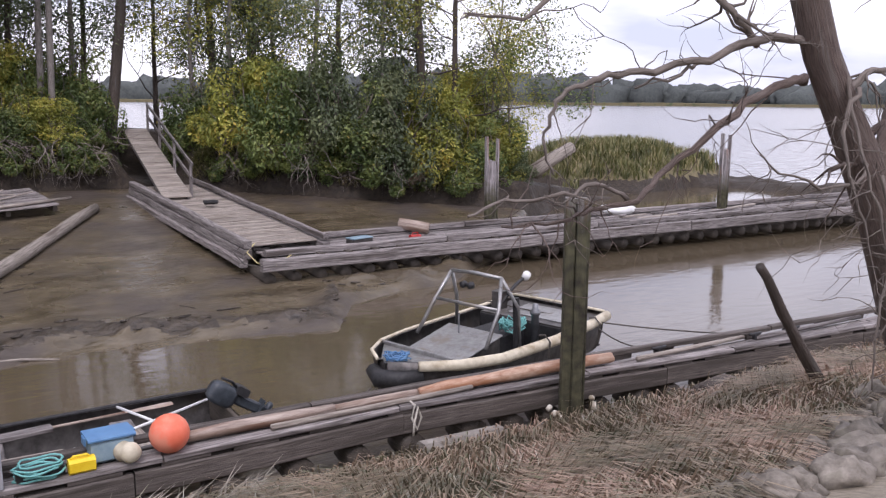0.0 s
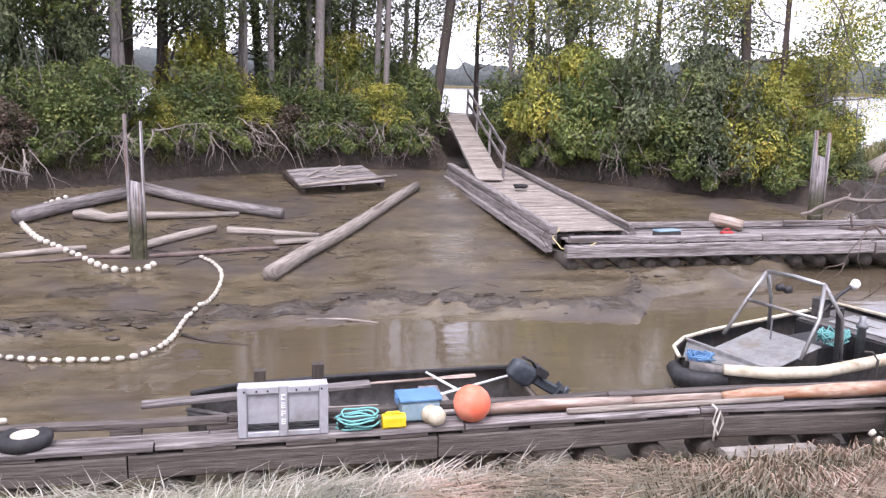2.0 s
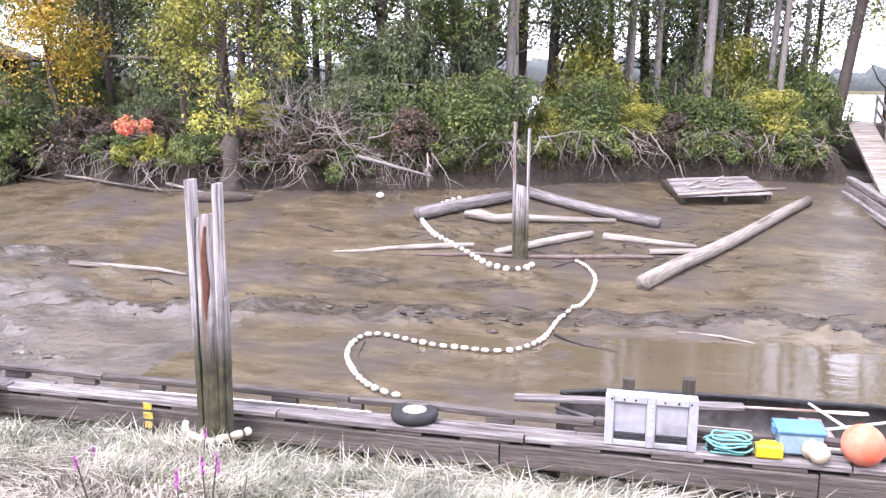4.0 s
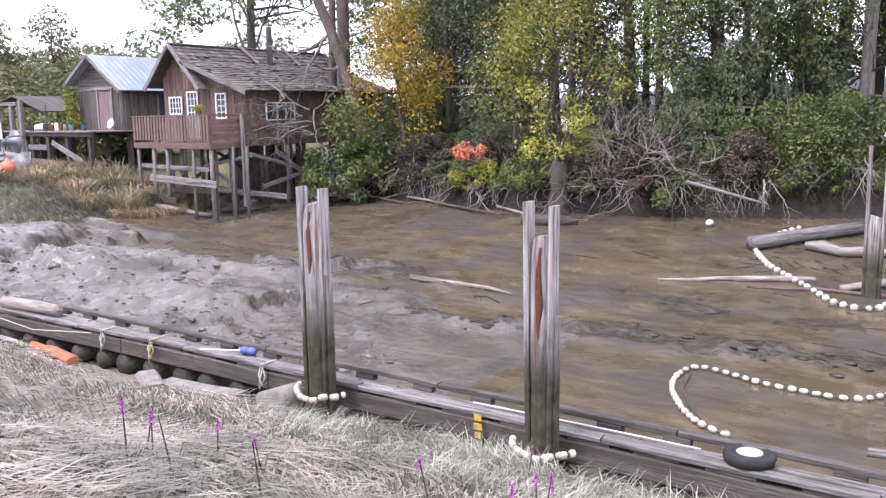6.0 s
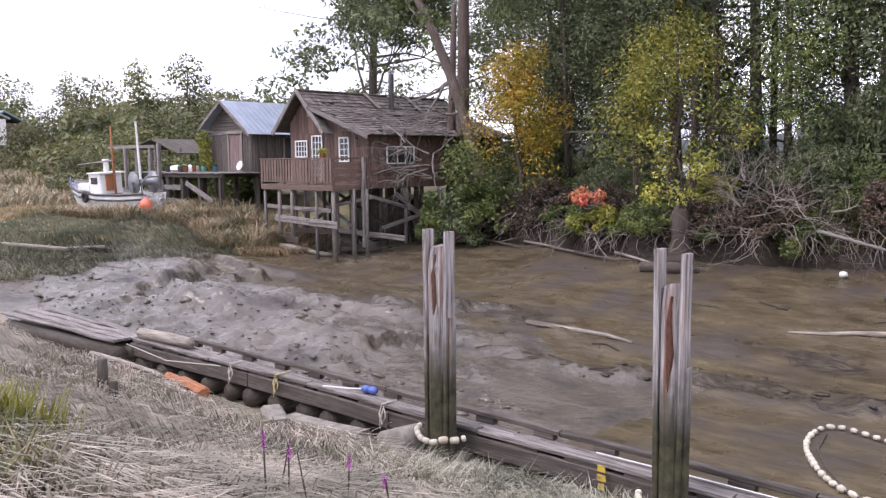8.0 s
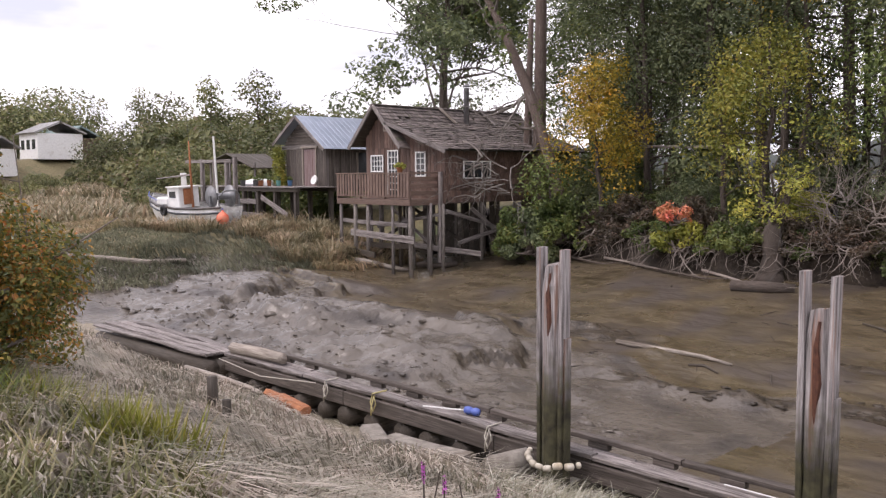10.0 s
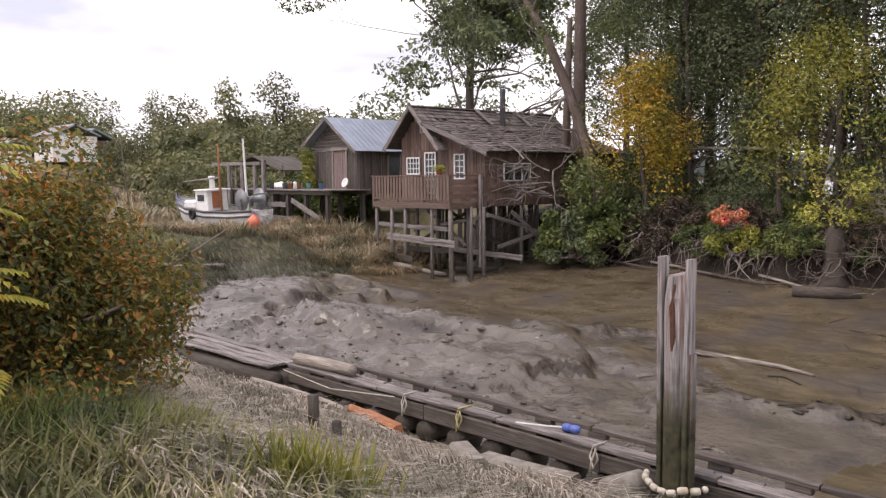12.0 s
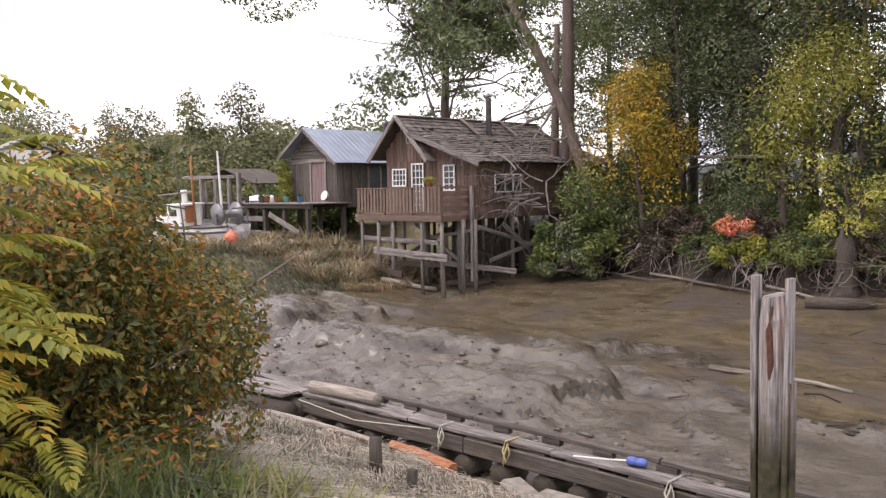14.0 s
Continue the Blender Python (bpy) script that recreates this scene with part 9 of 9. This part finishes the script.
v, f = blades(xy, 0.62, rs, np.full(n, 1.3), flow(xy, 0.45, -2.4) + rs.normal(size=n) * 0.22, 0.008)
stuff("matted_grass", v, f, GRASS_BROWN, "brown combed-over grass mat on the near bank")
n = 30000
xy = np.stack([rs.uniform(-7.5, 6.3, n), 7.8 - 2.1 * rs.rand(n) ** 1.1], 1)
keep = (fbm(xy[:, 0], xy[:, 1], 0.9) > -0.2) & (rs.rand(n) > 0.22 * np.clip(xy[:, 0] - 1.5, 0, 4))
xy = xy[keep]
n = len(xy)
v, f = blades(xy, np.interp(xy[:, 0], [0.5, 3.0], [0.42, 0.24]), rs, np.full(n, 0.85), flow(xy, 0.8, -1.0) + rs.normal(size=n) * 1.1, 0.006)
stuff("green_grass", v, f, GRASS_GREY, "grey-green tussocky grass along the dock")

n = 40000
xy = np.stack([rs.uniform(-46, -26.6, n), rs.uniform(7, 22.5, n)], 1)
keep = (ground_h(xy[:, 0], xy[:, 1]) > 0.68) & (xy[:, 0] < -26.9 + 2.5 * fbm(xy[:, 0], xy[:, 1], 0.7))
xy = xy[keep]
n = len(xy)
straw = (xy[:, 1] + 3 * fbm(xy[:, 0], xy[:, 1], 0.5, 3) > 17.6) | (xy[:, 0] + 4 * fbm(xy[:, 0], xy[:, 1], 0.4, 3) < -37.0)
for sel, leaf, nm, lab, ln, L in ((straw, GRASS_TAN, "marsh_straw", "tawny drooping marsh grass tussocks", 1.05, 0.9), (~straw, GRASS_MARSH, "marsh_grass", "grey-green marsh grass by the mud", 0.9, 0.55)):
    q = xy[sel]
    low = np.where(q[:, 0] < -33 + 1.5 * fbm(q[:, 0], q[:, 1], 0.5, 2), 0.36, 0.62)
    v, f = blades(q, L * low, rs, np.full(len(q), ln), flow(q, 0.5, -1.0) + rs.normal(size=len(q)) * 0.5, 0.022)
    stuff(nm, v, f, leaf, lab)
n = 16000
xy = np.stack([rs.uniform(23, 36, n), rs.uniform(28, 41, n)], 1)
xy = xy[ground_h(xy[:, 0], xy[:, 1]) > 0.55]
v, f = blades(xy, 0.6, rs, np.full(len(xy), 0.45), rs.uniform(0, 6.28, len(xy)), 0.03)
stuff("island_grass", v, f, GRASS_GREEN, "olive marsh grass on the hump by the river")
n = 16000
xb = rs.uniform(-10, 16, n)
xy = np.stack([xb, bank_foot(xb) + rs.uniform(0.3, 0.9, n)], 1)
xy = xy[fbm(xy[:, 0], xy[:, 1] * 0.3, 0.9, 3) > 0.0]
n = len(xy)
v, f = blades(xy, 0.7, rs, np.full(n, 1.1), rs.uniform(-2.6, -0.6, n), 0.010, up=0.7)
stuff("bank_grass", v, f, GRASS_GREEN, "long grass hanging over the bank")

# tussocks that fan out and droop, thickest below the cabin
px, ph, pl = [], [], []
for k in range(95):
    cx0, cy0 = rs.uniform(-40, -27.6), rs.uniform(15.2, 21.2)
    if (cx0 < -36.5 and 17.6 < cy0 < 20.6) or (cx0 > -33.5 and cy0 < 17.4):
        continue
    q = rs.normal(size=(150, 2)) * 0.22
    px.append(q + np.array([cx0, cy0]))
    ph.append(np.arctan2(q[:, 1], q[:, 0]) + rs.normal(size=150) * 0.5)
    pl.append(np.full(150, rs.uniform(0.55, 1.05)))
xy, head, tall = np.concatenate(px), np.concatenate(ph), np.concatenate(pl)
v, f = blades(xy, tall, rs, np.full(len(xy), 0.8), head, 0.02, sag=0.9)
stuff("marsh_tussock", v, f, GRASS_TAN, "tawny tussocks drooping before the cabin")

n = 22000
xy = np.stack([rs.uniform(-102, -45, n), rs.uniform(13, 42, n)], 1)
xy = xy[ground_h(xy[:, 0], xy[:, 1]) > 0.8]
v, f = blades(xy, 0.9, rs, np.full(len(xy), 0.7), rs.uniform(0, 6.28, len(xy)), 0.06)
stuff("far_marsh_grass", v, f, GRASS_TAN, "tawny grass of the marsh behind the boat")


# ---- distance ----
rs = np.random.RandomState(21)
m = Mesh()
for k in range(420):
    a = radians(-58 + 118 * k / 419 + rs.uniform(-0.2, 0.2))
    d = 720 + rs.uniform(0, 60)
    hh = rs.uniform(13, 18) + 4 * math.sin(k * 0.045) + (10 if rs.rand() < 0.012 else 0)
    c = (math.sin(a) * d, math.cos(a) * d, hh * 0.3)
    m.blob(c, (rs.uniform(14, 24), 10, hh), k, 2, 0.55, 2.2)
tagged(new("far_shore_woods", m.data("far_shore_woods", FAR_TREES, True)), "dark wooded shore across the river", "woods", kind="stuff")
m = Mesh()
for k in range(60):
    a0, a1 = radians(-58 + 118 * k / 60), radians(-58 + 118 * (k + 1) / 60)
    m.beam((math.sin(a0) * 690, math.cos(a0) * 690, 0.6), (math.sin(a1) * 690, math.cos(a1) * 690, 0.6), 6, 3.2 + 0.6 * math.sin(k), 0.3)
tagged(new("far_reeds", m.data("far_reeds", MARSH)), "pale reed fringe along the far shore", "reeds", kind="stuff")
